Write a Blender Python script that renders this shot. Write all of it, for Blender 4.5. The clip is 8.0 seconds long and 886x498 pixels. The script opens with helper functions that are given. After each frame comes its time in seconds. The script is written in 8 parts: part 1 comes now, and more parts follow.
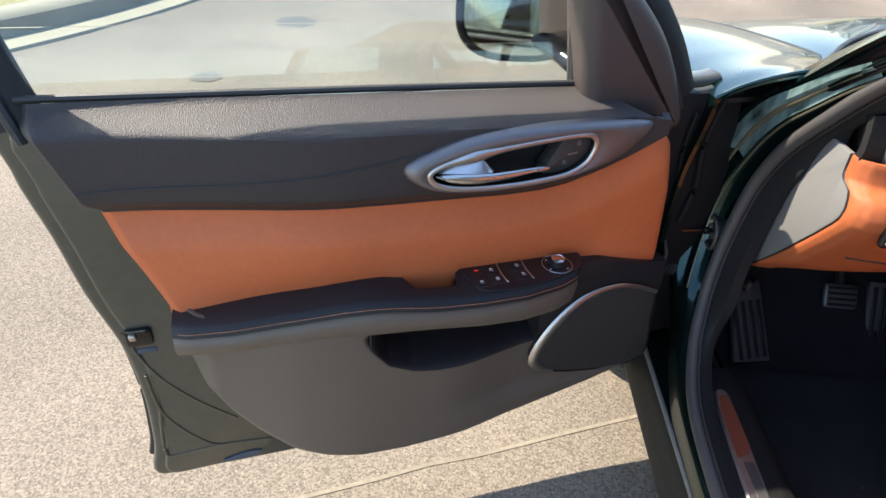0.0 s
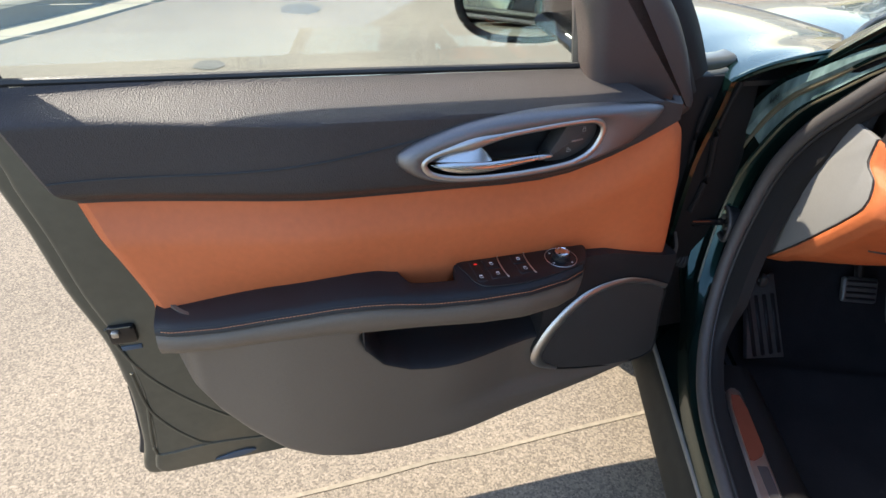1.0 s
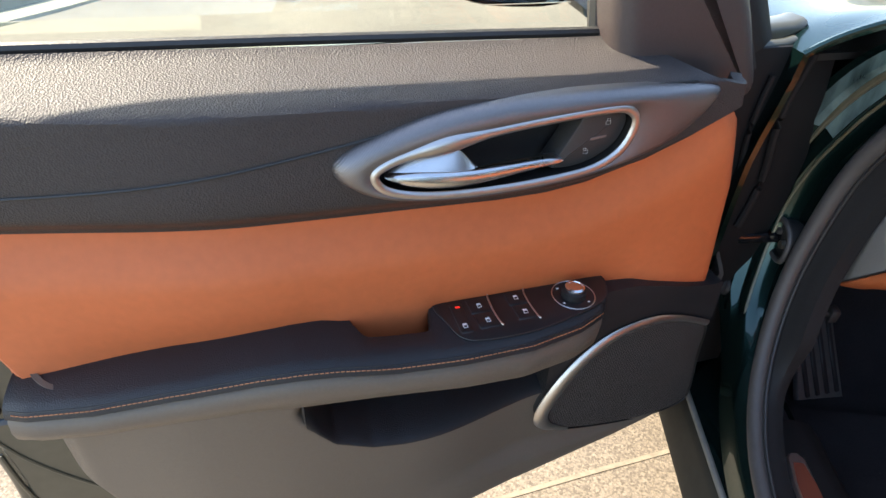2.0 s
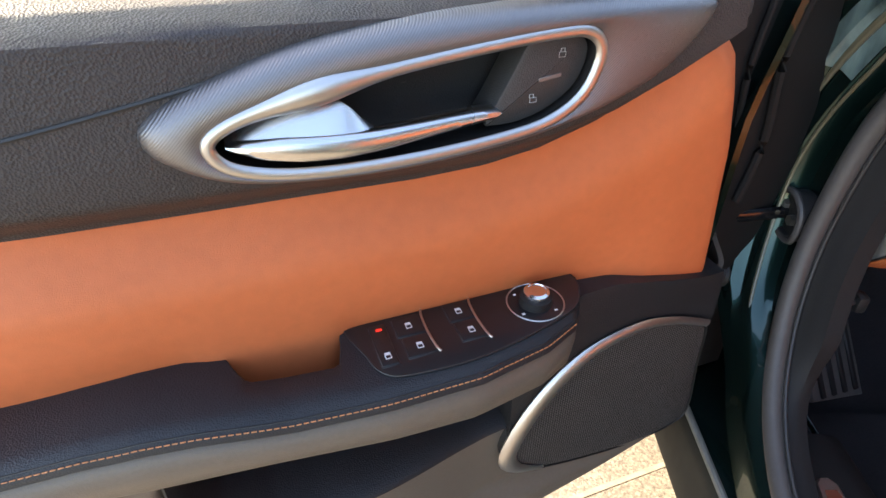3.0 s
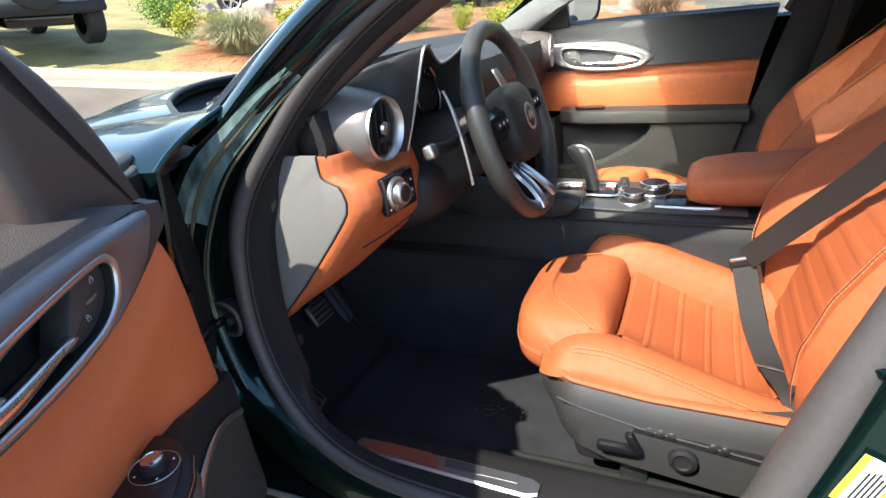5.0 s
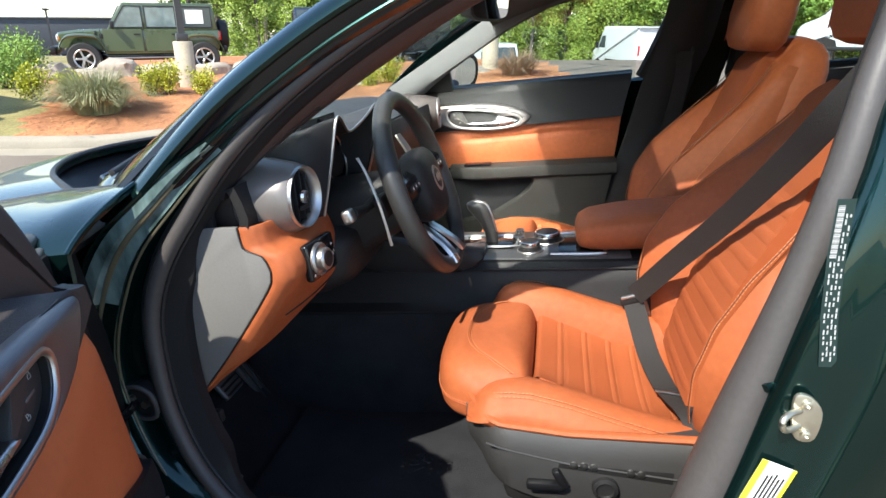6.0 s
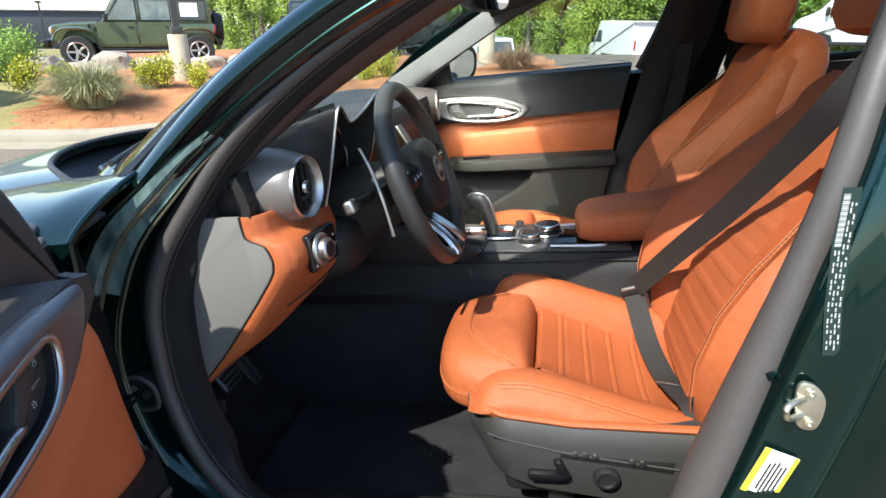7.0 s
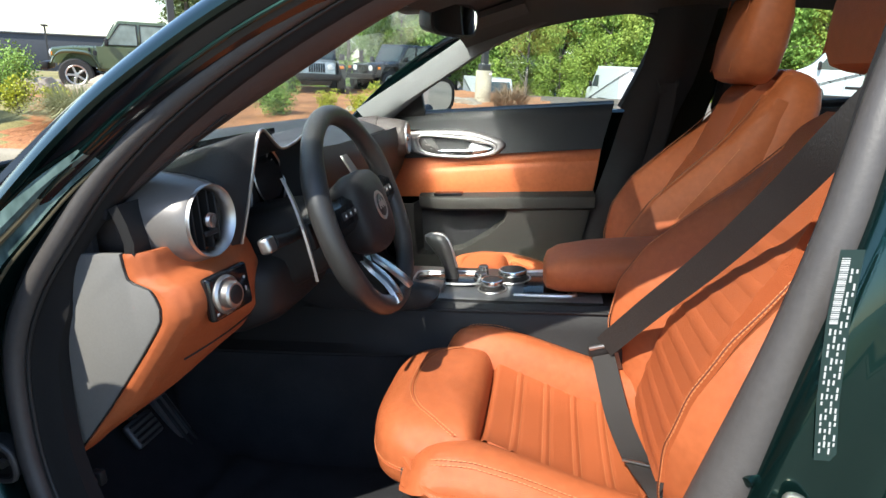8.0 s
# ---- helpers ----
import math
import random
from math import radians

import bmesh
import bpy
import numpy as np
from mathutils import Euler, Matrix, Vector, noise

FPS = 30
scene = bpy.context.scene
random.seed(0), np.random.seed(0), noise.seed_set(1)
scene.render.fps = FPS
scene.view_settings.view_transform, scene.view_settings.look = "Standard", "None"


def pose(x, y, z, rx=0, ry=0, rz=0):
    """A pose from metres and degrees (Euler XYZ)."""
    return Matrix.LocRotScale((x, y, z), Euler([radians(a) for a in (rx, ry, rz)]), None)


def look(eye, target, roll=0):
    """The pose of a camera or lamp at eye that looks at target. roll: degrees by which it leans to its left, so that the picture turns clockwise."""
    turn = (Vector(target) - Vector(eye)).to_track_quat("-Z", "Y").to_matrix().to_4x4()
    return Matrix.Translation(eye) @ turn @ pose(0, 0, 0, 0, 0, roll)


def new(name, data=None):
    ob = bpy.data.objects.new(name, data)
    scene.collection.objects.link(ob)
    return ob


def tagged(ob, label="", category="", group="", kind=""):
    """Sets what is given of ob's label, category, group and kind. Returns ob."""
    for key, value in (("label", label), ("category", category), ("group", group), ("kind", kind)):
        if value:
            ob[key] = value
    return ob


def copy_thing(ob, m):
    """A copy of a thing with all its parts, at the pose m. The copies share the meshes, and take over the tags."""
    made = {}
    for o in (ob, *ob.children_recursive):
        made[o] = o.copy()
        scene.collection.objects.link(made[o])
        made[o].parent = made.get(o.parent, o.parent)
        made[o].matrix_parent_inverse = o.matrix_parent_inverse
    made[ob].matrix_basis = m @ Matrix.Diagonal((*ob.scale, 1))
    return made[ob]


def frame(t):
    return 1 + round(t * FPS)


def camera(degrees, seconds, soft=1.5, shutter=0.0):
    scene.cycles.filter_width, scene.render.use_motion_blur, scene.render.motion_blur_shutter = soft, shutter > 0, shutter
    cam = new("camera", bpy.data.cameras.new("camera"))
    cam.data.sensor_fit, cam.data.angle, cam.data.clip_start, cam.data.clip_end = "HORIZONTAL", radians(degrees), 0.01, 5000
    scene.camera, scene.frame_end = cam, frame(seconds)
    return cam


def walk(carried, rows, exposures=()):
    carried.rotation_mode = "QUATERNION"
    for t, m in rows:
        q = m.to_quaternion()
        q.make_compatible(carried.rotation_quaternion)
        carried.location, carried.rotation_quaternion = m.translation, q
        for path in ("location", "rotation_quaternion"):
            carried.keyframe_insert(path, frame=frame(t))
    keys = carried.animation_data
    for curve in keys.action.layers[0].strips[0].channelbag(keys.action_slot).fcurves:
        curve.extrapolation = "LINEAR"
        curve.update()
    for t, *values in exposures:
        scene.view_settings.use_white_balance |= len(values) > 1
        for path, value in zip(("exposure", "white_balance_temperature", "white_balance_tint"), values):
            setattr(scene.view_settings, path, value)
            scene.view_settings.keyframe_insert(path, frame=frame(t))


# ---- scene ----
cam = camera(73.2, 8.0)
PATH = [
    (0, (-1.32, -0.215, 1.342), (-1.355, 1.44, 0.22), 4.1),
    (0.5, (-1.314, -0.209, 1.337), (-1.362, 1.437, 0.201), 3.9),
    (1, (-1.303, -0.167, 1.318), (-1.363, 1.466, 0.165), 3.6),
    (1.5, (-1.284, -0.04, 1.267), (-1.352, 1.589, 0.109), 3.1),
    (1.7, (-1.286, 0.012, 1.245), (-1.348, 1.636, 0.08), 3.1),
    (2.8, (-1.229, 0.224, 1.117), (-1.263, 1.841, -0.059), 1.3),
    (3, (-1.222, 0.24, 1.099), (-1.215, 1.867, -0.065), 0.7),
    (3.5, (-1.212, 0.239, 1.104), (-0.93, 1.863, -0.028), 0.4),
    (4, (-1.248, 0.174, 1.124), (-0.455, 1.687, 0.083), -0.5),
    (4.5, (-1.354, 0.102, 1.155), (-0.016, 1.279, 0.247), -2.7),
    (5, (-1.482, 0.131, 1.185), (0.201, 0.896, 0.42), -5.5),
    (5.2, (-1.512, 0.147, 1.192), (0.237, 0.786, 0.462), -6.2),
    (6.3, (-1.537, 0.187, 1.22), (0.324, 0.563, 0.592), -4.9),
    (6.5, (-1.538, 0.188, 1.218), (0.323, 0.563, 0.588), -5.0),
    (7, (-1.538, 0.195, 1.21), (0.313, 0.576, 0.557), -5.0),
    (7.5, (-1.514, 0.191, 1.196), (0.323, 0.583, 0.507), -4.7),
    (7.9, (-1.405, 0.149, 1.173), (0.471, 0.524, 0.591), -2.8),
    (8, (-1.373, 0.129, 1.177), (0.518, 0.49, 0.635), -2.6),
]
# the car stands nose-down on a sloping drive: its own axes are tilted against the plumb line
CAR = (Matrix.Translation((0, 0, -0.08)) @ Vector((-0.01727, -0.09219, 0.99559)).rotation_difference(Vector((0, 0, 1))).to_matrix().to_4x4()
       @ Matrix.Translation((0, 0, 0.08)))
walk(cam, [(t, CAR @ look(eye, target, roll)) for t, eye, target, roll in PATH], [(0.0, 2.12, 6700, 10), (1.5, 2.27, 6900, 10), (3.0, 3.05, 7700, 12), (3.5, 3.05, 7600, 12), (4.0, 3.14, 7000, 11), (4.5, 2.72, 6400, 10), (5.0, 2.12, 6300, 10), (6.3, 1.67, 6200, 8), (8.0, 1.69, 6200, 7)])

# ---- world, sun, exposure ----
SUN = (CAR.to_3x3() @ Vector((-0.80, 0.30, 1.0))).normalized()
world = bpy.data.worlds.new("sky")
scene.world = world
world.use_nodes = True
wn = world.node_tree.nodes
sky = wn.new("ShaderNodeTexSky")
sky.sky_type, sky.sun_disc = "NISHITA", False
sky.sun_elevation = math.asin(SUN.z)
sky.sun_rotation = math.atan2(SUN.x, SUN.y)
sky.air_density, sky.dust_density, sky.ozone_density = 1.0, 0.45, 1.0
wn["Background"].inputs[1].default_value = 0.115
world.node_tree.links.new(sky.outputs[0], wn["Background"].inputs[0])
sun = new("sun", bpy.data.lights.new("sun", "SUN"))
sun.data.energy, sun.data.angle, sun.data.color = 3.0, radians(0.53), (1.0, 0.94, 0.82)
sun.matrix_world = look(SUN * 20, (0, 0, 0))

# ---- materials ----


def material(name, color, rough=0.5, metal=0.0, vary=0.12, grain=40.0, bump=0.0, bump_scale=300.0, blotch=3.0,
             coat=0.0, tint=None, spec=0.5, each=0.0, sheen=0.0, stretch=None, voronoi=False, rough_vary=0.1, speck=None, ribs=0.0, dots=False):
    """A surface with two scales of variation in colour and gloss, and a fine relief."""
    m = bpy.data.materials.new(name)
    m.use_nodes = True
    nt = m.node_tree
    nd, ln = nt.nodes, nt.links
    b = nd["Principled BSDF"]
    co = nd.new("ShaderNodeTexCoord")
    src = co.outputs["Object"]
    if stretch:
        mp = nd.new("ShaderNodeMapping")
        mp.inputs["Scale"].default_value = stretch
        ln.new(src, mp.inputs[0])
        src = mp.outputs[0]
    big = nd.new("ShaderNodeTexNoise")
    big.inputs["Scale"].default_value, big.inputs["Detail"].default_value = blotch, 4
    small = nd.new("ShaderNodeTexNoise")
    small.inputs["Scale"].default_value, small.inputs["Detail"].default_value = grain, 3
    for n in (big, small):
        ln.new(src, n.inputs["Vector"])
    mix = nd.new("ShaderNodeMath")
    mix.operation = "MULTIPLY_ADD"
    mix.inputs[1].default_value = 0.5
    ln.new(big.outputs["Fac"], mix.inputs[0])
    half = nd.new("ShaderNodeMath")
    half.operation = "MULTIPLY"
    half.inputs[1].default_value = 0.5
    ln.new(small.outputs["Fac"], half.inputs[0])
    ln.new(half.outputs[0], mix.inputs[2])
    ramp = nd.new("ShaderNodeMix")
    ramp.data_type = "RGBA"
    lo = [c * (1 - vary) for c in color[:3]] + [1]
    hi = [min(1, c * (1 + vary)) for c in (tint or color)[:3]] + [1]
    ramp.inputs[6].default_value, ramp.inputs[7].default_value = lo, hi
    st = nd.new("ShaderNodeMapRange")
    st.inputs[1].default_value, st.inputs[2].default_value = 0.3, 0.7
    ln.new(mix.outputs[0], st.inputs[0])
    ln.new(st.outputs[0], ramp.inputs[0])
    col = ramp.outputs[2]
    if each:
        oi = nd.new("ShaderNodeObjectInfo")
        hs = nd.new("ShaderNodeHueSaturation")
        mr = nd.new("ShaderNodeMapRange")
        mr.inputs[3].default_value, mr.inputs[4].default_value = 1 - each, 1 + each
        ln.new(oi.outputs["Random"], mr.inputs[0])
        ln.new(mr.outputs[0], hs.inputs["Value"])
        ln.new(col, hs.inputs["Color"])
        col = hs.outputs[0]
    if speck:
        vo = nd.new("ShaderNodeTexVoronoi")
        vo.inputs["Scale"].default_value = speck[0]
        ln.new(src, vo.inputs["Vector"])
        hv = nd.new("ShaderNodeHueSaturation")
        sr = nd.new("ShaderNodeMapRange")
        sr.inputs[3].default_value, sr.inputs[4].default_value = 1 - speck[1], 1 + speck[1]
        sx = nd.new("ShaderNodeSeparateColor")
        ln.new(vo.outputs["Color"], sx.inputs[0])
        ln.new(sx.outputs[0], sr.inputs[0])
        ln.new(sr.outputs[0], hv.inputs["Value"])
        ln.new(col, hv.inputs["Color"])
        col = hv.outputs[0]
    ln.new(col, b.inputs["Base Color"])
    rr = nd.new("ShaderNodeMapRange")
    rr.inputs[3].default_value, rr.inputs[4].default_value = max(0.02, rough - rough_vary), min(1, rough + rough_vary)
    ln.new(big.outputs["Fac"], rr.inputs[0])
    ln.new(rr.outputs[0], b.inputs["Roughness"])
    b.inputs["Metallic"].default_value = metal
    b.inputs["Specular IOR Level"].default_value = spec
    b.inputs["Coat Weight"].default_value = coat
    b.inputs["Coat Roughness"].default_value = 0.03
    b.inputs["Coat IOR"].default_value = 1.5
    if sheen:
        b.inputs["Sheen Weight"].default_value = sheen
    if bump:
        if ribs:
            fine = nd.new("ShaderNodeTexWave")
            fine.bands_direction = "DIAGONAL"
            fine.inputs["Scale"].default_value = ribs
            out = fine.outputs["Fac"]
        elif voronoi:
            fine = nd.new("ShaderNodeTexVoronoi")
            fine.inputs["Scale"].default_value = bump_scale
            out = fine.outputs["Distance"]
            if dots:
                fine.voronoi_dimensions = "2D"
                fine.inputs["Randomness"].default_value = 0.0
                xyz, flat = nd.new("ShaderNodeSeparateXYZ"), nd.new("ShaderNodeCombineXYZ")
                ln.new(src, xyz.inputs[0])
                ln.new(xyz.outputs[0], flat.inputs[0])
                ln.new(xyz.outputs[2], flat.inputs[1])
                src = flat.outputs[0]
                hole = nd.new("ShaderNodeMapRange")
                hole.inputs[1].default_value, hole.inputs[2].default_value = 0.40, 0.50
                hole.inputs[3].default_value, hole.inputs[4].default_value = 0.04, 1.0
                ln.new(out, hole.inputs[0])
                dk = nd.new("ShaderNodeHueSaturation")
                ln.new(hole.outputs[0], dk.inputs["Value"])
                ln.new(col, dk.inputs["Color"])
                ln.new(dk.outputs[0], b.inputs["Base Color"])
        else:
            fine = nd.new("ShaderNodeTexNoise")
            fine.inputs["Scale"].default_value, fine.inputs["Detail"].default_value = bump_scale, 2
            out = fine.outputs["Fac"]
        ln.new(src, fine.inputs["Vector"])
        bp = nd.new("ShaderNodeBump")
        bp.inputs["Strength"].default_value, bp.inputs["Distance"].default_value = bump, 0.002
        ln.new(out, bp.inputs["Height"])
        ln.new(bp.outputs[0], b.inputs["Normal"])
    return m


def glass_material(name, color, rough=0.0, ior=1.45):
    m = bpy.data.materials.new(name)
    m.use_nodes = True
    b = m.node_tree.nodes["Principled BSDF"]
    b.inputs["Base Color"].default_value = (*color, 1)
    b.inputs["Transmission Weight"].default_value = 1.0
    b.inputs["Roughness"].default_value, b.inputs["IOR"].default_value = rough, ior
    return m


def lamp_material(name, color, strength):
    m = bpy.data.materials.new(name)
    m.use_nodes = True
    b = m.node_tree.nodes["Principled BSDF"]
    b.inputs["Base Color"].default_value = (*color, 1)
    b.inputs["Emission Color"].default_value = (*color, 1)
    b.inputs["Emission Strength"].default_value = strength
    return m


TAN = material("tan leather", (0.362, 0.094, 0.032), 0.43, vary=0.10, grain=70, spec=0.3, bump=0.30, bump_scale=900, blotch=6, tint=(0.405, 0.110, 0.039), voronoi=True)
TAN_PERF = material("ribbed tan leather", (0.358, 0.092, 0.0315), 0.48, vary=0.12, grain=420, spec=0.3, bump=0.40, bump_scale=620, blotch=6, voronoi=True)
# Lighter copy of the tan: missing light on the driver's door, put into colour.
TAN_LIFTED = material("tan trim brightened for shade", (0.60, 0.148, 0.048), 0.58, vary=0.08, grain=90, bump=0.2, bump_scale=1100, blotch=4)
STITCH = material("orange thread", (0.56, 0.215, 0.085), 0.7, vary=0.2, grain=500)
SEAM = material("shaded leather seam", (0.13, 0.034, 0.014), 0.6, vary=0.2, grain=300)
BLACK_VINYL = material("grained black vinyl", (0.043, 0.036, 0.0345), 0.54, vary=0.15, grain=200, spec=0.35, bump=0.38, bump_scale=560, blotch=5, voronoi=True)
LOCK_GREY = material("grey marking", (0.42, 0.42, 0.41), 0.5, vary=0.05)
SWITCH_BLACK = material("satin black switch plastic", (0.014, 0.014, 0.015), 0.32, vary=0.1, grain=300, bump=0.06, bump_scale=900)
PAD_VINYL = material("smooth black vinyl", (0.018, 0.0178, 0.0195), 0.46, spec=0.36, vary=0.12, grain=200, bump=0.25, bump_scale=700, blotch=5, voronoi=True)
BLACK_PLASTIC = material("matt black plastic", (0.018, 0.017, 0.017), 0.50, spec=0.27, vary=0.15, grain=300, bump=0.25, bump_scale=900, blotch=5)
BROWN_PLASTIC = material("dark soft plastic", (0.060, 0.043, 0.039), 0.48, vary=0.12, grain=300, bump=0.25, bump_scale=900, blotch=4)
PILLAR_GREY = material("grey pillar trim", (0.085, 0.088, 0.090), 0.85, vary=0.08, grain=500, bump=0.2, bump_scale=900)
END_GREY = material("pale grey end panel plastic", (0.165, 0.158, 0.148), 0.6, vary=0.08, grain=300, bump=0.25, bump_scale=1200, blotch=5)
SEAT_GREY = material("dark grey seat plastic", (0.040, 0.038, 0.037), 0.5, vary=0.1, grain=300, bump=0.25, bump_scale=900, blotch=4)
# Passenger door plastic, with the cabin's shade put into its colour.
PDOOR_SHADED = material("soft door plastic darkened for shade", (0.030, 0.029, 0.027), 0.6, spec=0.25, vary=0.12, grain=300, bump=0.2, bump_scale=900, blotch=4)
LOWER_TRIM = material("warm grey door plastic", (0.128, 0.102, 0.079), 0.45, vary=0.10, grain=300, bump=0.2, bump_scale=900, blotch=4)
HEADLINER = material("dark headliner cloth", (0.035, 0.034, 0.034), 0.9, vary=0.1, grain=500, bump=0.3, bump_scale=800)
GLOSS_BLACK = material("gloss black plastic", (0.008, 0.008, 0.009), 0.12, vary=0.1, blotch=8, rough_vary=0.05)
RUBBER = material("black rubber", (0.022, 0.021, 0.021), 0.5, vary=0.15, grain=120, bump=0.15, bump_scale=300)
SEALER = material("olive painted sealer", (0.105, 0.090, 0.055), 0.35, vary=0.25, grain=60, coat=0.6)
RUBBER_GREY = material("weathered seal rubber", (0.060, 0.053, 0.050), 0.52, vary=0.15, grain=120, bump=0.15, bump_scale=300)
ROCKER_BLACK = material("dusty black rocker plastic", (0.019, 0.020, 0.017), 0.65, spec=0.25, vary=0.3, grain=40, bump=0.2, bump_scale=500, blotch=9)
# Pale base colour stands in for the highlight along the rubber lip.
LIP = material("rubber lip with pale highlight", (0.20, 0.18, 0.15), 0.5, vary=0.2, grain=80)
TYRE = material("tyre rubber", (0.018, 0.018, 0.018), 0.75, vary=0.2, grain=60, bump=0.4, bump_scale=80)
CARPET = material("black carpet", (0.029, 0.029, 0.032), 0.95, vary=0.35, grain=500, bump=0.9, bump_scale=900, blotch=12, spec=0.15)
OPENING_BLACK = material("black opening trim", (0.014, 0.013, 0.013), 0.6, vary=0.15, grain=300, bump=0.2, bump_scale=900, spec=0.2)
RAIL_METAL = material("dull rail metal", (0.055, 0.060, 0.055), 0.45, metal=0.7, vary=0.15, grain=90)
PEDAL = material("scuffed pedal metal", (0.15, 0.147, 0.143), 0.4, metal=0.35, vary=0.2, grain=80)
PAINT = material("dark green metallic paint", (0.0075, 0.031, 0.028), 0.26, metal=0.85, vary=0.12, grain=900, blotch=2, coat=0.6, rough_vary=0.05)
# The ground's tan reflection on the green paint is put into this colour.
JAMB = material("door jamb paint with ground bounce", (0.070, 0.068, 0.050), 0.42, metal=0.2, vary=0.15, grain=60, blotch=4, coat=0.5)
SATIN = material("satin silver trim", (0.55, 0.53, 0.51), 0.38, metal=1.0, vary=0.05, grain=200, rough_vary=0.06)
BRUSHED = material("finely ribbed grey trim", (0.22, 0.21, 0.21), 0.42, metal=0.85, vary=0.06, grain=300, bump=0.20, ribs=300, stretch=(1, 0, 1))
GREY_SATIN = material("satin grey-brown plastic", (0.165, 0.150, 0.140), 0.34, metal=0.25, vary=0.06, grain=300, bump=0.08, bump_scale=900)
BRUSHED_DARK = material("dark satin metal plate", (0.15, 0.15, 0.15), 0.30, metal=0.7, vary=0.08, grain=300)
WHEEL_LEATHER = material("smooth black leather", (0.028, 0.027, 0.026), 0.38, vary=0.12, grain=200, bump=0.2, bump_scale=900)
TAN_DARK = material("dark tan inlay", (0.17, 0.044, 0.024), 0.4, vary=0.1)
STRIKER = material("yellowed zinc plating", (0.60, 0.56, 0.45), 0.35, metal=0.9, vary=0.15, grain=60)
LEVER = material("polished lever metal", (0.66, 0.66, 0.66), 0.27, metal=1.0, vary=0.03, rough_vary=0.04)
CHROME = material("chrome", (0.72, 0.72, 0.72), 0.22, metal=1.0, vary=0.03, rough_vary=0.04)
STEEL = material("bare steel", (0.42, 0.41, 0.39), 0.35, metal=1.0, vary=0.15, grain=80)
MESH_GRILLE = material("black speaker mesh", (0.13, 0.12, 0.115), 0.6, vary=0.1, spec=0.2, bump=0.6, bump_scale=310, voronoi=True, dots=True)
# Blue base colour stands in for sky reflected at the drain and latch.
SKY_GLINT = material("blue-grey sky reflection", (0.045, 0.075, 0.115), 0.4, vary=0.15, grain=90)
FILM = material("scratched clear protective film", (0.035, 0.075, 0.070), 0.14, vary=0.6, grain=55, bump=0.35, bump_scale=45, blotch=26, coat=1.0, tint=(0.12, 0.17, 0.16), stretch=(1, 1, 0.35))
BELT = material("black woven belt", (0.020, 0.0175, 0.0165), 0.75, vary=0.2, grain=600, bump=0.7, bump_scale=700, stretch=(1, 1, 0.25))
WHITE_MARK = material("white marking", (0.75, 0.75, 0.73), 0.5, vary=0.05)
LABEL_WHITE = material("white label paper", (0.78, 0.78, 0.76), 0.4, vary=0.04)
LABEL_CLEAR = material("dark label foil", (0.012, 0.030, 0.028), 0.30, vary=0.1, coat=0.4)
LABEL_YELLOW = material("yellow label", (0.80, 0.66, 0.04), 0.4, vary=0.05)
INK = material("black ink", (0.02, 0.02, 0.02), 0.5, vary=0.1)
RED_LED = lamp_material("red indicator", (0.8, 0.03, 0.02), 0.16)
SUNROOF = bpy.data.materials.new("dark tinted sunroof glass")
SUNROOF.use_nodes = True
_n, _l = SUNROOF.node_tree.nodes, SUNROOF.node_tree.links
_tr, _gl, _mx = _n.new("ShaderNodeBsdfTransparent"), _n.new("ShaderNodeBsdfGlossy"), _n.new("ShaderNodeMixShader")
_tr.inputs[0].default_value = (0.50, 0.52, 0.50, 1)
_gl.inputs["Roughness"].default_value = 0.03
_mx.inputs[0].default_value = 0.06
_l.new(_tr.outputs[0], _mx.inputs[1])
_l.new(_gl.outputs[0], _mx.inputs[2])
_l.new(_mx.outputs[0], _n["Material Output"].inputs[0])
PANE = glass_material("tinted car glass", (0.82, 0.91, 0.88))
MIRROR = material("mirror glass", (0.92, 0.93, 0.93), 0.02, metal=1.0, vary=0.0, rough_vary=0.0)

# ---- geometry helpers ----


def part(name, bm, mat, parent=None, label="", smooth=True, m=None):
    me = bpy.data.meshes.new(name)
    bmesh.ops.recalc_face_normals(bm, faces=bm.faces)
    if smooth:
        for f in bm.faces:
            f.smooth = True
        for e in bm.edges:
            if len(e.link_faces) == 2 and e.calc_face_angle(0) > 0.7:
                e.smooth = False
    bm.to_mesh(me)
    bm.free()
    me.materials.append(mat)
    ob = new(name, me)
    if parent and parent.parent and parent.parent.parent:
        parent = parent.parent
    if parent:
        ob.parent = parent
    if m is not None:
        ob.matrix_basis = m
    if label:
        ob["label"] = label
    return ob


def thing(name, label, category, m=None, group="", kind=""):
    ob = new(name)
    ob.empty_display_size = 0.1
    if m is not None:
        ob.matrix_basis = m
    return tagged(ob, label, category, group, kind)


def sm(a, b, x):
    k = min(1.0, max(0.0, (x - a) / (b - a)))
    return k * k * (3 - 2 * k)


def interp(pts, x):
    """Piecewise smooth height of a curve given as (x, y) pairs, in either order of x."""
    p = sorted(pts)
    if x <= p[0][0]:
        return p[0][1]
    for (a, ya), (b, yb) in zip(p, p[1:]):
        if x <= b:
            k = (x - a) / (b - a)
            return ya + (yb - ya) * k
    return p[-1][1]


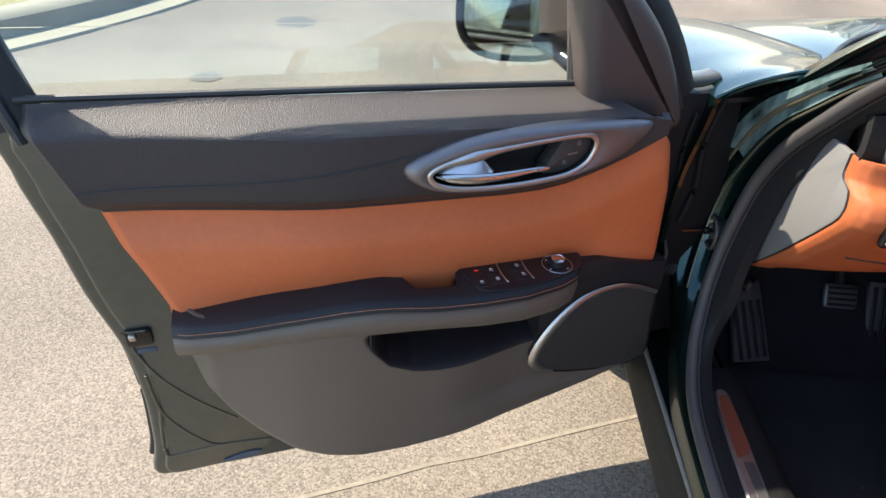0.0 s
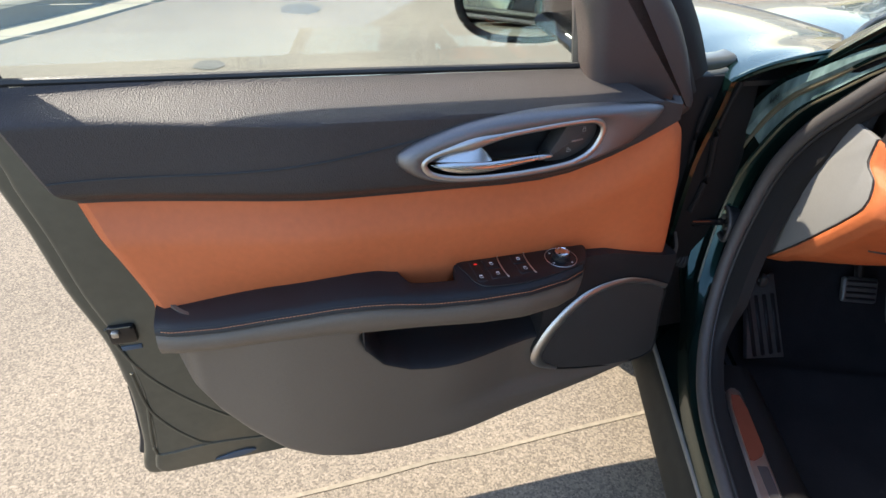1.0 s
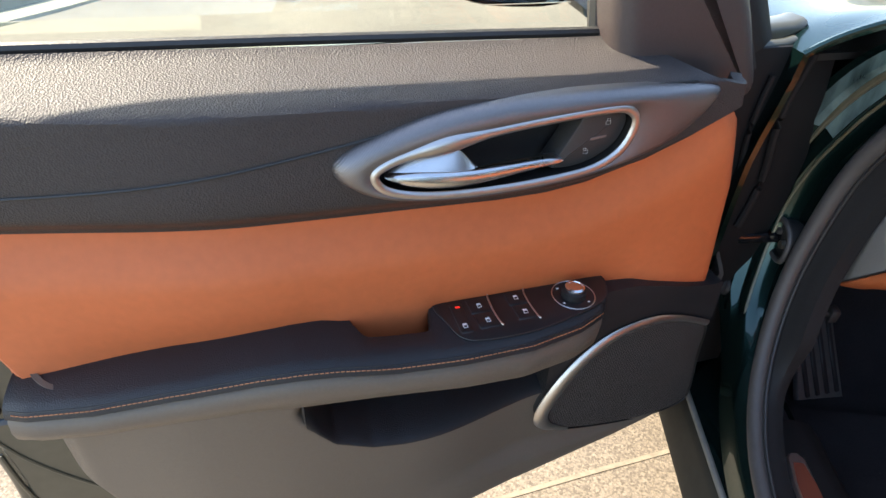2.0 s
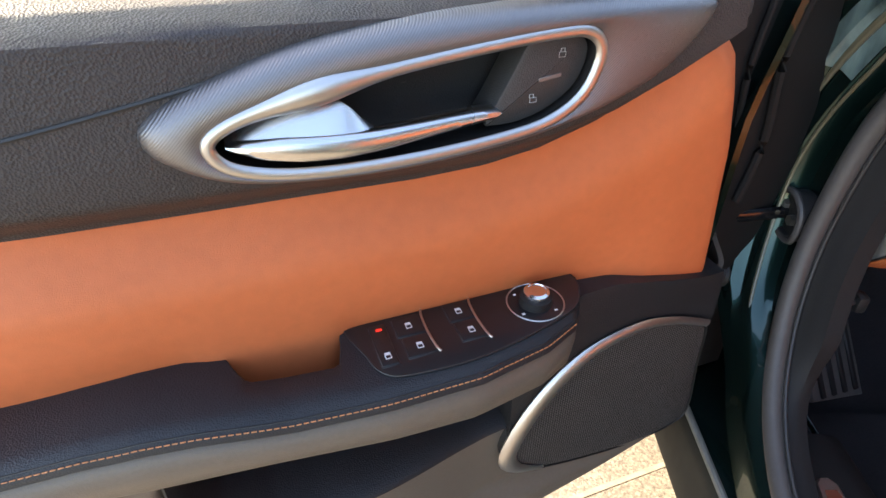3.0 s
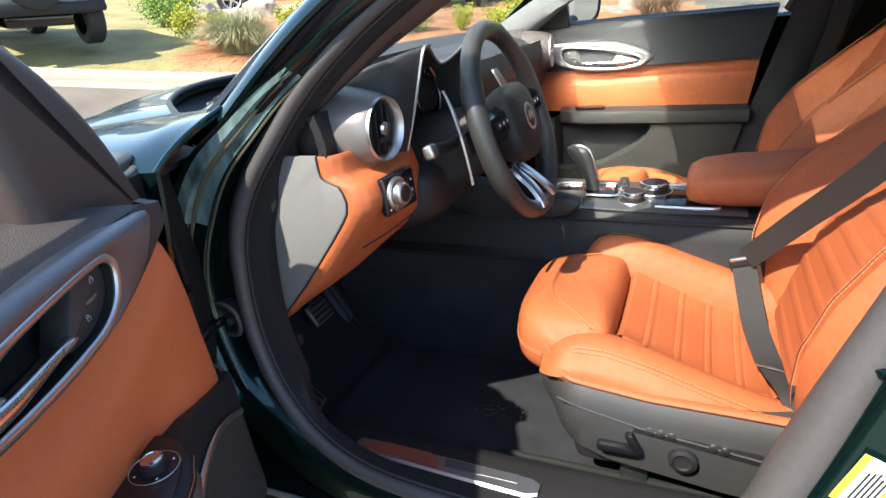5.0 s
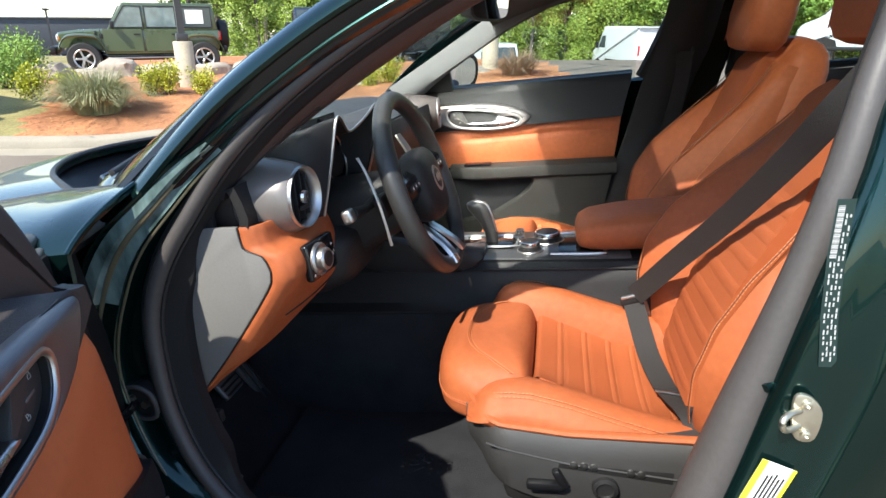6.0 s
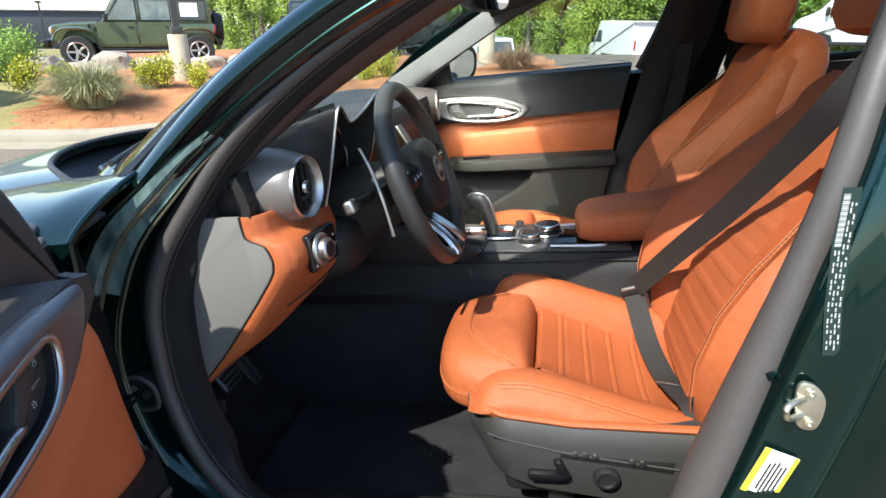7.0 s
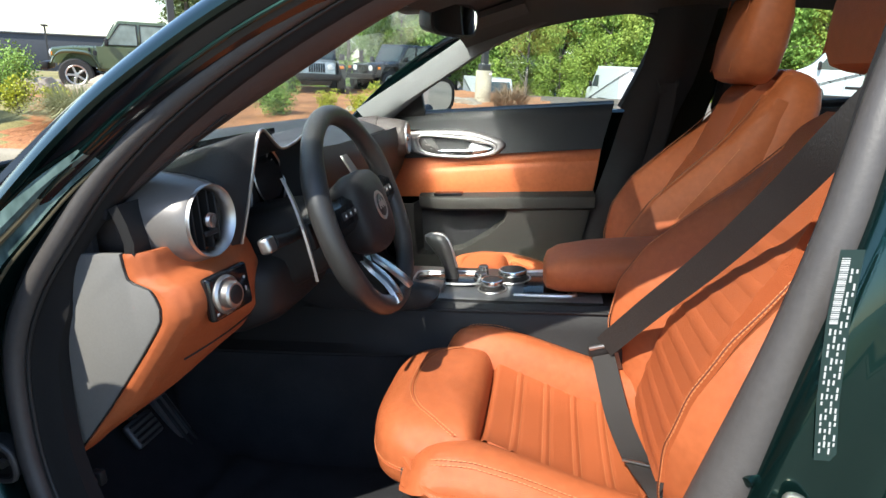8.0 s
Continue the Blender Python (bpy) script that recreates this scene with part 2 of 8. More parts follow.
def spline(pts, n=6, closed=False):
    """Catmull-Rom through points of any dimension, n steps a span."""
    P = [np.array(p, float) for p in pts]
    out = []
    c = len(P)
    for i in range(c if closed else c - 1):
        a, b, d, e = (P[(i + k) % c] if closed else P[min(max(i + k, 0), c - 1)] for k in (-1, 0, 1, 2))
        for j in range(n):
            t = j / n
            out.append(0.5 * (2 * b + (d - a) * t + (2 * a - 5 * b + 4 * d - e) * t * t + (3 * b - a - 3 * d + e) * t ** 3))
    if not closed:
        out.append(P[-1])
    return [tuple(float(v) for v in p) for p in out]


def join(*bms):
    out = bmesh.new()
    for b in bms:
        me = bpy.data.meshes.new("t")
        b.to_mesh(me)
        b.free()
        out.from_mesh(me)
        bpy.data.meshes.remove(me)
    return out


def box(sx, sy, sz, c=(0, 0, 0), bevel=0.0, seg=2, m=None):
    bm = bmesh.new()
    bmesh.ops.create_cube(bm, size=1.0, matrix=Matrix.Translation(c) @ Matrix.Diagonal((sx, sy, sz, 1)))
    if bevel:
        bmesh.ops.bevel(bm, geom=bm.edges[:], offset=bevel, segments=seg, affect="EDGES", profile=0.5)
    if m is not None:
        bm.transform(m)
    return bm


def loft(rings, closed=True, caps=True, loop=False):
    """Skin through rings of equal point counts. closed: each ring closes; loop: the last ring joins the first."""
    bm = bmesh.new()
    vs = [[bm.verts.new(p) for p in r] for r in rings]
    n = len(rings[0])
    pairs = list(zip(vs, vs[1:]))
    if loop:
        pairs.append((vs[-1], vs[0]))
    for a, b in pairs:
        for i in range(n if closed else n - 1):
            j = (i + 1) % n
            bm.faces.new((a[i], a[j], b[j], b[i]))
    if caps and closed and not loop:
        bm.faces.new(vs[0][::-1])
        bm.faces.new(vs[-1])
    return bm


def tube(pts, r, n=10, closed=False, flat=1.0, up=(0, 0, 1), caps=True):
    """A round or flattened bar along points. r: one radius or one for each point; flat: the section's size along up."""
    P = [Vector(p) for p in pts]
    c = len(P)
    rings = []
    for i, p in enumerate(P):
        a, b = (P[i - 1], P[(i + 1) % c]) if closed else (P[max(i - 1, 0)], P[min(i + 1, c - 1)])
        d = (b - a).normalized()
        side = d.cross(Vector(up))
        if side.length < 1e-4:
            side = d.cross(Vector((1, 0, 0.01)))
        side.normalize()
        u = side.cross(d).normalized()
        q = r[i] if isinstance(r, (list, tuple)) else r
        rings.append([p + side * (q * math.cos(k * math.tau / n)) + u * (q * flat * math.sin(k * math.tau / n)) for k in range(n)])
    return loft(rings, True, caps, closed)


def lathe(profile, n=24, m=None):
    """Turns (radius, height) pairs about z."""
    rings = [[(max(r, 1e-4) * math.cos(k * math.tau / n), max(r, 1e-4) * math.sin(k * math.tau / n), z) for k in range(n)] for r, z in profile]
    bm = loft(rings, True, False)
    bm.verts.ensure_lookup_table()
    for k, (r, z) in ((0, profile[0]), (len(profile) - 1, profile[-1])):
        if r < 0.003:
            bm.faces.new([bm.verts[k * n + i] for i in range(n)])
    if m is not None:
        bm.transform(m)
    return bm


def surf(f, nu, nv, thick=0.0):
    """A sheet over the unit square, with thickness to its back."""
    bm = bmesh.new()
    vs = [[bm.verts.new(f(i / nu, j / nv)) for j in range(nv + 1)] for i in range(nu + 1)]
    for i in range(nu):
        for j in range(nv):
            bm.faces.new((vs[i][j], vs[i + 1][j], vs[i + 1][j + 1], vs[i][j + 1]))
    if thick:
        bmesh.ops.recalc_face_normals(bm, faces=bm.faces)
        bmesh.ops.solidify(bm, geom=bm.faces[:], thickness=thick)
    return bm


def prism(outline, y0, y1, bevel=0.0, seg=2, m=None):
    """A plate with an outline in (x, z), from y0 to y1."""
    bm = bmesh.new()
    a = [bm.verts.new((x, y0, z)) for x, z in outline]
    b = [bm.verts.new((x, y1, z)) for x, z in outline]
    n = len(a)
    bm.faces.new(a)
    bm.faces.new(b[::-1])
    for i in range(n):
        bm.faces.new((a[i], b[i], b[(i + 1) % n], a[(i + 1) % n]))
    bmesh.ops.recalc_face_normals(bm, faces=bm.faces)
    if bevel:
        rim = [e for e in bm.edges if abs(e.verts[0].co.y - e.verts[1].co.y) < 1e-6]
        bmesh.ops.bevel(bm, geom=rim, offset=bevel, segments=seg, affect="EDGES", profile=0.5)
    if m is not None:
        bm.transform(m)
    return bm


def smooth_field(bm, it=2):
    for _ in range(it):
        bmesh.ops.smooth_vert(bm, verts=bm.verts[:], factor=0.5, use_axis_x=True, use_axis_y=True, use_axis_z=True)
    return bm


def stitches(pts, length=0.006, gap=0.003, r=0.0008):
    """A row of short threads along a line of points."""
    bm = bmesh.new()
    P = [Vector(p) for p in pts]
    at = [0.0]
    for a, b in zip(P, P[1:]):
        at.append(at[-1] + (b - a).length)

    def where(x):
        i = 0
        while i < len(P) - 2 and at[i + 1] < x:
            i += 1
        d = at[i + 1] - at[i]
        return P[i].lerp(P[i + 1], (x - at[i]) / d if d > 1e-9 else 0)
    n = int(at[-1] / (length + gap))
    for k in range(n):
        a, b = where(k * (length + gap)), where(k * (length + gap) + length)
        d = (b - a).normalized()
        s = d.cross(Vector((0.3, 0.2, 1))).normalized() * r
        u = s.cross(d).normalized() * r
        v = [bm.verts.new(p + q) for p in (a, b) for q in (s, u, -s, -u)]
        for j in range(4):
            bm.faces.new((v[j], v[(j + 1) % 4], v[4 + (j + 1) % 4], v[4 + j]))
    return bm


car = thing("car", "dark green metallic saloon car with its driver's door open", "car", CAR)


def assembly(name, bm, mat, label, m=None):
    """A main part of the car that carries smaller parts."""
    return part(name, bm, mat, car, label, m=m)

# ---- the open driver's door ----
# Local axes: x from the hinge towards the latch edge, y towards the cabin side, z up.
HINGE = pose(-0.80, 0.90, 0, 0, 0, 200.9)


def bulge(s):
    return 0.02 + 0.05 * sm(-0.06, 0.24, s) * (1 - sm(0.75, 1.13, s))


OR_TOP = [(0.16, 1.028), (0.19, 1.000), (0.21, 0.982), (0.24, 0.957), (0.29, 0.921), (0.34, 0.894), (0.39, 0.877), (0.44, 0.869), (0.50, 0.867), (0.60, 0.869), (0.67, 0.870), (0.80, 0.873), (0.91, 0.876), (1.10, 0.878), (1.2, 0.879)]
TRIM_BOTTOM = [(0.06, 0.44), (0.08, 0.415), (0.15, 0.368), (0.25, 0.345), (0.42, 0.318), (0.55, 0.305), (0.67, 0.298), (0.75, 0.302), (0.82, 0.318), (0.88, 0.345), (0.94, 0.392), (0.98, 0.435), (1.016, 0.50), (1.035, 0.57), (1.045, 0.62)]
POCKET = [(0.742, 0.640), (0.706, 0.593), (0.660, 0.570), (0.62, 0.562), (0.57, 0.558), (0.45, 0.554), (0.40, 0.556), (0.40, 0.640)]


def inside_pocket(s, z):
    lower = interp([(a, b) for a, b in POCKET[:7]], s)
    return sm(0.750, 0.712, s) * sm(0.380, 0.402, s) * sm(lower - 0.014, lower + 0.010, z)


def front_end(z):
    return interp([(0.40, 0.10), (0.645, 0.136), (0.74, 0.142), (0.84, 0.154), (0.948, 0.184), (1.02, 0.218)], z)


def rear_end(z):
    return interp([(0.60, 1.045), (0.69, 1.049), (0.865, 1.114), (0.91, 1.136), (1.03, 1.176)], z)


HANDLE_HOLE = [(0.648, 0.938), (0.630, 0.954), (0.590, 0.966), (0.535, 0.976), (0.47, 0.984), (0.41, 0.990), (0.378, 0.988), (0.368, 0.968), (0.378, 0.938), (0.41, 0.918), (0.45, 0.910), (0.52, 0.905), (0.59, 0.907), (0.636, 0.919)]


def within(poly, x, y):
    """Whether a point lies inside an outline."""
    c = False
    for (xi, yi), (xj, yj) in zip(poly, poly[1:] + poly[:1]):
        if (yi > y) != (yj > y) and x < (xj - xi) * (y - yi) / (yj - yi) + xi:
            c = not c
    return c


def upper_depth(s, z):
    d = bulge(s) + 0.028
    top = 1.036 - 0.012 * sm(1.1, 0.3, s)
    return d * (1 - 0.95 * sm(1.000, top, z)) - 0.012 * sm(0.93, 0.86, z) * 0.5


def build_handle(d, depth, m=None):
    """The inner door handle in its dish; depth(s, z): the trim's surface; m: turns it onto another door."""
    def hpart(name, bm, mat, parent, label=""):
        if m is not None:
            bm.transform(m)
        return part(name, bm, mat, parent, label)
    bez = spline([(0.683, 0.944), (0.676, 0.956), (0.648, 0.971), (0.59, 0.990), (0.53, 0.9995), (0.46, 1.0035), (0.38, 1.004), (0.31, 1.001), (0.272, 0.996), (0.268, 0.986), (0.285, 0.964),
                  (0.31, 0.944), (0.36, 0.924), (0.42, 0.909), (0.50, 0.901), (0.57, 0.901), (0.638, 0.910), (0.674, 0.929)], 14, True)
    ring = spline([(0.645, 0.938), (0.630, 0.951), (0.590, 0.962), (0.535, 0.972), (0.47, 0.980), (0.41, 0.985), (0.385, 0.983), (0.374, 0.968), (0.384, 0.940), (0.41, 0.922), (0.45, 0.914), (0.52, 0.909), (0.59, 0.911), (0.632, 0.921)], 6, True)

    def even(line, n):
        """Points at equal steps along a closed line."""
        at = [0.0]
        for a, b in zip(line, line[1:] + line[:1]):
            at.append(at[-1] + math.hypot(b[0] - a[0], b[1] - a[1]))
        full = line + line[:1]
        out = []
        for k in range(n):
            x = at[-1] * k / n
            i = max(q for q in range(len(line)) if at[q] <= x)
            f = (x - at[i]) / max(1e-9, at[i + 1] - at[i])
            out.append((full[i][0] + (full[i + 1][0] - full[i][0]) * f, full[i][1] + (full[i + 1][1] - full[i][1]) * f))
        return out
    bo = even(bez, 150)
    ro = even(spline(ring, 8, True), 150)
    rings = []
    for k, lift in ((0.0, -0.006), (0.02, 0.001), (0.07, 0.0055), (0.16, 0.0095), (0.30, 0.0130), (0.46, 0.0150), (0.64, 0.0156), (0.82, 0.0145), (0.96, 0.012), (1.0, 0.004)):
        rings.append([(a[0] + (b[0] - a[0]) * k, depth(a[0] + (b[0] - a[0]) * k, 0.95) + lift, a[1] + (b[1] - a[1]) * k) for a, b in zip(bo, ro)])
    handle = hpart("handle_surround", loft(rings, True, False), BRUSHED, d, "ribbed grey metal handle surround")
    wide = [0.0046 + 0.0050 * math.exp(-((s - 0.575) / 0.03) ** 2) * (1 if z > 0.945 else 0) for s, z in ring]
    hpart("handle_ring", tube([(s, depth(s, 0.95) + 0.013, z) for s, z in ring], wide, 10, True, up=(0, 1, 0), flat=0.7), SATIN, handle, "satin silver ring")
    dish = [[(0.505 + (s - 0.505) * k, depth(s, 0.95) + 0.008 - dn, 0.944 + (z - 0.944) * k) for s, z in ring] for k, dn in ((1.0, 0.0), (0.99, 0.02), (0.94, 0.042), (0.6, 0.048), (0.02, 0.048))]
    hpart("handle_dish", loft(dish, True, False), BLACK_PLASTIC, handle, "black recess behind the handle")
    LBOT = [(0.446, 0.9300), (0.448, 0.9268), (0.452, 0.9252), (0.470, 0.9232), (0.503, 0.9205), (0.535, 0.9185), (0.565, 0.9175), (0.590, 0.919), (0.612, 0.923), (0.628, 0.929), (0.635, 0.9345)]
    LMID = [(0.446, 0.9312), (0.448, 0.9335), (0.452, 0.9345), (0.470, 0.9345), (0.503, 0.9342), (0.54, 0.9345), (0.565, 0.936), (0.60, 0.9385), (0.625, 0.938), (0.635, 0.937)]
    lever = []
    for s in [0.446, 0.4468, 0.448, 0.450] + list(np.linspace(0.452, 0.635, 46)):
        z0, z1 = interp(LBOT, s), interp(LMID, s)
        base = depth(s, 0.95) - 0.004 + 0.011 * math.sin(math.pi * sm(0.44, 0.70, s))
        h = z1 - z0
        lever.append([(s, base + a, z0 + h * b) for a, b in ((0.0, 0.15), (0.005, 0.02), (0.009, 0.10), (0.011, 0.35), (0.0105, 0.70), (0.008, 0.92), (0.004, 1.0), (-0.003, 0.9))])
    hpart("lever", loft(lever), LEVER, handle, "polished silver door lever")
    blade = []
    for s in np.linspace(0.540, 0.633, 26):
        z0 = interp(LMID, s) - 0.003
        z1 = interp([(0.540, 0.9350), (0.546, 0.9395), (0.555, 0.9500), (0.562, 0.9560), (0.571, 0.9580), (0.585, 0.9570), (0.600, 0.953), (0.615, 0.9485), (0.628, 0.943), (0.635, 0.9385)], s)
        base = depth(s, 0.95) - 0.004 + 0.011 * math.sin(math.pi * sm(0.44, 0.70, s)) + 0.0075
        blade.append([(s, base - 0.006, z0), (s, base, z0), (s, base - 0.0005, z0 + 0.0006), (s, base - 0.0080, z1 - 0.0008), (s, base - 0.0086, z1 - 0.0003), (s, base - 0.0105, z1 - 0.0006), (s, base - 0.012, z1 - 0.002)])
    hpart("lever_blade", loft(blade), LEVER, handle, "polished silver lever blade")
    lock = spline([(0.424, 0.9815), (0.408, 0.984), (0.389, 0.981), (0.378, 0.968), (0.385, 0.944), (0.405, 0.928), (0.428, 0.920), (0.450, 0.919), (0.457, 0.922), (0.449, 0.936), (0.436, 0.960)], 4, True)
    nd = depth(0.42, 0.95)
    hpart("lock_panel", prism([(x, z) for x, z in lock], nd - 0.028, nd + 0.003, 0.003, 2), SEAT_GREY, handle, "dark grey lock button panel")
    hpart("lock_bar", box(0.018, 0.001, 0.0032, (0, 0, 0), 0.0004, 1, Matrix.Translation((0.408, nd + 0.0034, 0.951)) @ Matrix.Rotation(radians(8), 4, "Y")), GREY_SATIN, handle)
    for s, z, o in ((0.400, 0.967, 0.0), (0.420, 0.936, 0.0016)):
        q = nd + 0.0034
        hpart("lock_symbol", join(tube([(s - 0.0026, q, z - 0.0022), (s + 0.0026, q, z - 0.0022), (s + 0.0026, q, z + 0.0014), (s - 0.0026, q, z + 0.0014)], 0.0003, 4, True, up=(0, 1, 0)), tube([(s - 0.0017 + o, q, z + 0.0014), (s - 0.0015 + o, q, z + 0.0040), (s + 0.0015 + o, q, z + 0.0040), (s + 0.0017 + o, q, z + 0.0018)], 0.0003, 4, up=(0, 1, 0))), LOCK_GREY, handle, "thin outlined padlock symbol")


def build_driver_door():
    # painted shell: edge flange, inner pressing and outer skin
    outline = spline([(0.02, 0.30), (0.0, 0.55), (-0.01, 0.80), (0.03, 1.0), (0.10, 1.015), (0.5, 1.010), (0.9, 1.012), (1.20, 1.02), (1.215, 0.93), (1.195, 0.815), (1.178, 0.70),
                      (1.152, 0.59), (1.143, 0.50), (1.142, 0.42), (1.150, 0.31), (1.16, 0.222), (1.06, 0.215), (0.8, 0.212), (0.5, 0.22), (0.25, 0.235)], 4, True)
    # Shell in the olive jamb colour that carries the ground's reflected light.
    d = assembly("car_door", prism(outline, -0.075, -0.028, 0.012, 3), JAMB, "open dark green car door with tan and black trim", HINGE)
    skin = [(0.5 + (s - 0.5) * 1.02, min(0.975, 0.62 + (z - 0.62) * 1.02)) for s, z in outline]
    part("outer_skin", prism(skin, -0.16, -0.082, 0.02, 3), PAINT, d)
    inner = [(0.56 + (s - 0.56) * 0.955, 0.64 + (z - 0.64) * 0.955) for s, z in outline]
    part("inner_pressing", prism(inner, -0.03, -0.012, 0.008, 3), JAMB, d)
    part("edge_seal", tube([(s + 0.001, -0.062, z) for s, z in outline if s > 1.1 and 0.24 < z < 0.98], 0.009, 8), RUBBER, d)
    for line in ([(1.136, 0.627), (1.12, 0.563), (1.092, 0.499), (1.042, 0.43), (0.984, 0.369)], [(1.121, 0.521), (1.114, 0.43), (1.087, 0.367), (1.049, 0.315), (1.024, 0.298)], [(1.114, 0.43), (1.123, 0.368), (1.127, 0.306), (1.109, 0.293), (1.024, 0.298), (0.923, 0.288)]):
        part("pressed_ridge", tube([(s, -0.013, z) for s, z in spline(line, 5)], 0.0032, 8), JAMB, d)
    # Patch coloured as the sky's reflection on the lower pressing.
    blue = spline([(1.045, 0.245), (1.0, 0.262), (0.955, 0.268), (0.93, 0.258), (0.955, 0.243), (1.0, 0.236)], 4, True)
    part("drain_opening", prism([(0.985 + (s - 0.985) * 0.7, 0.252 + (z - 0.252) * 0.6) for s, z in blue], -0.0125, -0.0095, 0.0005, 1), SKY_GLINT, d)

    # latch on the edge
    latch = part("latch", box(0.042, 0.022, 0.038, (1.112, -0.014, 0.616), 0.006), GLOSS_BLACK, d)
    part("claw", box(0.012, 0.028, 0.012, (1.120, -0.010, 0.624), 0.003), STEEL, latch, "steel latch claw")
    part("latch_slot", box(0.032, 0.003, 0.010, (1.106, -0.0115, 0.582), 0.0012), SKY_GLINT, d)

    # grained black upper trim
    def upper(u, v):
        s = 0.19 + (1.15 - 0.19) * u
        lo = interp(OR_TOP, s)
        hi = 1.036 - 0.012 * sm(1.1, 0.3, s) - 0.03 * sm(0.32, 0.20, s)
        z = lo + (hi - lo) * v
        e0, e1 = front_end(z), rear_end(z)
        s = e0 + 0.012 + (e1 - e0 - 0.012) * u
        lo = interp(OR_TOP, s)
        z = lo + (hi - lo) * v
        n = upper_depth(s, z)
        edge = min(u * 1.0, (1 - u) * 1.0)
        n -= 0.03 * (1 - sm(0.0, 0.02, edge)) + 0.026 * (1 - sm(0, 0.20, v))
        if within(HANDLE_HOLE, s, z):
            n -= 0.075
        return (s, n, z)
    part("upper_trim", surf(upper, 150, 44, 0.012), BLACK_VINYL, d, "grained black vinyl upper trim")
    seam = [(1.12, 0.925), (1.05, 0.929), (0.974, 0.932), (0.90, 0.936), (0.83, 0.942), (0.75, 0.953), (0.674, 0.966), (0.59, 0.982), (0.50, 0.994), (0.40, 1.0), (0.30, 1.002)]
    part("trim_seam", tube([(s, upper_depth(s, z) + 0.0002, z) for s, z in spline(seam, 5)], 0.0016, 6), INK, d)

    # tan middle panel
    def tan(u, v):
        z0 = 0.62
        s = 0.11 + 0.96 * u
        hi = interp(OR_TOP, s) + 0.001
        z = z0 + (hi - z0) * v
        e0, e1 = front_end(z) + 0.012 * (1 - sm(0.668, 0.690, z)), rear_end(z)
        s = e0 + (e1 - e0) * u
        hi = interp(OR_TOP, s) + 0.001
        z = z0 + (hi - z0) * v
        n = bulge(s) + 0.012 - 0.010 * math.sin(math.pi * v) - 0.027 * sm(0.70, 1.0, v) * sm(0.13, 0.26, s)
        n -= 0.032 * (1 - sm(0.0, 0.62, v)) * sm(1.05, 0.86, s) * sm(0.24, 0.37, s) * (1 - 0.75 * sm(0.56, 0.58, s) * sm(0.71, 0.68, s))
        edge = min(u, 1 - u)
        n -= 0.02 * (1 - sm(0.0, 0.018, edge)) + 0.05 * (1 - sm(0.0, 0.02, u)) * sm(0.960, 0.985, z)
        return (s, n, z)
    part("middle_trim", surf(tan, 100, 30, 0.01), TAN_LIFTED, d, "tan leather middle panel")

    # lower trim with the map pocket
    def low(u, v):
        s = 0.075 + (1.046 - 0.075) * u
        lo = interp(TRIM_BOTTOM, s)
        hi = 0.695 - 0.02 * sm(0.35, 0.1, s)
        z = lo + (hi - lo) * v
        n = bulge(s) + 0.042 * sm(0.1, 0.35, s) * (1 - 0.75 * sm(0.85, 1.05, s)) + 0.012
        w = sm(0.62, 0.42, s)
        n = n * (1 - w) + w * min(n, 0.064 + 0.085 * (s - 0.134) + 0.016 * sm(0.44, 0.40, z))
        n -= 0.095 * inside_pocket(s, z) * sm(0.66, 0.64, z)
        dist = min((z - lo) * 1.0, (1.046 - s), (s - 0.075))
        n -= 0.06 * (1 - sm(-0.012, 0.06, dist)) ** 1.5
        return (s, n, z)
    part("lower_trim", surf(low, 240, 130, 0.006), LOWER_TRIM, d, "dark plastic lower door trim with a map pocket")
    # Black sheet that follows the pocket's recess, just in front of it.
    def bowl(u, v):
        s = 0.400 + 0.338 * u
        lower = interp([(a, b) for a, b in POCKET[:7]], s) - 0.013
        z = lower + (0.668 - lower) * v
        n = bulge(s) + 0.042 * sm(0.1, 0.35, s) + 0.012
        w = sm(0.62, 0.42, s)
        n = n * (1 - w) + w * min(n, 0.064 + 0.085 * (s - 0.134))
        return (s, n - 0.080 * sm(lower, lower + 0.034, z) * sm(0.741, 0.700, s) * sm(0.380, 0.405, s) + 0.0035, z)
    part("map_pocket", surf(bowl, 70, 50, -0.003), PAD_VINYL, d, "black sheet over the inside of the map pocket")

    # armrest: long padded rail with a pull cup and a switch pod
    def arm_section(s, n0, n1, top, under, r=0.012):
        pts = [(n0, top - 0.002), (n0 + (n1 - n0) * 0.5, top), (n1 - 2 * r, top), (n1 - r, top - 0.003), (n1 - 0.3 * r, top - r * 0.8), (n1, top - 2 * r),
               (n1 - 0.004, under + 0.012), (n1 - 0.012, under), (n0, under)]
        return [(s, n, z) for n, z in pts]

    def arm_top(s):
        return interp([(0.33, 0.720), (0.45, 0.722), (0.57, 0.721), (0.63, 0.722), (0.66, 0.725), (0.70, 0.729), (0.74, 0.730), (0.78, 0.727), (0.87, 0.714), (0.96, 0.698), (1.046, 0.684)], s)

    def arm_out(s):
        return interp([(0.325, 0.055), (0.34, 0.085), (0.36, 0.112), (0.40, 0.130), (0.47, 0.144), (0.55, 0.144), (0.65, 0.137), (0.75, 0.127), (0.85, 0.112), (0.95, 0.094), (1.02, 0.074), (1.046, 0.060)], s)

    rings = [arm_section(s, arm_out(s) - 0.030, arm_out(s) + 0.012, arm_top(s) - 0.012, interp([(0.33, 0.648), (0.53, 0.655), (0.65, 0.662), (0.79, 0.661), (0.92, 0.648), (1.03, 0.628), (1.046, 0.622)], s)) for s in np.linspace(0.327, 1.046, 60)]
    arm = part("armrest", loft(rings), LOWER_TRIM, d, "stitched black armrest")

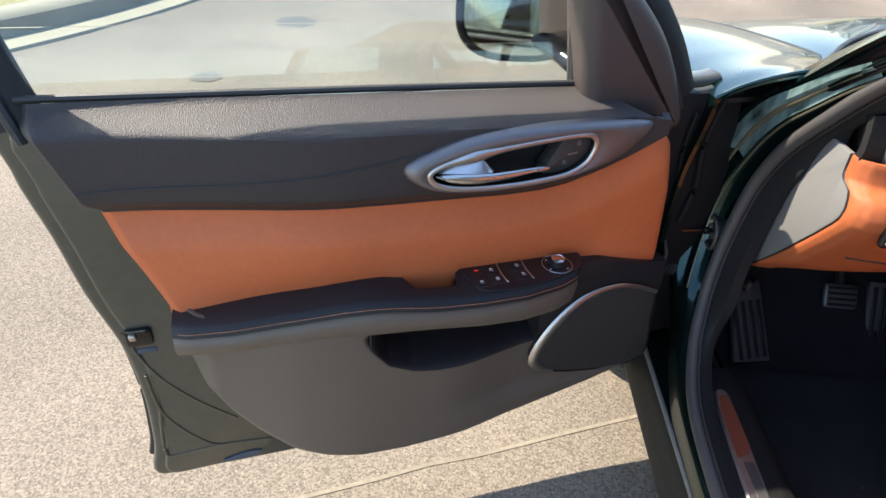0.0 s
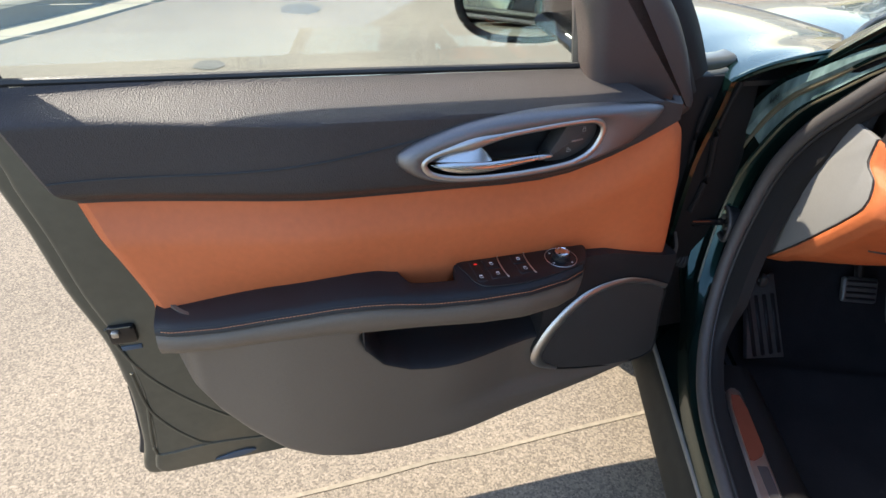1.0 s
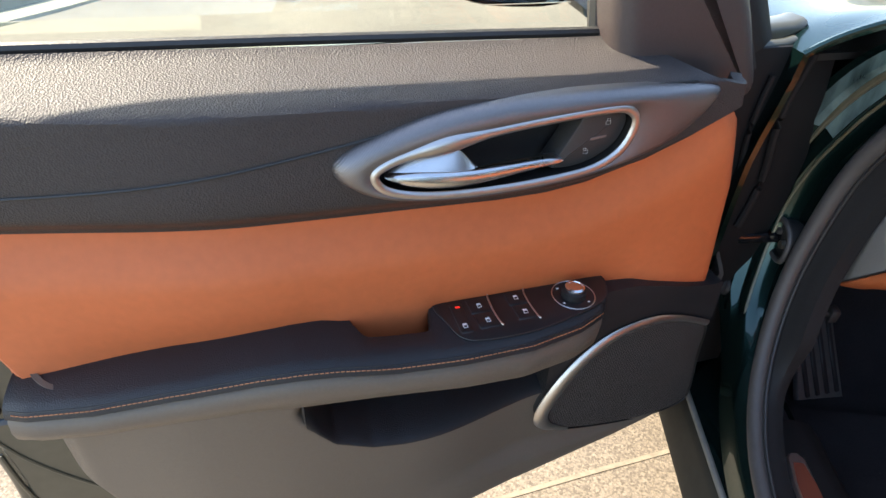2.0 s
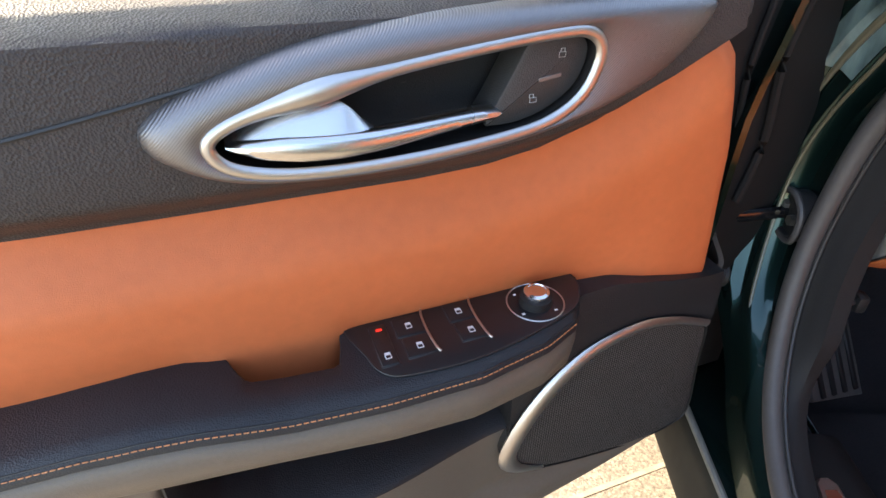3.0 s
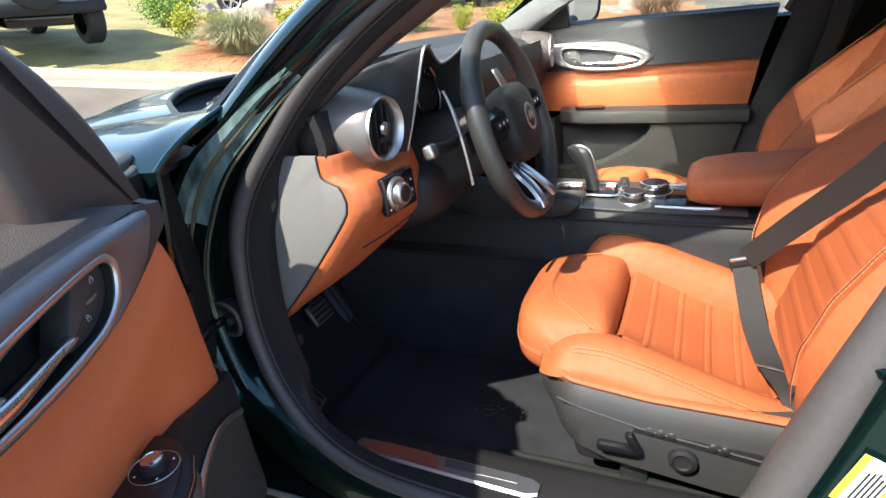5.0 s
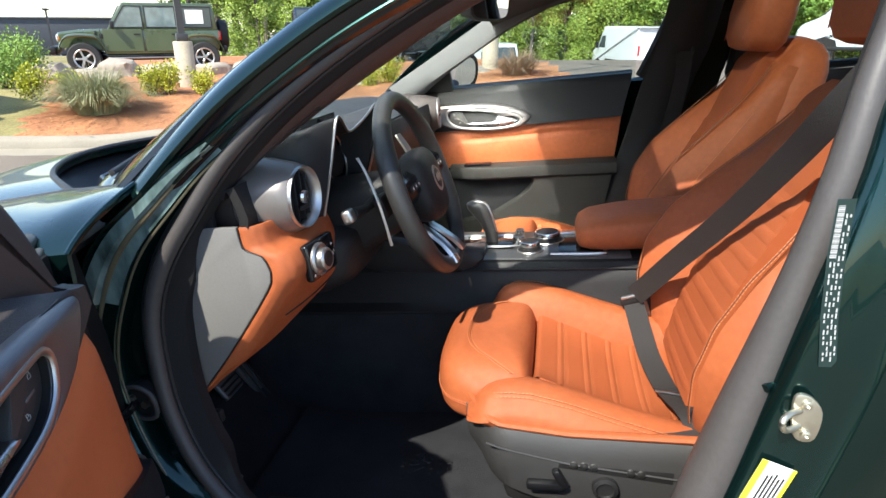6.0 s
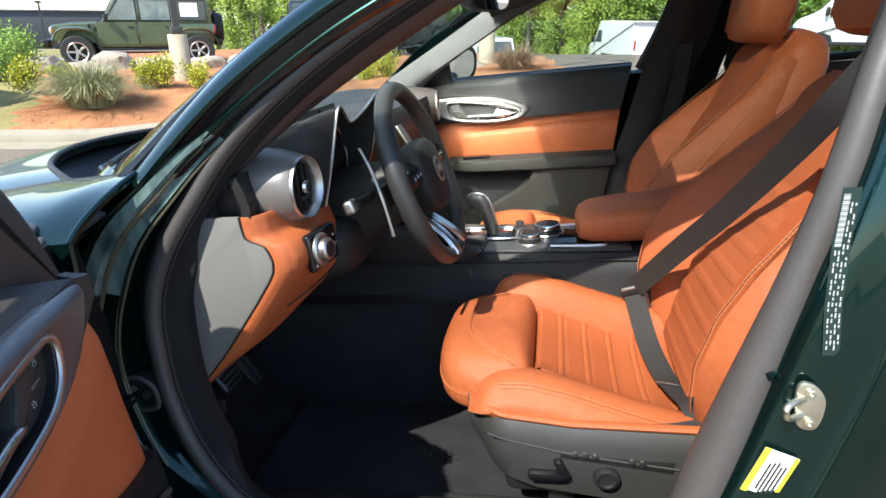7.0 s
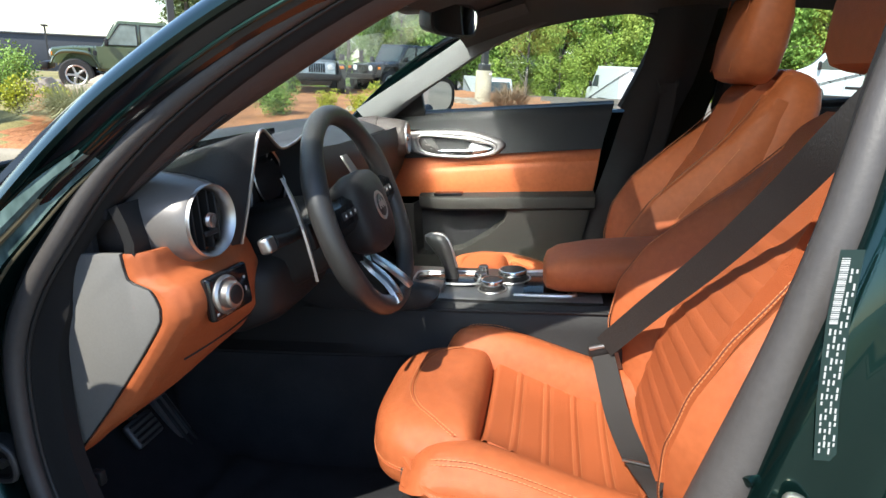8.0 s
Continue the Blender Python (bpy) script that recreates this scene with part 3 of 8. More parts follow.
    def cup(s):
        """How far the padded top reaches back to the tan panel; short of it at the pull cup."""
        return (arm_out(s) - 0.040) * sm(0.560, 0.585, s) * sm(0.700, 0.655, s)
    rings = []
    for s in np.linspace(0.327, 1.045, 150):
        n0, n1, t = cup(s), arm_out(s) + 0.011, arm_top(s) + 0.002
        rings.append([(s, n, z) for n, z in ((n0, t - 0.02), (n0 + 0.001, t - 0.004), (n0 + 0.006, t), ((n0 + n1) / 2, t + 0.001), (n1 - 0.018, t), (n1 - 0.007, t - 0.003), (n1 - 0.001, t - 0.009), (n1, t - 0.015), (n1 - 0.003, t - 0.018))])
    part("armrest_pad", loft(rings), PAD_VINYL, arm, "padded black vinyl armrest top")
    part("pull_cup", box(0.13, 0.08, 0.008, (0.625, 0.075, 0.672), 0.003), BROWN_PLASTIC, arm)
    line = [(s, arm_out(s) + 0.0098, arm_top(s) - 0.0060) for s in np.linspace(0.36, 1.04, 160)]
    part("stitching", stitches(line, 0.0040, 0.0016, 0.0006), STITCH, arm, "orange stitching")
    part("armrest_seam", tube([(a, b - 0.0030, c + 0.0030) for a, b, c in line], 0.0006, 6), INK, arm)

    # window switches
    top = 0.7235
    plate_line = spline([(0.563, 0.054), (0.559, 0.105), (0.550, 0.128), (0.53, 0.137), (0.473, 0.139), (0.42, 0.130), (0.361, 0.112), (0.340, 0.090), (0.335, 0.064), (0.36, 0.053), (0.456, 0.049)], 4, True)
    part("switch_plate", prism([(x, -y) for x, y in plate_line], top - 0.006, top + 0.0018, 0.0012, 2, Matrix.Rotation(radians(90), 4, "X")), SWITCH_BLACK, arm, "black window switch panel")
    part("plate_groove", tube([(x, y, top + 0.0012) for x, y in plate_line], 0.0010, 6, True), INK, arm)
    for cx, cy, w, h in ((0.514, 0.081, 0.027, 0.0255), (0.512, 0.108, 0.027, 0.0255), (0.464, 0.078, 0.025, 0.0255), (0.462, 0.105, 0.025, 0.0255), (0.542, 0.097, 0.016, 0.052)):
        part("switch_gap", box(w + 0.002, h + 0.002, 0.002, (cx, cy, top + 0.0012), 0.0009, 1), INK, arm)
        part("window_switch", box(w, h, 0.006, (cx, cy, top + 0.0006), 0.0022), SWITCH_BLACK, arm, "black window switch")
        sy = cy + (0.015 if h > 0.04 else 0.001)
        part("symbol", join(box(0.0052, 0.0030, 0.0004, (cx, sy - 0.0022, top + 0.0037)), box(0.0007, 0.0050, 0.0004, (cx - 0.0024, sy + 0.001, top + 0.0037)), box(0.0007, 0.0050, 0.0004, (cx + 0.0024, sy + 0.001, top + 0.0037)), box(0.0055, 0.0008, 0.0004, (cx, sy + 0.0034, top + 0.0037))), WHITE_MARK, arm, "white window symbol")
    part("lock_light", box(0.0055, 0.0028, 0.0006, (0.541, 0.079, top + 0.0038)), RED_LED, arm, "glowing red lock indicator")
    for cx in (0.4985, 0.450):
        arc = [(cx + 0.0035 * math.sin(k) - 0.002, 0.094 - 0.028 * math.cos(k), top + 0.0036) for k in np.linspace(0.1, 3.04, 14)]
        part("switch_edge", tube(arc, 0.0012, 6), SATIN, arm, "satin silver switch edge")
    kx, ky = 0.389, 0.091
    part("dial_ring", lathe([(0.0275, 0), (0.0283, 0.0012), (0.0275, 0.0018), (0.0267, 0.0012)], 40, Matrix.Translation((kx, ky, top + 0.001))), SATIN, arm, "thin silver ring")
    part("mirror_dial", lathe([(0.0, 0), (0.0165, 0), (0.0155, 0.010), (0.013, 0.011), (0.0, 0.011)], 32, Matrix.Translation((kx, ky, top))), BLACK_PLASTIC, arm)
    part("dial_cap", lathe([(0.0120, 0.010), (0.0128, 0.012), (0.0123, 0.0155), (0.0095, 0.017), (0.009, 0.016), (0, 0.016)], 32, Matrix.Translation((kx, ky, top))), CHROME, arm, "bright silver dial cap")
    for a in (0.6, 2.2, 3.8, 5.4):
        part("symbol", box(0.003, 0.0022, 0.0004, (kx + 0.0225 * math.cos(a), ky + 0.021 * math.sin(a), top + 0.0022)), WHITE_MARK, arm)

    build_handle(d, upper_depth)

    # loudspeaker
    def spk_n(s):
        return 0.075 + 0.085 * (s - 0.134)
    spk = spline([(0.406, 0.513), (0.381, 0.566), (0.343, 0.613), (0.302, 0.638), (0.245, 0.645), (0.19, 0.632), (0.134, 0.606), (0.122, 0.53), (0.108, 0.44), (0.122, 0.415), (0.175, 0.408), (0.26, 0.422), (0.348, 0.447), (0.385, 0.47)], 4, True)
    ctr = (0.24, 0.525)
    rings = [[(ctr[0] + (s - ctr[0]) * k, spk_n(ctr[0] + (s - ctr[0]) * k) + dn, ctr[1] + (z - ctr[1]) * k) for s, z in spk] for k, dn in ((1.06, -0.05), (1.04, -0.006), (1.01, 0.002), (1.0, -0.002))]
    box_spk = part("speaker_frame", loft(rings, True, False), BLACK_PLASTIC, d, "black speaker surround")
    rings = [[(ctr[0] + (s - ctr[0]) * k, spk_n(ctr[0] + (s - ctr[0]) * k) + dn, ctr[1] + (z - ctr[1]) * k) for s, z in spk] for k, dn in ((1.0, -0.004), (0.97, 0.002), (0.9, 0.003), (0.6, 0.004), (0.3, 0.004), (0.001, 0.004))]
    part("speaker_grille", loft(rings, True, False), MESH_GRILLE, box_spk, "black perforated speaker grille")
    rim = spline([(0.352, 0.452), (0.392, 0.476), (0.406, 0.508), (0.383, 0.564), (0.345, 0.612), (0.303, 0.638), (0.245, 0.646), (0.19, 0.633), (0.134, 0.607)], 6)
    rr = [0.003 + 0.0085 * sm(0, 0.22, i / len(rim)) * (1 - sm(0.30, 0.95, i / len(rim)) * 0.72) for i in range(len(rim))]
    part("speaker_trim", tube([(s, spk_n(s) + 0.004, z) for s, z in rim], rr, 10, up=(0, 1, 0), flat=0.5), SATIN, box_spk, "satin silver speaker trim")
    def arc_z(s):
        return interp([(0.06, 0.58), (0.134, 0.607), (0.19, 0.633), (0.245, 0.646), (0.303, 0.638), (0.345, 0.612), (0.383, 0.564), (0.406, 0.508)], s)
    wedge = []
    for s in np.linspace(0.125, 0.405, 34):
        za, zt = arc_z(s), interp([(0.09, 0.672), (0.15, 0.682), (0.23, 0.704), (0.29, 0.716), (0.33, 0.714), (0.36, 0.700), (0.41, 0.66)], s)
        nt, na = bulge(s) + 0.016, spk_n(s) + 0.001
        wedge.append([(s, n, z) for n, z in ((0.0, zt), (nt, zt), (nt + (na - nt) * 0.35, zt - 0.004 - (zt - za) * 0.10), (nt + (na - nt) * 0.80, zt - (zt - za) * 0.45), (na, za + 0.012), (na - 0.002, za - 0.002), (0.0, za - 0.02))])
    part("speaker_shelf", loft(wedge), PAD_VINYL, box_spk, "black padded shelf above the speaker")

    # belt seals, window frame, glass
    part("belt_seal", tube([(0.355, -0.004, 1.026), (0.7, -0.004, 1.033), (1.17, -0.004, 1.040)], 0.0055, 8, up=(0, 1, 0)), RUBBER, d)
    part("belt_seal", tube([(0.355, -0.030, 1.018), (0.7, -0.030, 1.025), (1.17, -0.030, 1.032)], 0.005, 8, up=(0, 1, 0)), RUBBER, d)
    sail = spline([(0.366, 1.020), (0.380, 1.10), (0.400, 1.21), (0.385, 1.222), (0.34, 1.200), (0.290, 1.165), (0.240, 1.115), (0.205, 1.065), (0.178, 1.010), (0.160, 0.960), (0.20, 0.935), (0.28, 0.945), (0.350, 0.965)], 4, True)
    part("sail_panel", prism(sail, -0.05, 0.046, 0.026, 5), BROWN_PLASTIC, d, "dark plastic mirror corner panel")
    part("corner_filler", prism([(0.135, 0.97), (0.180, 1.06), (0.245, 1.145), (0.345, 1.24), (0.42, 1.29), (0.42, 1.20), (0.36, 1.18), (0.28, 1.10), (0.24, 1.02), (0.22, 0.97)], -0.05, 0.004, 0.006, 2), OPENING_BLACK, d, "black corner of the window frame")
    frame = spline([(0.150, -0.02, 0.98), (0.195, -0.025, 1.06), (0.258, -0.035, 1.14), (0.345, -0.055, 1.23), (0.46, -0.08, 1.31), (0.62, -0.11, 1.375), (0.80, -0.125, 1.40), (1.00, -0.125, 1.40), (1.16, -0.11, 1.375), (1.235, -0.09, 1.31), (1.225, -0.06, 1.18), (1.190, -0.03, 1.05), (1.172, -0.018, 0.99)], 6)
    part("window_frame", tube([(a + 0.012 * (a - 0.65), b, c + 0.010) for a, b, c in frame], 0.040, 10, flat=0.55, up=(0, 1, 0)), BLACK_PLASTIC, d, "black door window frame")
    part("frame_seal", tube([(a, b + 0.028, c - 0.005) for a, b, c in frame], 0.008, 8), RUBBER, d)
    rows = []
    for z in np.linspace(1.02, 1.388, 12):
        lo = interp([(1.02, 0.36), (1.24, 0.385), (1.30, 0.47), (1.365, 0.62), (1.388, 0.78)], z)
        hi = interp([(1.02, 1.163), (1.15, 1.19), (1.29, 1.205), (1.365, 1.15), (1.388, 1.02)], z)
        n = -0.018 - 0.10 * sm(1.0, 1.45, z)
        rows.append([(lo, n, z), (hi, n, z), (hi, n - 0.004, z), (lo, n - 0.004, z)])
    pane_ob = part("window_pane", loft(rows), PANE, d, "clear tinted window glass", smooth=False)
    pane_ob.visible_shadow = False
    part("quarter_bar", tube([(0.362, -0.012, 1.02), (0.385, -0.035, 1.25)], 0.011, 8), RUBBER, d)

    # outside mirror
    house = []
    for k, (w, h, n) in enumerate(((0.06, 0.05, -0.26), (0.085, 0.065, -0.25), (0.108, 0.082, -0.22), (0.115, 0.088, -0.17), (0.113, 0.087, -0.14))):
        house.append([(0.415 + w * math.copysign(abs(math.cos(a)) ** 0.7, math.cos(a)), n - 0.0, 1.108 + h * math.copysign(abs(math.sin(a)) ** 0.75, math.sin(a))) for a in np.linspace(0, math.tau, 36, endpoint=False)])
    house = [[Matrix.Rotation(radians(-14), 4, "Z") @ Vector((p[0] - 0.30, p[1] + 0.1, p[2])) + Vector((0.30, -0.1, 0)) for p in r] for r in house]
    mir = part("door_mirror", loft(house), PAINT, d, "dark green outside mirror")
    rim_pts = [p + Vector((0, 0.004, 0)) for p in house[-1]]
    part("mirror_rim", tube(rim_pts, 0.007, 8, True, up=(0, 1, 0)), GLOSS_BLACK, mir)
    mc = sum((Vector(p) for p in rim_pts), Vector()) / len(rim_pts)
    g = bmesh.new()
    g.faces.new([g.verts.new(mc + (p - mc) * 0.93 + Vector((0, 0.003, 0))) for p in rim_pts])
    part("mirror_glass", g, MIRROR, mir, "mirror glass", smooth=False)
    part("mirror_arm", tube([(0.32, -0.06, 1.035), (0.335, -0.12, 1.045), (0.36, -0.18, 1.06)], [0.035, 0.030, 0.03], 12, flat=0.6), GLOSS_BLACK, mir)

    # hinge-side parts
    # Black sheet added over the jamb to darken the hinge gap.
    part("hinge_side_cover", prism([(-0.030, 0.40), (0.10, 0.40), (0.135, 0.64), (0.15, 0.80), (0.175, 0.90), (0.215, 0.995), (0.0, 0.995), (-0.034, 0.80)], -0.014, -0.006, 0.004, 2), OPENING_BLACK, d, "black sheet added to darken the hinge side")
    part("inner_stiffener", tube(spline([(0.045, 0.0, 0.985), (0.060, 0.0, 0.90), (0.048, 0.0, 0.80), (0.060, 0.0, 0.72)], 6), 0.006, 8), OPENING_BLACK, d)
    part("inner_stiffener", tube(spline([(0.10, 0.0, 0.96), (0.105, 0.0, 0.88), (0.09, 0.0, 0.78), (0.095, 0.0, 0.70)], 6), 0.004, 8), OPENING_BLACK, d)
    strap = part("check_strap", tube([(0.09, -0.03, 0.69), (0.03, -0.008, 0.686), (-0.020, 0.006, 0.690), (-0.055, 0.022, 0.692)], 0.006, 8, flat=1.5), GLOSS_BLACK, d, "black door check strap")
    for z in (0.52, 0.86):
        part("hinge", join(box(0.10, 0.02, 0.05, (0.0, -0.05, z), 0.004), lathe([(0, -0.035), (0.011, -0.035), (0.011, 0.035), (0, 0.035)], 14, Matrix.Translation((-0.03, -0.05, z)))), PAINT, d)
    boot = [(0.07, -0.03, 0.60), (0.04, -0.02, 0.59), (0.01, -0.01, 0.585), (-0.03, -0.005, 0.59)]
    bp = spline(boot, 8)
    part("wiring_boot", tube(bp, [0.016 + 0.003 * (i % 2) for i in range(len(bp))], 10), RUBBER, d, "ribbed black wiring boot")
    return d


driver_door = build_driver_door()

# ---- the car's body ----

# the front left door opening: x, y, z of the seal, and the width of the painted flange outside it
OPENING = [
    (-0.815, 0.30, 0.448, 0.075), (-0.812, 0.48, 0.449, 0.075), (-0.805, 0.62, 0.462, 0.078), (-0.790, 0.72, 0.500, 0.085), (-0.772, 0.79, 0.570, 0.09), (-0.757, 0.830, 0.66, 0.095),
    (-0.745, 0.843, 0.75, 0.105), (-0.735, 0.838, 0.84, 0.11), (-0.725, 0.805, 0.92, 0.10), (-0.712, 0.745, 1.00, 0.075), (-0.695, 0.665, 1.085, 0.058), (-0.675, 0.565, 1.165, 0.050),
    (-0.650, 0.44, 1.240, 0.048), (-0.625, 0.29, 1.310, 0.048), (-0.605, 0.12, 1.360, 0.048), (-0.60, -0.06, 1.378, 0.05), (-0.625, -0.19, 1.355, 0.08), (-0.668, -0.222, 1.27, 0.09),
    (-0.712, -0.182, 1.14, 0.095), (-0.735, -0.150, 1.02, 0.10), (-0.748, -0.105, 0.88, 0.105), (-0.757, -0.060, 0.74, 0.11), (-0.775, -0.010, 0.60, 0.105), (-0.795, 0.03, 0.51, 0.09),
    (-0.810, 0.09, 0.462, 0.08)]


def opening_loop(side=-1):
    pts = spline(OPENING, 5, True)
    n = len(pts)
    out = []
    for i, (x, y, z, w) in enumerate(pts):
        a, b = pts[i - 1], pts[(i + 1) % n]
        ty, tz = b[1] - a[1], b[2] - a[2]
        L = math.hypot(ty, tz)
        out.append((x * -side, y, z, w, tz / L, -ty / L))
    return out


def build_opening(side):
    """Painted flange, rubber seal and inner trim round a front door's opening."""
    loop = opening_loop(side)
    sg = side
    flange, bulb, base, lip, crease, trim = [], [], [], [], [], []
    for x, y, z, w, oy, oz in loop:
        low = sm(0.60, 0.47, z)
        front = sm(0.0, 0.5, oy)
        ks = 0.36 + 0.24 * sm(0.88, 0.74, z) * sm(0.47, 0.58, z) * front
        w2 = w - 0.013 * sm(1.03, 1.10, z)
        out = lambda k: ks + 0.10 + (k - 0.45) / 0.55 * (0.90 - ks)
        prof = [(0.0, 0.0), (0.10, 0.006), (ks * 0.8, 0.004), (ks, 0.007), (ks + 0.03, 0.016), (ks + 0.055, 0.030), (out(0.45), 0.037), (out(0.62), 0.040), (out(0.67), 0.043), (out(0.70), 0.053), (out(0.74), 0.058), (out(0.92), 0.061), (1.0, 0.068)]
        rear = [(0.0, 0.0), (0.04, 0.016), (0.08, 0.036), (0.14, 0.050), (0.22, 0.056), (0.42, 0.058), (0.50, 0.060), (0.60, 0.062), (0.66, 0.063), (0.74, 0.064), (0.86, 0.066), (0.95, 0.068), (1.0, 0.072)]
        slope = [(0.0, 0.0), (0.08, 0.003), (0.15, 0.008), (0.24, 0.016), (0.33, 0.024), (0.40, 0.0295), (0.45, 0.0315), (0.50, 0.0325), (0.60, 0.0335), (0.72, 0.034), (0.84, 0.035), (0.93, 0.036), (1.0, 0.037)]
        kb = sm(-0.35, -0.75, oz)
        prof = [(a + (c - a) * kb, b + (e - b) * kb) for (a, b), (c, e) in zip(prof, slope)]
        kr = sm(-0.45, -0.8, oy) * sm(1.2, 1.1, z)
        prof = [(a + (c - a) * kr, b + (e - b) * kr) for (a, b), (c, e) in zip(prof, rear)]
        flange.append([(x + sg * (o * (min(1.0, w / 0.09) if kr < 0.5 else 1.0) + 0.003 * low * k), y + oy * w2 * k, z + oz * w2 * k) for k, o in prof])
        off = 0.011 * sm(-0.6, 0.0, oy) + 0.005 * sm(0.98, 1.10, z) * sm(-0.6, 0.0, oy)
        rise = 0.014 - 0.002 * front
        bulb.append((x + sg * rise, y + oy * off, z + oz * off))
        base.append([(x + sg * (rise + b), y + oy * (off + a), z + oz * (off + a)) for a, b in ((0.004, -0.014), (0.006, 0.002), (0.013, 0.005), (0.020, 0.000), (0.025, -0.008), (0.027, -0.016))])
        lip.append((x + sg * 0.033 * min(1.0, w / 0.09), y + oy * w2 * (ks + 0.055), z + oz * w2 * (ks + 0.055)))
        crease.append((x + sg * (rise - 0.008), y + oy * (off - 0.0135), z + oz * (off - 0.0135)))
        q = 0.25 if oy < -0.55 else 1.0
        r = 1 - 0.9 * sm(-0.55, -0.9, oz)
        kick = front * sm(0.98, 0.90, z) * sm(0.50, 0.58, z)
        trim.append([(x - sg * a * (q if a > 0.02 else 1), y - oy * b * r, z - oz * b * r) for a, b in ((-0.004, -0.002), (0.003, 0.006), (0.006, 0.010 + 0.006 * kick), (0.011, 0.012 + 0.012 * kick), (0.014 + 0.001 * kick, 0.013 + 0.020 * kick), (0.034 - 0.012 * (1 - r), 0.004 + 0.032 * kick))])
    part("door_flange", loft(flange, False, False, True), PAINT, car, "dark green painted door opening")
    if side < 0:
        film = [[(px - 0.0016, py, pz) for px, py, pz in ring[6:12]] for ring, at in zip(flange, loop) if at[4] > 0 and 0.845 < at[2] < 1.10]
        part("paint_film", loft(film, False, False), FILM, car, "scratched clear film on the pillar")
        rib = [tuple(Vector(ring[8]) + Vector((-0.004, 0, 0))) for ring, at in zip(flange, loop) if at[4] > 0 and 0.80 < at[2] < 1.08]
        part("sealer_bead", tube(rib, [0.0015 + 0.004 * math.sin(math.pi * k / (len(rib) - 1)) for k in range(len(rib))], 8, up=(1, 0, 0)), SEALER, car, "olive painted sealer bead on the pillar")
    rad = [0.0128 + 0.004 * sm(0.0, -0.6, at[4]) + 0.006 * sm(0.30, -0.05, p[1]) * sm(1.3, 1.0, p[2]) + 0.012 * sm(0.95, 0.6, p[2]) * sm(0.22, 0.0, p[1]) for p, at in zip(bulb, loop)]
    part("opening_seal", tube(bulb, rad, 14, True, up=(1, 0, 0)), RUBBER_GREY, car, "grey-black rubber seal round the door opening")
    part("seal_base", loft(base, False, False, True), RUBBER, car, "black base of the door seal")
    part("seal_crease", tube(crease, 0.0028, 8, True, up=(1, 0, 0)), RUBBER, car)
    part("flange_fold", tube([p for p, at in zip(lip, loop) if at[4] > -0.2 and at[5] > -0.55], 0.0024, 8, up=(1, 0, 0)), SEALER, car, "olive painted fold of the opening")
    part("opening_trim", loft(trim, False, False, True), OPENING_BLACK, car, "black inner opening trim")


for side in (-1, 1):
    build_opening(side)


# outer A-pillar and roof rail, painted
def build_outer(side):
    pts = spline([(-0.770, 0.820, 1.056), (-0.754, 0.725, 1.139), (-0.738, 0.628, 1.210), (-0.712, 0.48, 1.294), (-0.687, 0.31, 1.360), (-0.665, 0.09, 1.404), (-0.655, -0.2, 1.416), (-0.66, -0.6, 1.40), (-0.68, -1.0, 1.34)], 5)
    rail, channel, bead = [], [], []
    for i, (x, y, z) in enumerate(pts):
        a, b = pts[max(i - 1, 0)], pts[min(i + 1, len(pts) - 1)]
        ty, tz = b[1] - a[1], b[2] - a[2]
        L = math.hypot(ty, tz)
        oy, oz = (tz / L, -ty / L)
        prof = [(-0.080, 0.014), (-0.055, 0.017), (-0.040, 0.014), (-0.026, 0.008), (-0.013, 0.000), (-0.004, -0.009), (0.000, -0.016), (-0.004, -0.021), (-0.012, -0.022), (-0.06, -0.018)]
        rail.append([((x - o) * -side, y + oy * h, z + oz * h) for o, h in prof])
        channel.append([((x - o) * -side, y + oy * h, z + oz * h) for o, h in ((-0.010, -0.016), (-0.013, -0.022), (-0.016, -0.032), (-0.022, -0.040), (-0.026, -0.050), (-0.040, -0.056), (-0.06, -0.040), (-0.05, -0.02))])
        bead.append(((x + 0.020) * -side, y - oy * 0.041, z - oz * 0.041))
    part("roof_rail", loft(rail), PAINT, car, "dark green painted roof pillar")
    part("rail_channel", loft(channel), GLOSS_BLACK, car, "black channel behind the roof pillar")
    part("channel_bead", tube(bead, 0.0032, 8, up=(1, 0, 0)), PAINT, car)


for side in (-1, 1):
    build_outer(side)


# roof with a sunroof opening; headliner below it
def roof(x0, x1, y0, y1, dz, name, mat, label, thick):
    def f(u, v):
        x, y = x0 + (x1 - x0) * u, y0 + (y1 - y0) * v
        return (x, y, 1.445 + dz - 0.09 * (x / 0.62) ** 2 * 0.6 - 0.10 * sm(-0.2, 0.55, y) ** 2 - 0.10 * sm(-0.4, -1.2, y))
    part(name, surf(f, 14, 14, thick), mat, car, label)


SR = (-0.36, 0.22, -0.42, 0.06)
for dz, mat, nm, lb in ((0.0, PAINT, "roof_panel", "dark green roof"), (-0.035, HEADLINER, "headliner", "dark cloth headliner")):
    roof(-0.62, SR[0], -1.2, 0.40, dz, nm, mat, lb, 0.01)
    roof(SR[1], 0.62, -1.2, 0.40, dz, nm, mat, lb, 0.01)
    roof(SR[0], SR[1], SR[3], 0.40, dz, nm, mat, lb, 0.01)
    roof(SR[0], SR[1], -1.2, SR[2], dz, nm, mat, lb, 0.01)


sr = part("sunroof_pane", surf(lambda u, v: (SR[0] - 0.01 + (SR[1] - SR[0] + 0.02) * u, SR[2] - 0.01 + (SR[3] - SR[2] + 0.02) * v, 1.452), 4, 4, 0.004), SUNROOF, car, "dark tinted sunroof glass")


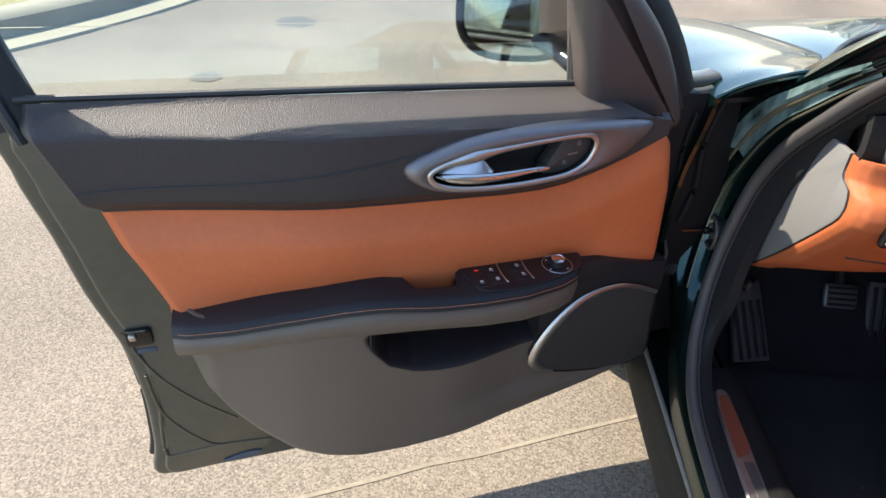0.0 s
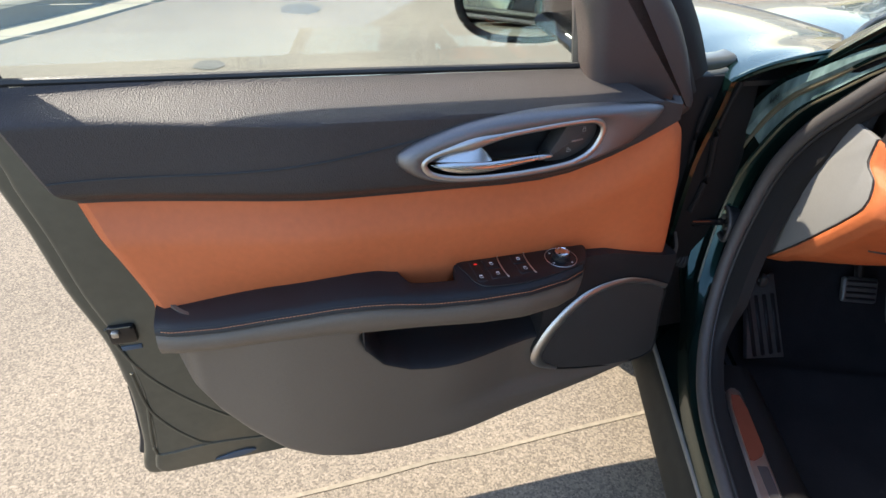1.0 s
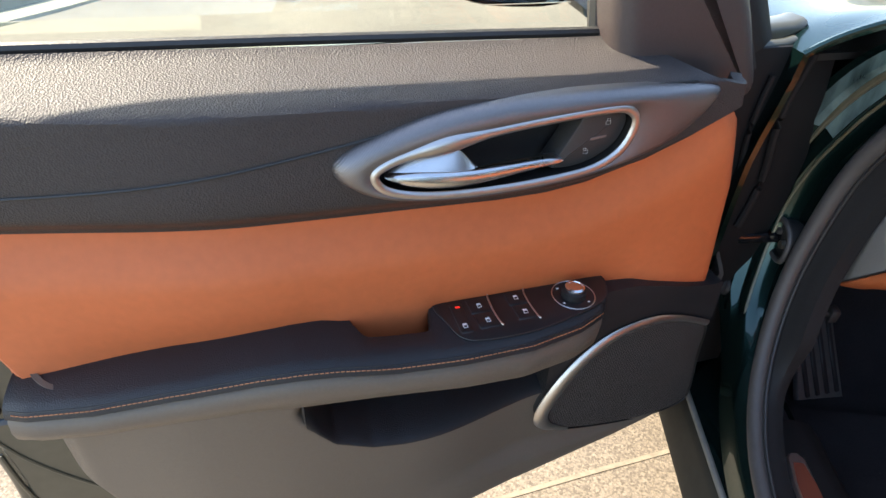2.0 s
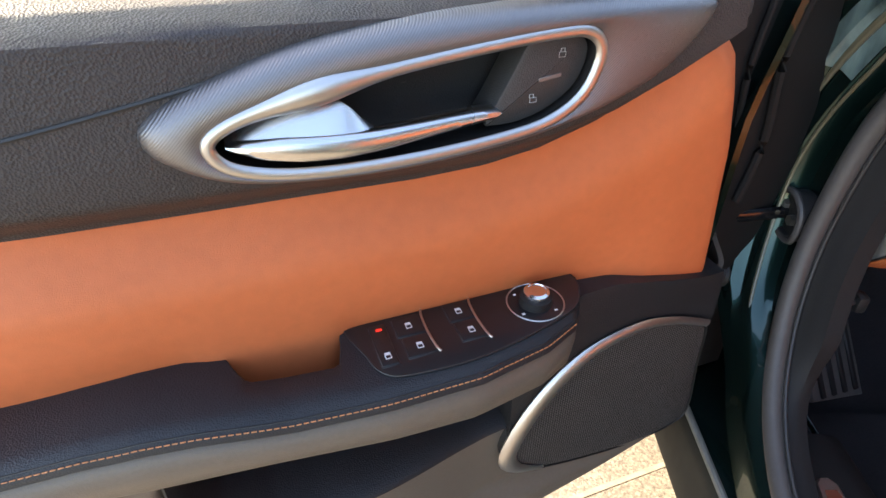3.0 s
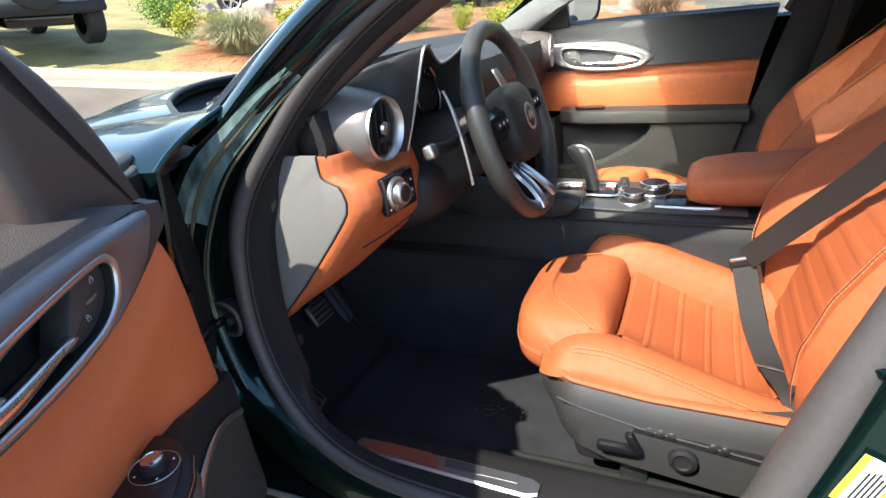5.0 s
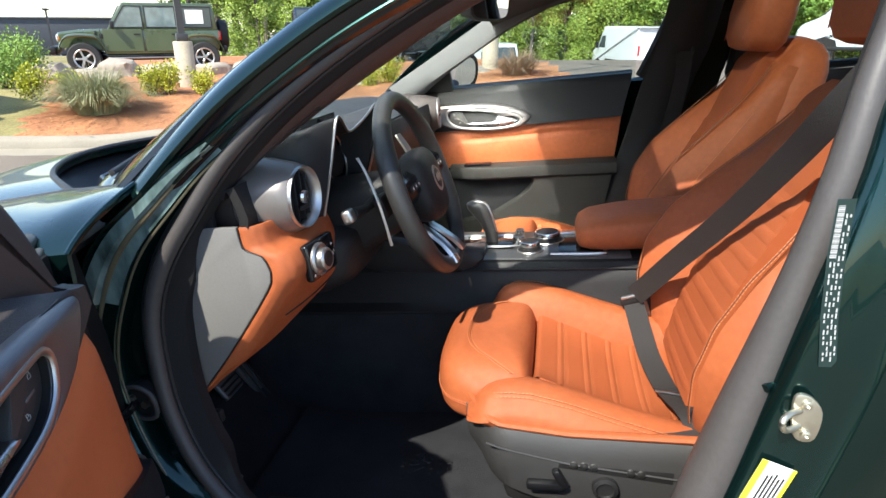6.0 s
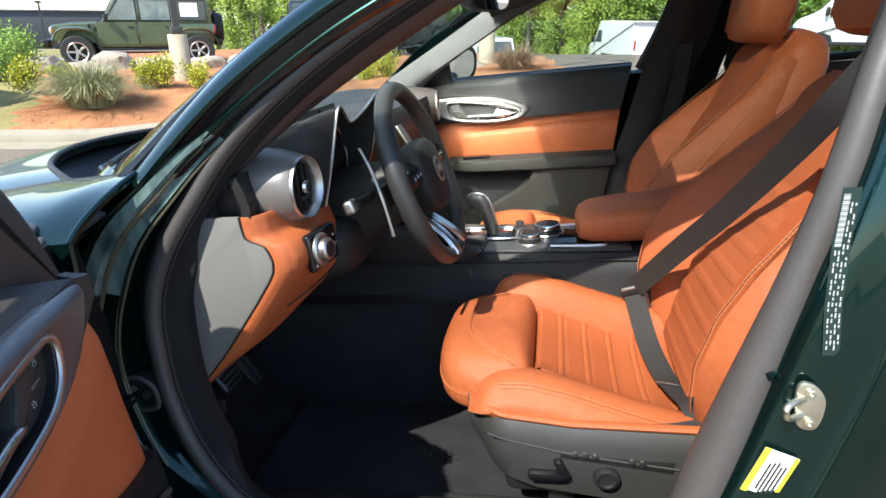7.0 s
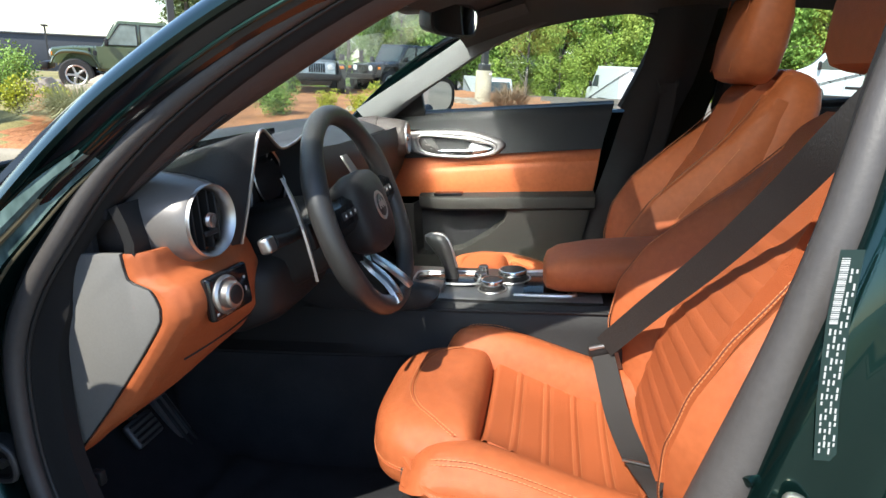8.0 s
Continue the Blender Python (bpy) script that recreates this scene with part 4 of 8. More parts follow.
def ws(u, v):
    """Windscreen: v from the cowl to the roof."""
    x = (-1 + 2 * u) * (0.74 - 0.13 * v)
    a = abs(-1 + 2 * u)
    y = 1.20 - 0.30 * a ** 2.2 - (0.79 - 0.22 * a ** 2.2) * v
    z = 1.030 + 0.345 * v + 0.045 * math.sin(math.pi * v) - 0.02 * a ** 2
    return (x, y, z)


g = part("windscreen", surf(ws, 24, 12, 0.004), PANE, car, "clear windscreen glass")
g.visible_shadow = False
edge = [ws(0.0, k / 12) for k in range(13)] + [ws(k / 16, 1) for k in range(1, 17)] + [ws(1, 1 - k / 12) for k in range(1, 13)]
part("windscreen_seal", tube(edge, 0.012, 8), GLOSS_BLACK, car)
part("windscreen_frit", tube([ws(k / 16, 0.01) for k in range(17)], 0.018, 8, flat=0.4), GLOSS_BLACK, car)


def bonnet_rear(x):
    return 1.50 - 0.34 * min(1.3, abs(x) / 0.52) ** 2


# cowl, wipers, bonnet and wings
part("cowl", surf(lambda u, v: ((-1 + 2 * u) * 0.66, (1.19 - 0.28 * abs(-1 + 2 * u) ** 2.2) * (1 - v) + (bonnet_rear((-1 + 2 * u) * 0.66) + 0.05) * v, 1.015 - 0.075 * math.sin(math.pi * min(1, v * 1.1)) - 0.02 * v), 28, 10, 0.006), BLACK_PLASTIC, car, "black plastic cowl below the windscreen")
for x0, x1 in ((-0.50, 0.10), (0.05, 0.62)):
    wp = part("wiper", tube([(x0, 1.12 - 0.1 * abs(x0), 1.0), (x0 + 0.05, 1.13, 1.02), ((x0 + x1) / 2, 1.17, 1.035), (x1, 1.10, 1.05)], 0.007, 8), GLOSS_BLACK, car, "black wiper arm")
    part("wiper_blade", tube([(x0 + 0.02, 1.13 - 0.1 * abs(x0), 1.035), ((x0 + x1) / 2, 1.19, 1.045), (x1 + 0.05, 1.10, 1.06)], 0.006, 8), RUBBER, wp)


def bonnet(u, v):
    x = (-1 + 2 * u) * (0.60 + 0.08 * sm(0, 0.5, v) - 0.06 * v)
    y0 = bonnet_rear(x)
    y = y0 + (2.25 - y0) * v
    a = abs(x) / 0.7
    z = 1.025 - 0.030 * a ** 2 - 0.22 * v ** 1.7 + 0.010 * math.exp(-((a - 0.70) / 0.15) ** 2)
    return (x, y, z)


part("bonnet", surf(bonnet, 36, 24, 0.02), PAINT, car, "dark green bonnet reflecting the sky")
part("bonnet_edge", tube([bonnet(k / 24, 0) for k in range(25)], 0.007, 8), RUBBER, car)


WING_IN = [(0.752, 0.815, 1.064), (0.690, 0.920, 1.048), (0.630, 1.020, 1.034), (0.606, 1.12, 1.024), (0.640, 1.45, 0.990), (0.660, 1.80, 0.930), (0.620, 2.25, 0.800)]
WING_OUT = [(0.873, 0.850, 1.004), (0.880, 0.930, 1.001), (0.888, 1.03, 0.996), (0.895, 1.15, 0.990), (0.905, 1.45, 0.968), (0.905, 1.80, 0.910), (0.870, 2.25, 0.785)]


def wing(side):
    a, b = spline(WING_IN, 6), spline(WING_OUT, 6)
    n = len(a) - 1

    def f(u, v):
        i = min(n, int(round(u * n)))
        p, q = Vector(a[i]), Vector(b[i])
        if v <= 0.5:
            k = v / 0.5
            r = p.lerp(q, k) + Vector((0, 0, (0.004 + 0.008 * sm(0, 0.15, u)) * math.sin(math.pi * k) - 0.010 * k ** 6))
        else:
            k = (v - 0.5) / 0.5
            r = q + Vector((0.020 * sm(0, 0.3, k), 0, -0.010 - 0.60 * k + 0.006 * (1 - k)))
        return (side * r.x, r.y, r.z)
    part("front_wing", surf(f, n, 30, 0.008), PAINT, car, "dark green front wing reflecting the sky")
    part("wing_seam", tube([(side * (p[0] - 0.003), p[1], p[2] - 0.001) for p in a[2:]], 0.0035, 6), INK, car)
    part("wing_edge", tube([f(0, k / 20) for k in range(11)], 0.004, 6), PAINT, car)

    def h(u, v):
        return (side * (0.79 + 0.09 * u), 0.955 - 0.015 * u + 0.004 * math.sin(14 * v), 0.40 + 0.585 * v)
    part("hinge_pillar", surf(h, 6, 20, 0.01), PAINT, car, "dark green hinge pillar")
    part("wing_shelf", surf(lambda u, v: (side * (0.70 + 0.15 * u), 0.93 - 0.05 * u + 0.10 * v, 0.985 + 0.02 * v), 4, 4, 0.01), RUBBER, car, "black seal under the wing")


wing(-1), wing(1)


def nose(u, v):
    x = (-1 + 2 * u) * 0.89
    a = abs(x) / 0.89
    return (x, 2.24 + 0.10 * (1 - a ** 2.5) * sm(0, 0.3, v) + 0.03 * math.sin(math.pi * v), 0.800 - 0.015 * a ** 2 - 0.62 * v)


part("front_bumper", surf(nose, 24, 12, 0.02), PAINT, car, "dark green front end")


def rocker(side):
    ys = np.linspace(-1.3, 1.05, 20)
    part("sill", loft([[(side * x, y, z) for x, z in ((0.70, 0.42), (0.80, 0.395), (0.832, 0.382), (0.842, 0.376), (0.843, 0.368), (0.80, 0.36))] for y in ys], False, False), PAINT, car, "dark green painted sill")
    part("sill_cover", loft([[(side * x, y, z) for x, z in ((0.80, 0.366), (0.838, 0.366), (0.843, 0.360), (0.846, 0.335), (0.851, 0.295), (0.856, 0.268), (0.853, 0.250), (0.835, 0.238), (0.70, 0.23))] for y in ys], False, False), ROCKER_BLACK, car, "dusty black plastic cover below the sill")
    part("sill_seal", tube([(side * 0.844, y, 0.374) for y in np.linspace(-0.2, 0.98, 10)], 0.0055, 8), LIP, car, "rubber lip along the sill with a pale painted highlight")


rocker(-1), rocker(1)


# B-pillar
def bpillar(side):
    def outer(u, v):
        z = 0.42 + 0.95 * v
        x = 0.806 + 0.010 * math.sin(math.pi * u) - 0.15 * sm(0.55, 1.25, v * 1.1) ** 1.2
        y = interp([(0.4, -0.02), (0.6, -0.10), (0.75, -0.155), (0.9, -0.20), (1.05, -0.235), (1.15, -0.265), (1.4, -0.31)], z) - 0.14 * u
        return (side * x, y, z)
    part("b_pillar", surf(outer, 8, 24, 0.01), PAINT, car, "dark green centre pillar")

    def inner(u, v):
        z = 0.45 + 0.92 * v
        x = 0.70 - 0.12 * sm(0.5, 1.2, v * 1.1) - 0.02 * math.sin(math.pi * u)
        y = interp([(0.4, -0.02), (0.6, -0.09), (0.75, -0.14), (0.9, -0.19), (1.05, -0.23), (1.15, -0.27), (1.4, -0.32)], z) - 0.16 * u + (0.135 if side > 0 else 0)
        return (side * x, y, z)
    part("b_pillar_trim", surf(inner, 8, 24, 0.01), BLACK_PLASTIC, car, "black centre pillar trim")


bpillar(-1), bpillar(1)

# rear doors and rear end, plain and closed
for side in (-1, 1):
    def rear(u, v, side=side):
        y = -0.42 - 1.1 * u
        z = 0.30 + 0.72 * v
        return (side * (0.83 + 0.07 * math.sin(math.pi * min(1, v * 1.2)) - 0.03 * sm(0.6, 1, u)), y, z)
    part("rear_door_skin", surf(rear, 12, 12, 0.02), PAINT, car, "dark green rear door")
    part("rear_door_trim", surf(lambda u, v, side=side: (side * 0.72, -0.40 - 0.9 * u, 0.5 + 0.545 * v), 4, 4, 0.03), BLACK_VINYL, car, "black rear door trim")
    rf = spline([(side * 0.74, -0.40, 1.05), (side * 0.66, -0.43, 1.28), (side * 0.62, -0.50, 1.37), (side * 0.61, -0.8, 1.385), (side * 0.63, -1.1, 1.32), (side * 0.70, -1.32, 1.08)], 5)
    part("rear_window_frame", tube(rf, 0.028, 8), BLACK_PLASTIC, car)
    part("rear_belt_seal", tube([(side * 0.745, -0.38, 1.05), (side * 0.745, -1.3, 1.07)], 0.014, 8), RUBBER, car)
    gl = part("rear_door_pane", surf(lambda u, v, side=side: (side * (0.745 - 0.13 * v), -0.42 - (0.88 - 0.25 * v) * u, 1.05 + 0.33 * v), 4, 4, 0.004), PANE, car, "tinted rear side glass")
    gl.visible_shadow = False
part("rear_panel", surf(lambda u, v: ((-1 + 2 * u) * 0.86, -1.55, 0.2 + 0.85 * v), 6, 6, 0.02), PAINT, car)
part("parcel_shelf", surf(lambda u, v: ((-1 + 2 * u) * 0.72, -1.2 - 0.35 * v, 1.0), 4, 4, 0.02), BLACK_PLASTIC, car)
part("rear_bench", box(1.3, 0.2, 0.75, (0, -1.15, 0.65), 0.06, 3), TAN, car, "tan leather rear bench")
rg = part("rear_pane", surf(lambda u, v: ((-1 + 2 * u) * (0.66 - 0.08 * v), -1.6 + 0.42 * v, 1.04 + 0.33 * v), 6, 4, 0.004), PANE, car, "rear window glass")
rg.visible_shadow = False

# floor and tunnel
part("floor_pan", surf(lambda u, v: (-0.76 + 1.52 * u, -1.2 + 2.2 * v, 0.26), 4, 4, 0.03), CARPET, car, "black carpet floor")
part("left_carpet", surf(lambda u, v: (-0.72 + 0.58 * u, -0.5 + 1.75 * v, 0.285 + 0.32 * sm(0.80, 1.0, v) + 0.15 * sm(0.12, 0.0, u) * sm(1.0, 0.86, v)), 30, 40, 0.01), CARPET, car, "black carpet in the driver's footwell")
part("right_carpet", surf(lambda u, v: (0.72 - 0.58 * u, -0.5 + 1.75 * v, 0.285 + 0.32 * sm(0.80, 1.0, v)), 20, 20, 0.01), CARPET, car, "black carpet in the passenger's footwell")
part("bulkhead", surf(lambda u, v: (-0.80 + 1.6 * u, 1.22, 0.2 + 0.78 * v), 4, 4, 0.02), CARPET, car)

# ---- seats ----


def squircle(w, d, n=28, p=0.55):
    return [(w * math.copysign(abs(math.cos(a)) ** p, math.cos(a)), d * math.copysign(abs(math.sin(a)) ** p, math.sin(a))) for a in np.linspace(0, math.tau, n, endpoint=False)]


def insert_z(y):
    return interp([(-0.2, 0.485), (-0.03, 0.497), (0.07, 0.513), (0.175, 0.558), (0.255, 0.592), (0.3, 0.60)], y)


def ridge_z(y):
    return interp([(-0.20, 0.49), (-0.12, 0.505), (-0.02, 0.528), (0.078, 0.560), (0.18, 0.596), (0.25, 0.614), (0.30, 0.616), (0.335, 0.606), (0.36, 0.588), (0.375, 0.565)], y)


def cover_z(y):
    return interp([(-0.3, 0.535), (-0.03, 0.536), (0.18, 0.541), (0.30, 0.556), (0.37, 0.578)], y)


def bow(k):
    """Forward bulge of a backrest bolster along its height."""
    return interp([(0, 0.02), (0.08, 0.075), (0.2, 0.130), (0.35, 0.150), (0.5, 0.132), (0.65, 0.085), (0.8, 0.038), (0.92, 0.010), (1.0, -0.005)], k)


def back_out(k):
    return interp([(0, 0.20), (0.10, 0.238), (0.25, 0.262), (0.45, 0.270), (0.6, 0.264), (0.75, 0.248), (0.88, 0.226), (1, 0.196)], k)


def back_in(k):
    return interp([(0, 0.120), (0.3, 0.128), (0.6, 0.122), (0.8, 0.108), (1, 0.09)], k)


def build_seat(cx, cy, back_deg, side, label, back_dy=0.0, back_len=1.0, back_wide=1.0, back_bow=1.0, near=1.0, far=1.0):
    """A sports seat; side: -1 has its outer side to the left."""
    st = assembly("car_seat", box(0.44, 0.50, 0.12, (0, 0.06, 0.42), 0.02), BLACK_PLASTIC, label, pose(cx, cy, 0))
    # ribbed centre of the cushion
    def insert(u, v):
        x = (-1 + 2 * u) * 0.144
        y = -0.16 + 0.412 * v
        g = (v * 7.6) % 1.0
        welt = math.exp(-((g - 0.5) / 0.075) ** 2)
        z = insert_z(y) + 0.002 + 0.0016 * welt - 0.0012 * math.exp(-((g - 0.36) / 0.05) ** 2) - 0.0012 * math.exp(-((g - 0.64) / 0.05) ** 2) - 0.006 * (1 - (x / 0.137) ** 2) + 0.010 * abs(x / 0.137) ** 4 - 0.020 * (1 - sm(0, 0.035, 1 - v))
        return (x, y, z)
    ins = part("cushion_insert", surf(insert, 22, 190, 0.04), TAN_PERF, st, "ribbed perforated tan leather cushion centre")
    for k in range(7):
        v = (k + 0.5) / 7.6
        for dv in (-0.016, 0.016):
            part("stitching", stitches([Vector(insert(u, v + dv)) + Vector((0, 0, 0.0006)) for u in np.linspace(0.04, 0.96, 24)], 0.004, 0.002, 0.0006), STITCH, ins)
    # thigh support: a padded D-shaped block with rounded edges
    plan = spline([(-0.160, 0.252), (-0.05, 0.250), (0.05, 0.250), (0.160, 0.252), (0.186, 0.275), (0.192, 0.320), (0.184, 0.370), (0.160, 0.412), (0.115, 0.438), (0.05, 0.449), (-0.05, 0.449), (-0.115, 0.438), (-0.160, 0.412), (-0.184, 0.370), (-0.192, 0.320), (-0.186, 0.275)], 5, True)

    def pad_z(x, y):
        return 0.006 - 0.5 * (y - 0.34) ** 2 - 0.05 * abs(x / 0.19) ** 3 * 0.3
    pc = (0.0, 0.345)
    th = []
    for inset, z in ((0.030, 0.512), (0.010, 0.520), (0.002, 0.532), (0.0, 0.548), (0.0, 0.566), (0.0015, 0.584), (0.006, 0.600), (0.014, 0.613), (0.026, 0.622), (0.044, 0.628), (0.070, 0.631), (0.095, 0.632)):
        ring = []
        for x, y in plan:
            d = math.hypot(x - pc[0], y - pc[1])
            k = max(0.02, 1 - inset / d)
            px, py = pc[0] + (x - pc[0]) * k, pc[1] + (y - pc[1]) * k
            ring.append((px, py, z + pad_z(px, py) * sm(0.56, 0.62, z)))
        th.append(ring)
    thigh = part("thigh_support", loft(th), TAN, st, "tan leather thigh support")
    line = spline([(-0.168, 0.285), (-0.140, 0.322), (-0.105, 0.358), (-0.060, 0.378), (0.0, 0.384), (0.060, 0.378), (0.105, 0.358), (0.140, 0.322), (0.168, 0.285)], 8)
    top = lambda x, y: 0.6325 + pad_z(x, y) - 0.010 * sm(0.125, 0.185, abs(x))
    part("seam", tube([(x, y, top(x, y)) for x, y in line], 0.0012, 6), TAN_PERF, thigh)
    for o in (-0.0035, 0.0045):
        part("stitching", stitches([(x, y + o, top(x, y) + 0.0008) for x, y in line], 0.005, 0.0025, 0.0008), STITCH, thigh)
    lower = [(x * 1.004, 0.345 + (y - 0.345) * 1.006, 0.556) for x, y in plan if y > 0.29]
    part("front_seam", tube(lower, 0.0014, 6), TAN_PERF, thigh)
    part("stitching", stitches([(x * 1.004, 0.345 + (y - 0.345) * 1.006, z + 0.006) for x, y, z in lower], 0.005, 0.0025, 0.0007), STITCH, thigh)
    # side bolsters
    for sg in (-1, 1):
        rings = []
        ys = list(np.linspace(-0.20, 0.33, 30)) + [0.345, 0.357, 0.366, 0.372]
        for y in ys:
            h, zi, zo = ridge_z(y) + (0.046 if sg != side else 0), insert_z(y), cover_z(y)
            e = sm(0.375, 0.335, y)
            pts = [(0.125, zi - 0.03), (0.132, zi - 0.002), (0.145, zi + (h - zi) * 0.55), (0.162, h - 0.006), (0.182, h), (0.205, h - 0.004), (0.226, h - 0.018), (0.240, h - 0.04), (0.245, min(h - 0.05, zo + 0.01)), (0.243, zo - 0.015), (0.225, zo - 0.03), (0.14, zo - 0.04)]
            rings.append([(sg * (0.185 + (x - 0.185) * (0.55 + 0.45 * e)), y, z if e > 0.99 else 0.555 + (z - 0.555) * (0.45 + 0.55 * e)) for x, z in pts])
        b = part("side_bolster", smooth_field(loft(rings), 2), TAN, st, "tan leather side bolster")
        ln = [(sg * (0.216 - 0.03 * sm(0.30, 0.35, y)), y, ridge_z(y) + (0.046 if sg != side else 0) - 0.0085 - 0.004 * sm(0.28, 0.35, y)) for y in np.linspace(-0.18, 0.345, 50)]
        for o, dz in ((0, 0), (0.006, -0.0055)):
            part("stitching", stitches([(x + sg * o, y, z + dz) for x, y, z in ln], 0.0055, 0.0025, 0.0008), STITCH, b)

    # backrest
    R = Matrix.Translation((0, -0.105 + back_dy, 0.525)) @ Matrix.Rotation(radians(back_deg), 4, "X") @ Matrix.Diagonal((back_wide, back_bow, back_len, 1))
    def back_insert(u, v):
        x = (-1 + 2 * u) * (0.128 - 0.02 * v)
        z = 0.0 + 0.62 * v
        g = (v * 12) % 1.0
        welt = math.exp(-((g - 0.5) / 0.085) ** 2) * sm(0.72, 0.68, v)
        y = 0.004 + 0.022 * math.sin(math.pi * min(1, v * 1.5)) + 0.0018 * welt - 0.004 * abs(x / 0.128) ** 4 - 0.03 * sm(0.9, 1.0, v)
        return R @ Vector((x, y, z))
    bi = part("back_insert", surf(back_insert, 20, 190, -0.04), TAN_PERF, st, "ribbed perforated tan leather backrest centre")
    for k in range(8):
        for dv in (-0.011, 0.011):
            part("stitching", stitches([Vector(back_insert(u, (k + 0.5) / 12 + dv)) + Vector((0, 0.0012, 0.0006)) for u in np.linspace(0.04, 0.96, 24)], 0.004, 0.002, 0.0006), STITCH, bi)
    shell = []
    for z, w, d in ((-0.05, 0.18, 0.05), (0.05, 0.225, 0.065), (0.2, 0.25, 0.07), (0.35, 0.25, 0.068), (0.46, 0.240, 0.066), (0.54, 0.220, 0.064), (0.60, 0.192, 0.058), (0.635, 0.162, 0.046), (0.655, 0.12, 0.03)):
        shell.append([R @ Vector((x, -0.058 + y, z)) for x, y in squircle(w, d, 28, 0.6)])
    part("backrest", loft(shell), TAN, st, "tan leather backrest")
    pad = []
    for z, w, d, cy in ((0.36, 0.11, 0.014, -0.035), (0.40, 0.130, 0.038, -0.035), (0.46, 0.148, 0.054, -0.038), (0.53, 0.152, 0.060, -0.042), (0.58, 0.148, 0.058, -0.045), (0.62, 0.136, 0.052, -0.048), (0.648, 0.118, 0.042, -0.052), (0.660, 0.09, 0.026, -0.056)):
        pad.append([R @ Vector((x, cy + y, z)) for x, y in squircle(w, d, 36, 0.62)])
    part("shoulder_pad", loft(pad), TAN, st, "smooth tan leather upper backrest")
    emb = spline([(-0.035, 0.55), (-0.03, 0.585), (0.0, 0.60), (0.03, 0.585), (0.035, 0.55), (0.02, 0.525), (-0.02, 0.525)], 5, True)
    part("embossed_mark", tube([R @ Vector((x, 0.0165 - 0.004 * sm(0.55, 0.61, z), z - 0.03)) for x, z in emb], 0.0024, 6, True), TAN, bi, "embossed mark in the tan leather")
    for sg in (-1, 1):
        rings, ln = [], []
        for k in np.linspace(0, 1, 34):
            z = -0.03 + 0.62 * k
            wo, wi, f = back_out(k), back_in(k), bow(k) * (near if sg == side else far)
            pts = [(wi - 0.02, -0.03), (wi - 0.002, 0.008), (wi + (wo - wi) * 0.22, f * 0.34 + 0.012), (wi + (wo - wi) * 0.48, f * 0.74 + 0.012), (wi + (wo - wi) * 0.72, f + 0.010), (wi + (wo - wi) * 0.90, f * 0.84), (wo, f * 0.45), (wo + 0.002, -0.01), (wo - 0.008, -0.08), (wo - 0.05, -0.115), (wi, -0.10)]
            rings.append([R @ Vector((sg * x, y, z)) for x, y in pts])
            if 0.03 < k < 0.97:
                ln.append(R @ Vector((sg * (wi + (wo - wi) * 0.60), f * 0.87 + 0.0165, z)))
        b = part("back_bolster", smooth_field(loft(rings), 2), TAN, st, "tan leather back bolster")
        for o, dy in ((0, 0.0), (0.007, -0.001)):
            part("stitching", stitches([Vector(p) + Vector((sg * o, dy, 0)) for p in spline([tuple(q) for q in ln], 3)], 0.0055, 0.0025, 0.0008), STITCH, b)
        part("seam", tube([Vector(p) + Vector((sg * 0.0035, 0.0004, 0)) for p in spline([tuple(q) for q in ln], 3)], 0.0011, 6), SEAM, b)
        side_ln = [R @ Vector((sg * (back_out(k) + 0.003), bow(k) * (near if sg == side else far) * 0.55, -0.03 + 0.62 * k)) for k in np.linspace(0.05, 0.8, 26)]
        part("stitching", stitches(side_ln, 0.0055, 0.0025, 0.0007), STITCH, b)
    # headrest on two posts
    HB = R @ Vector((0, 0.045 / back_bow, 0.675 if back_len == 1 else 0.595))
    HR = Matrix.Translation(HB + Vector((0, -0.035 if back_len == 1 else 0, 0))) @ Matrix.Rotation(radians(12), 4, "X") @ Matrix.Scale(1.08, 4)
    hr = []
    for z, w, d in ((0.0, 0.085, 0.025), (0.006, 0.108, 0.042), (0.03, 0.126, 0.054), (0.09, 0.132, 0.058), (0.15, 0.128, 0.055), (0.19, 0.118, 0.045), (0.205, 0.095, 0.03)):
        hr.append([HR @ Vector((x, y, z)) for x, y in squircle(w, d, 32, 0.55)])
    head = part("headrest", loft(hr), TAN, st, "tan leather headrest")
    for sg in (-1, 1):
        part("seam", tube([HR @ Vector((sg * 0.085, 0.050, z)) for z in (0.02, 0.08, 0.15, 0.19)], 0.0015, 6), TAN_PERF, head)
        part("headrest_post", tube([R @ Vector((sg * 0.055, -0.02, 0.60)), HR @ Vector((sg * 0.055, -0.005, 0.03))], 0.005, 10), CHROME, head, "chrome post")
    # plastic base with switches
    base = []
    for k in np.linspace(0, 1, 30):
        y = -0.26 + 0.635 * k
        top = cover_z(y) - 0.004
        bot = interp([(0, 0.34), (0.5, 0.36), (0.8, 0.385), (0.93, 0.42), (1.0, 0.47)], k)
        xo = 0.252 - 0.07 * sm(0.86, 1.0, k) ** 1.5
        base.append([(side * x, y, z) for x, z in ((0.12, top - 0.03), (xo - 0.022, top), (xo - 0.006, top - 0.002), (xo, top - 0.012), (xo + 0.006, top - 0.035), (xo + 0.002, (top + bot) / 2), (xo - 0.010, bot + 0.012), (xo - 0.03, bot), (0.12, bot))])
    part("piping", tube([(side * (0.243 - 0.07 * sm(0.30, 0.375, y) ** 1.5), y, cover_z(y) + 0.002) for y in np.linspace(-0.24, 0.368, 40)], 0.0085, 8, flat=0.8), TAN, st, "pale tan welt above the plastic cover")
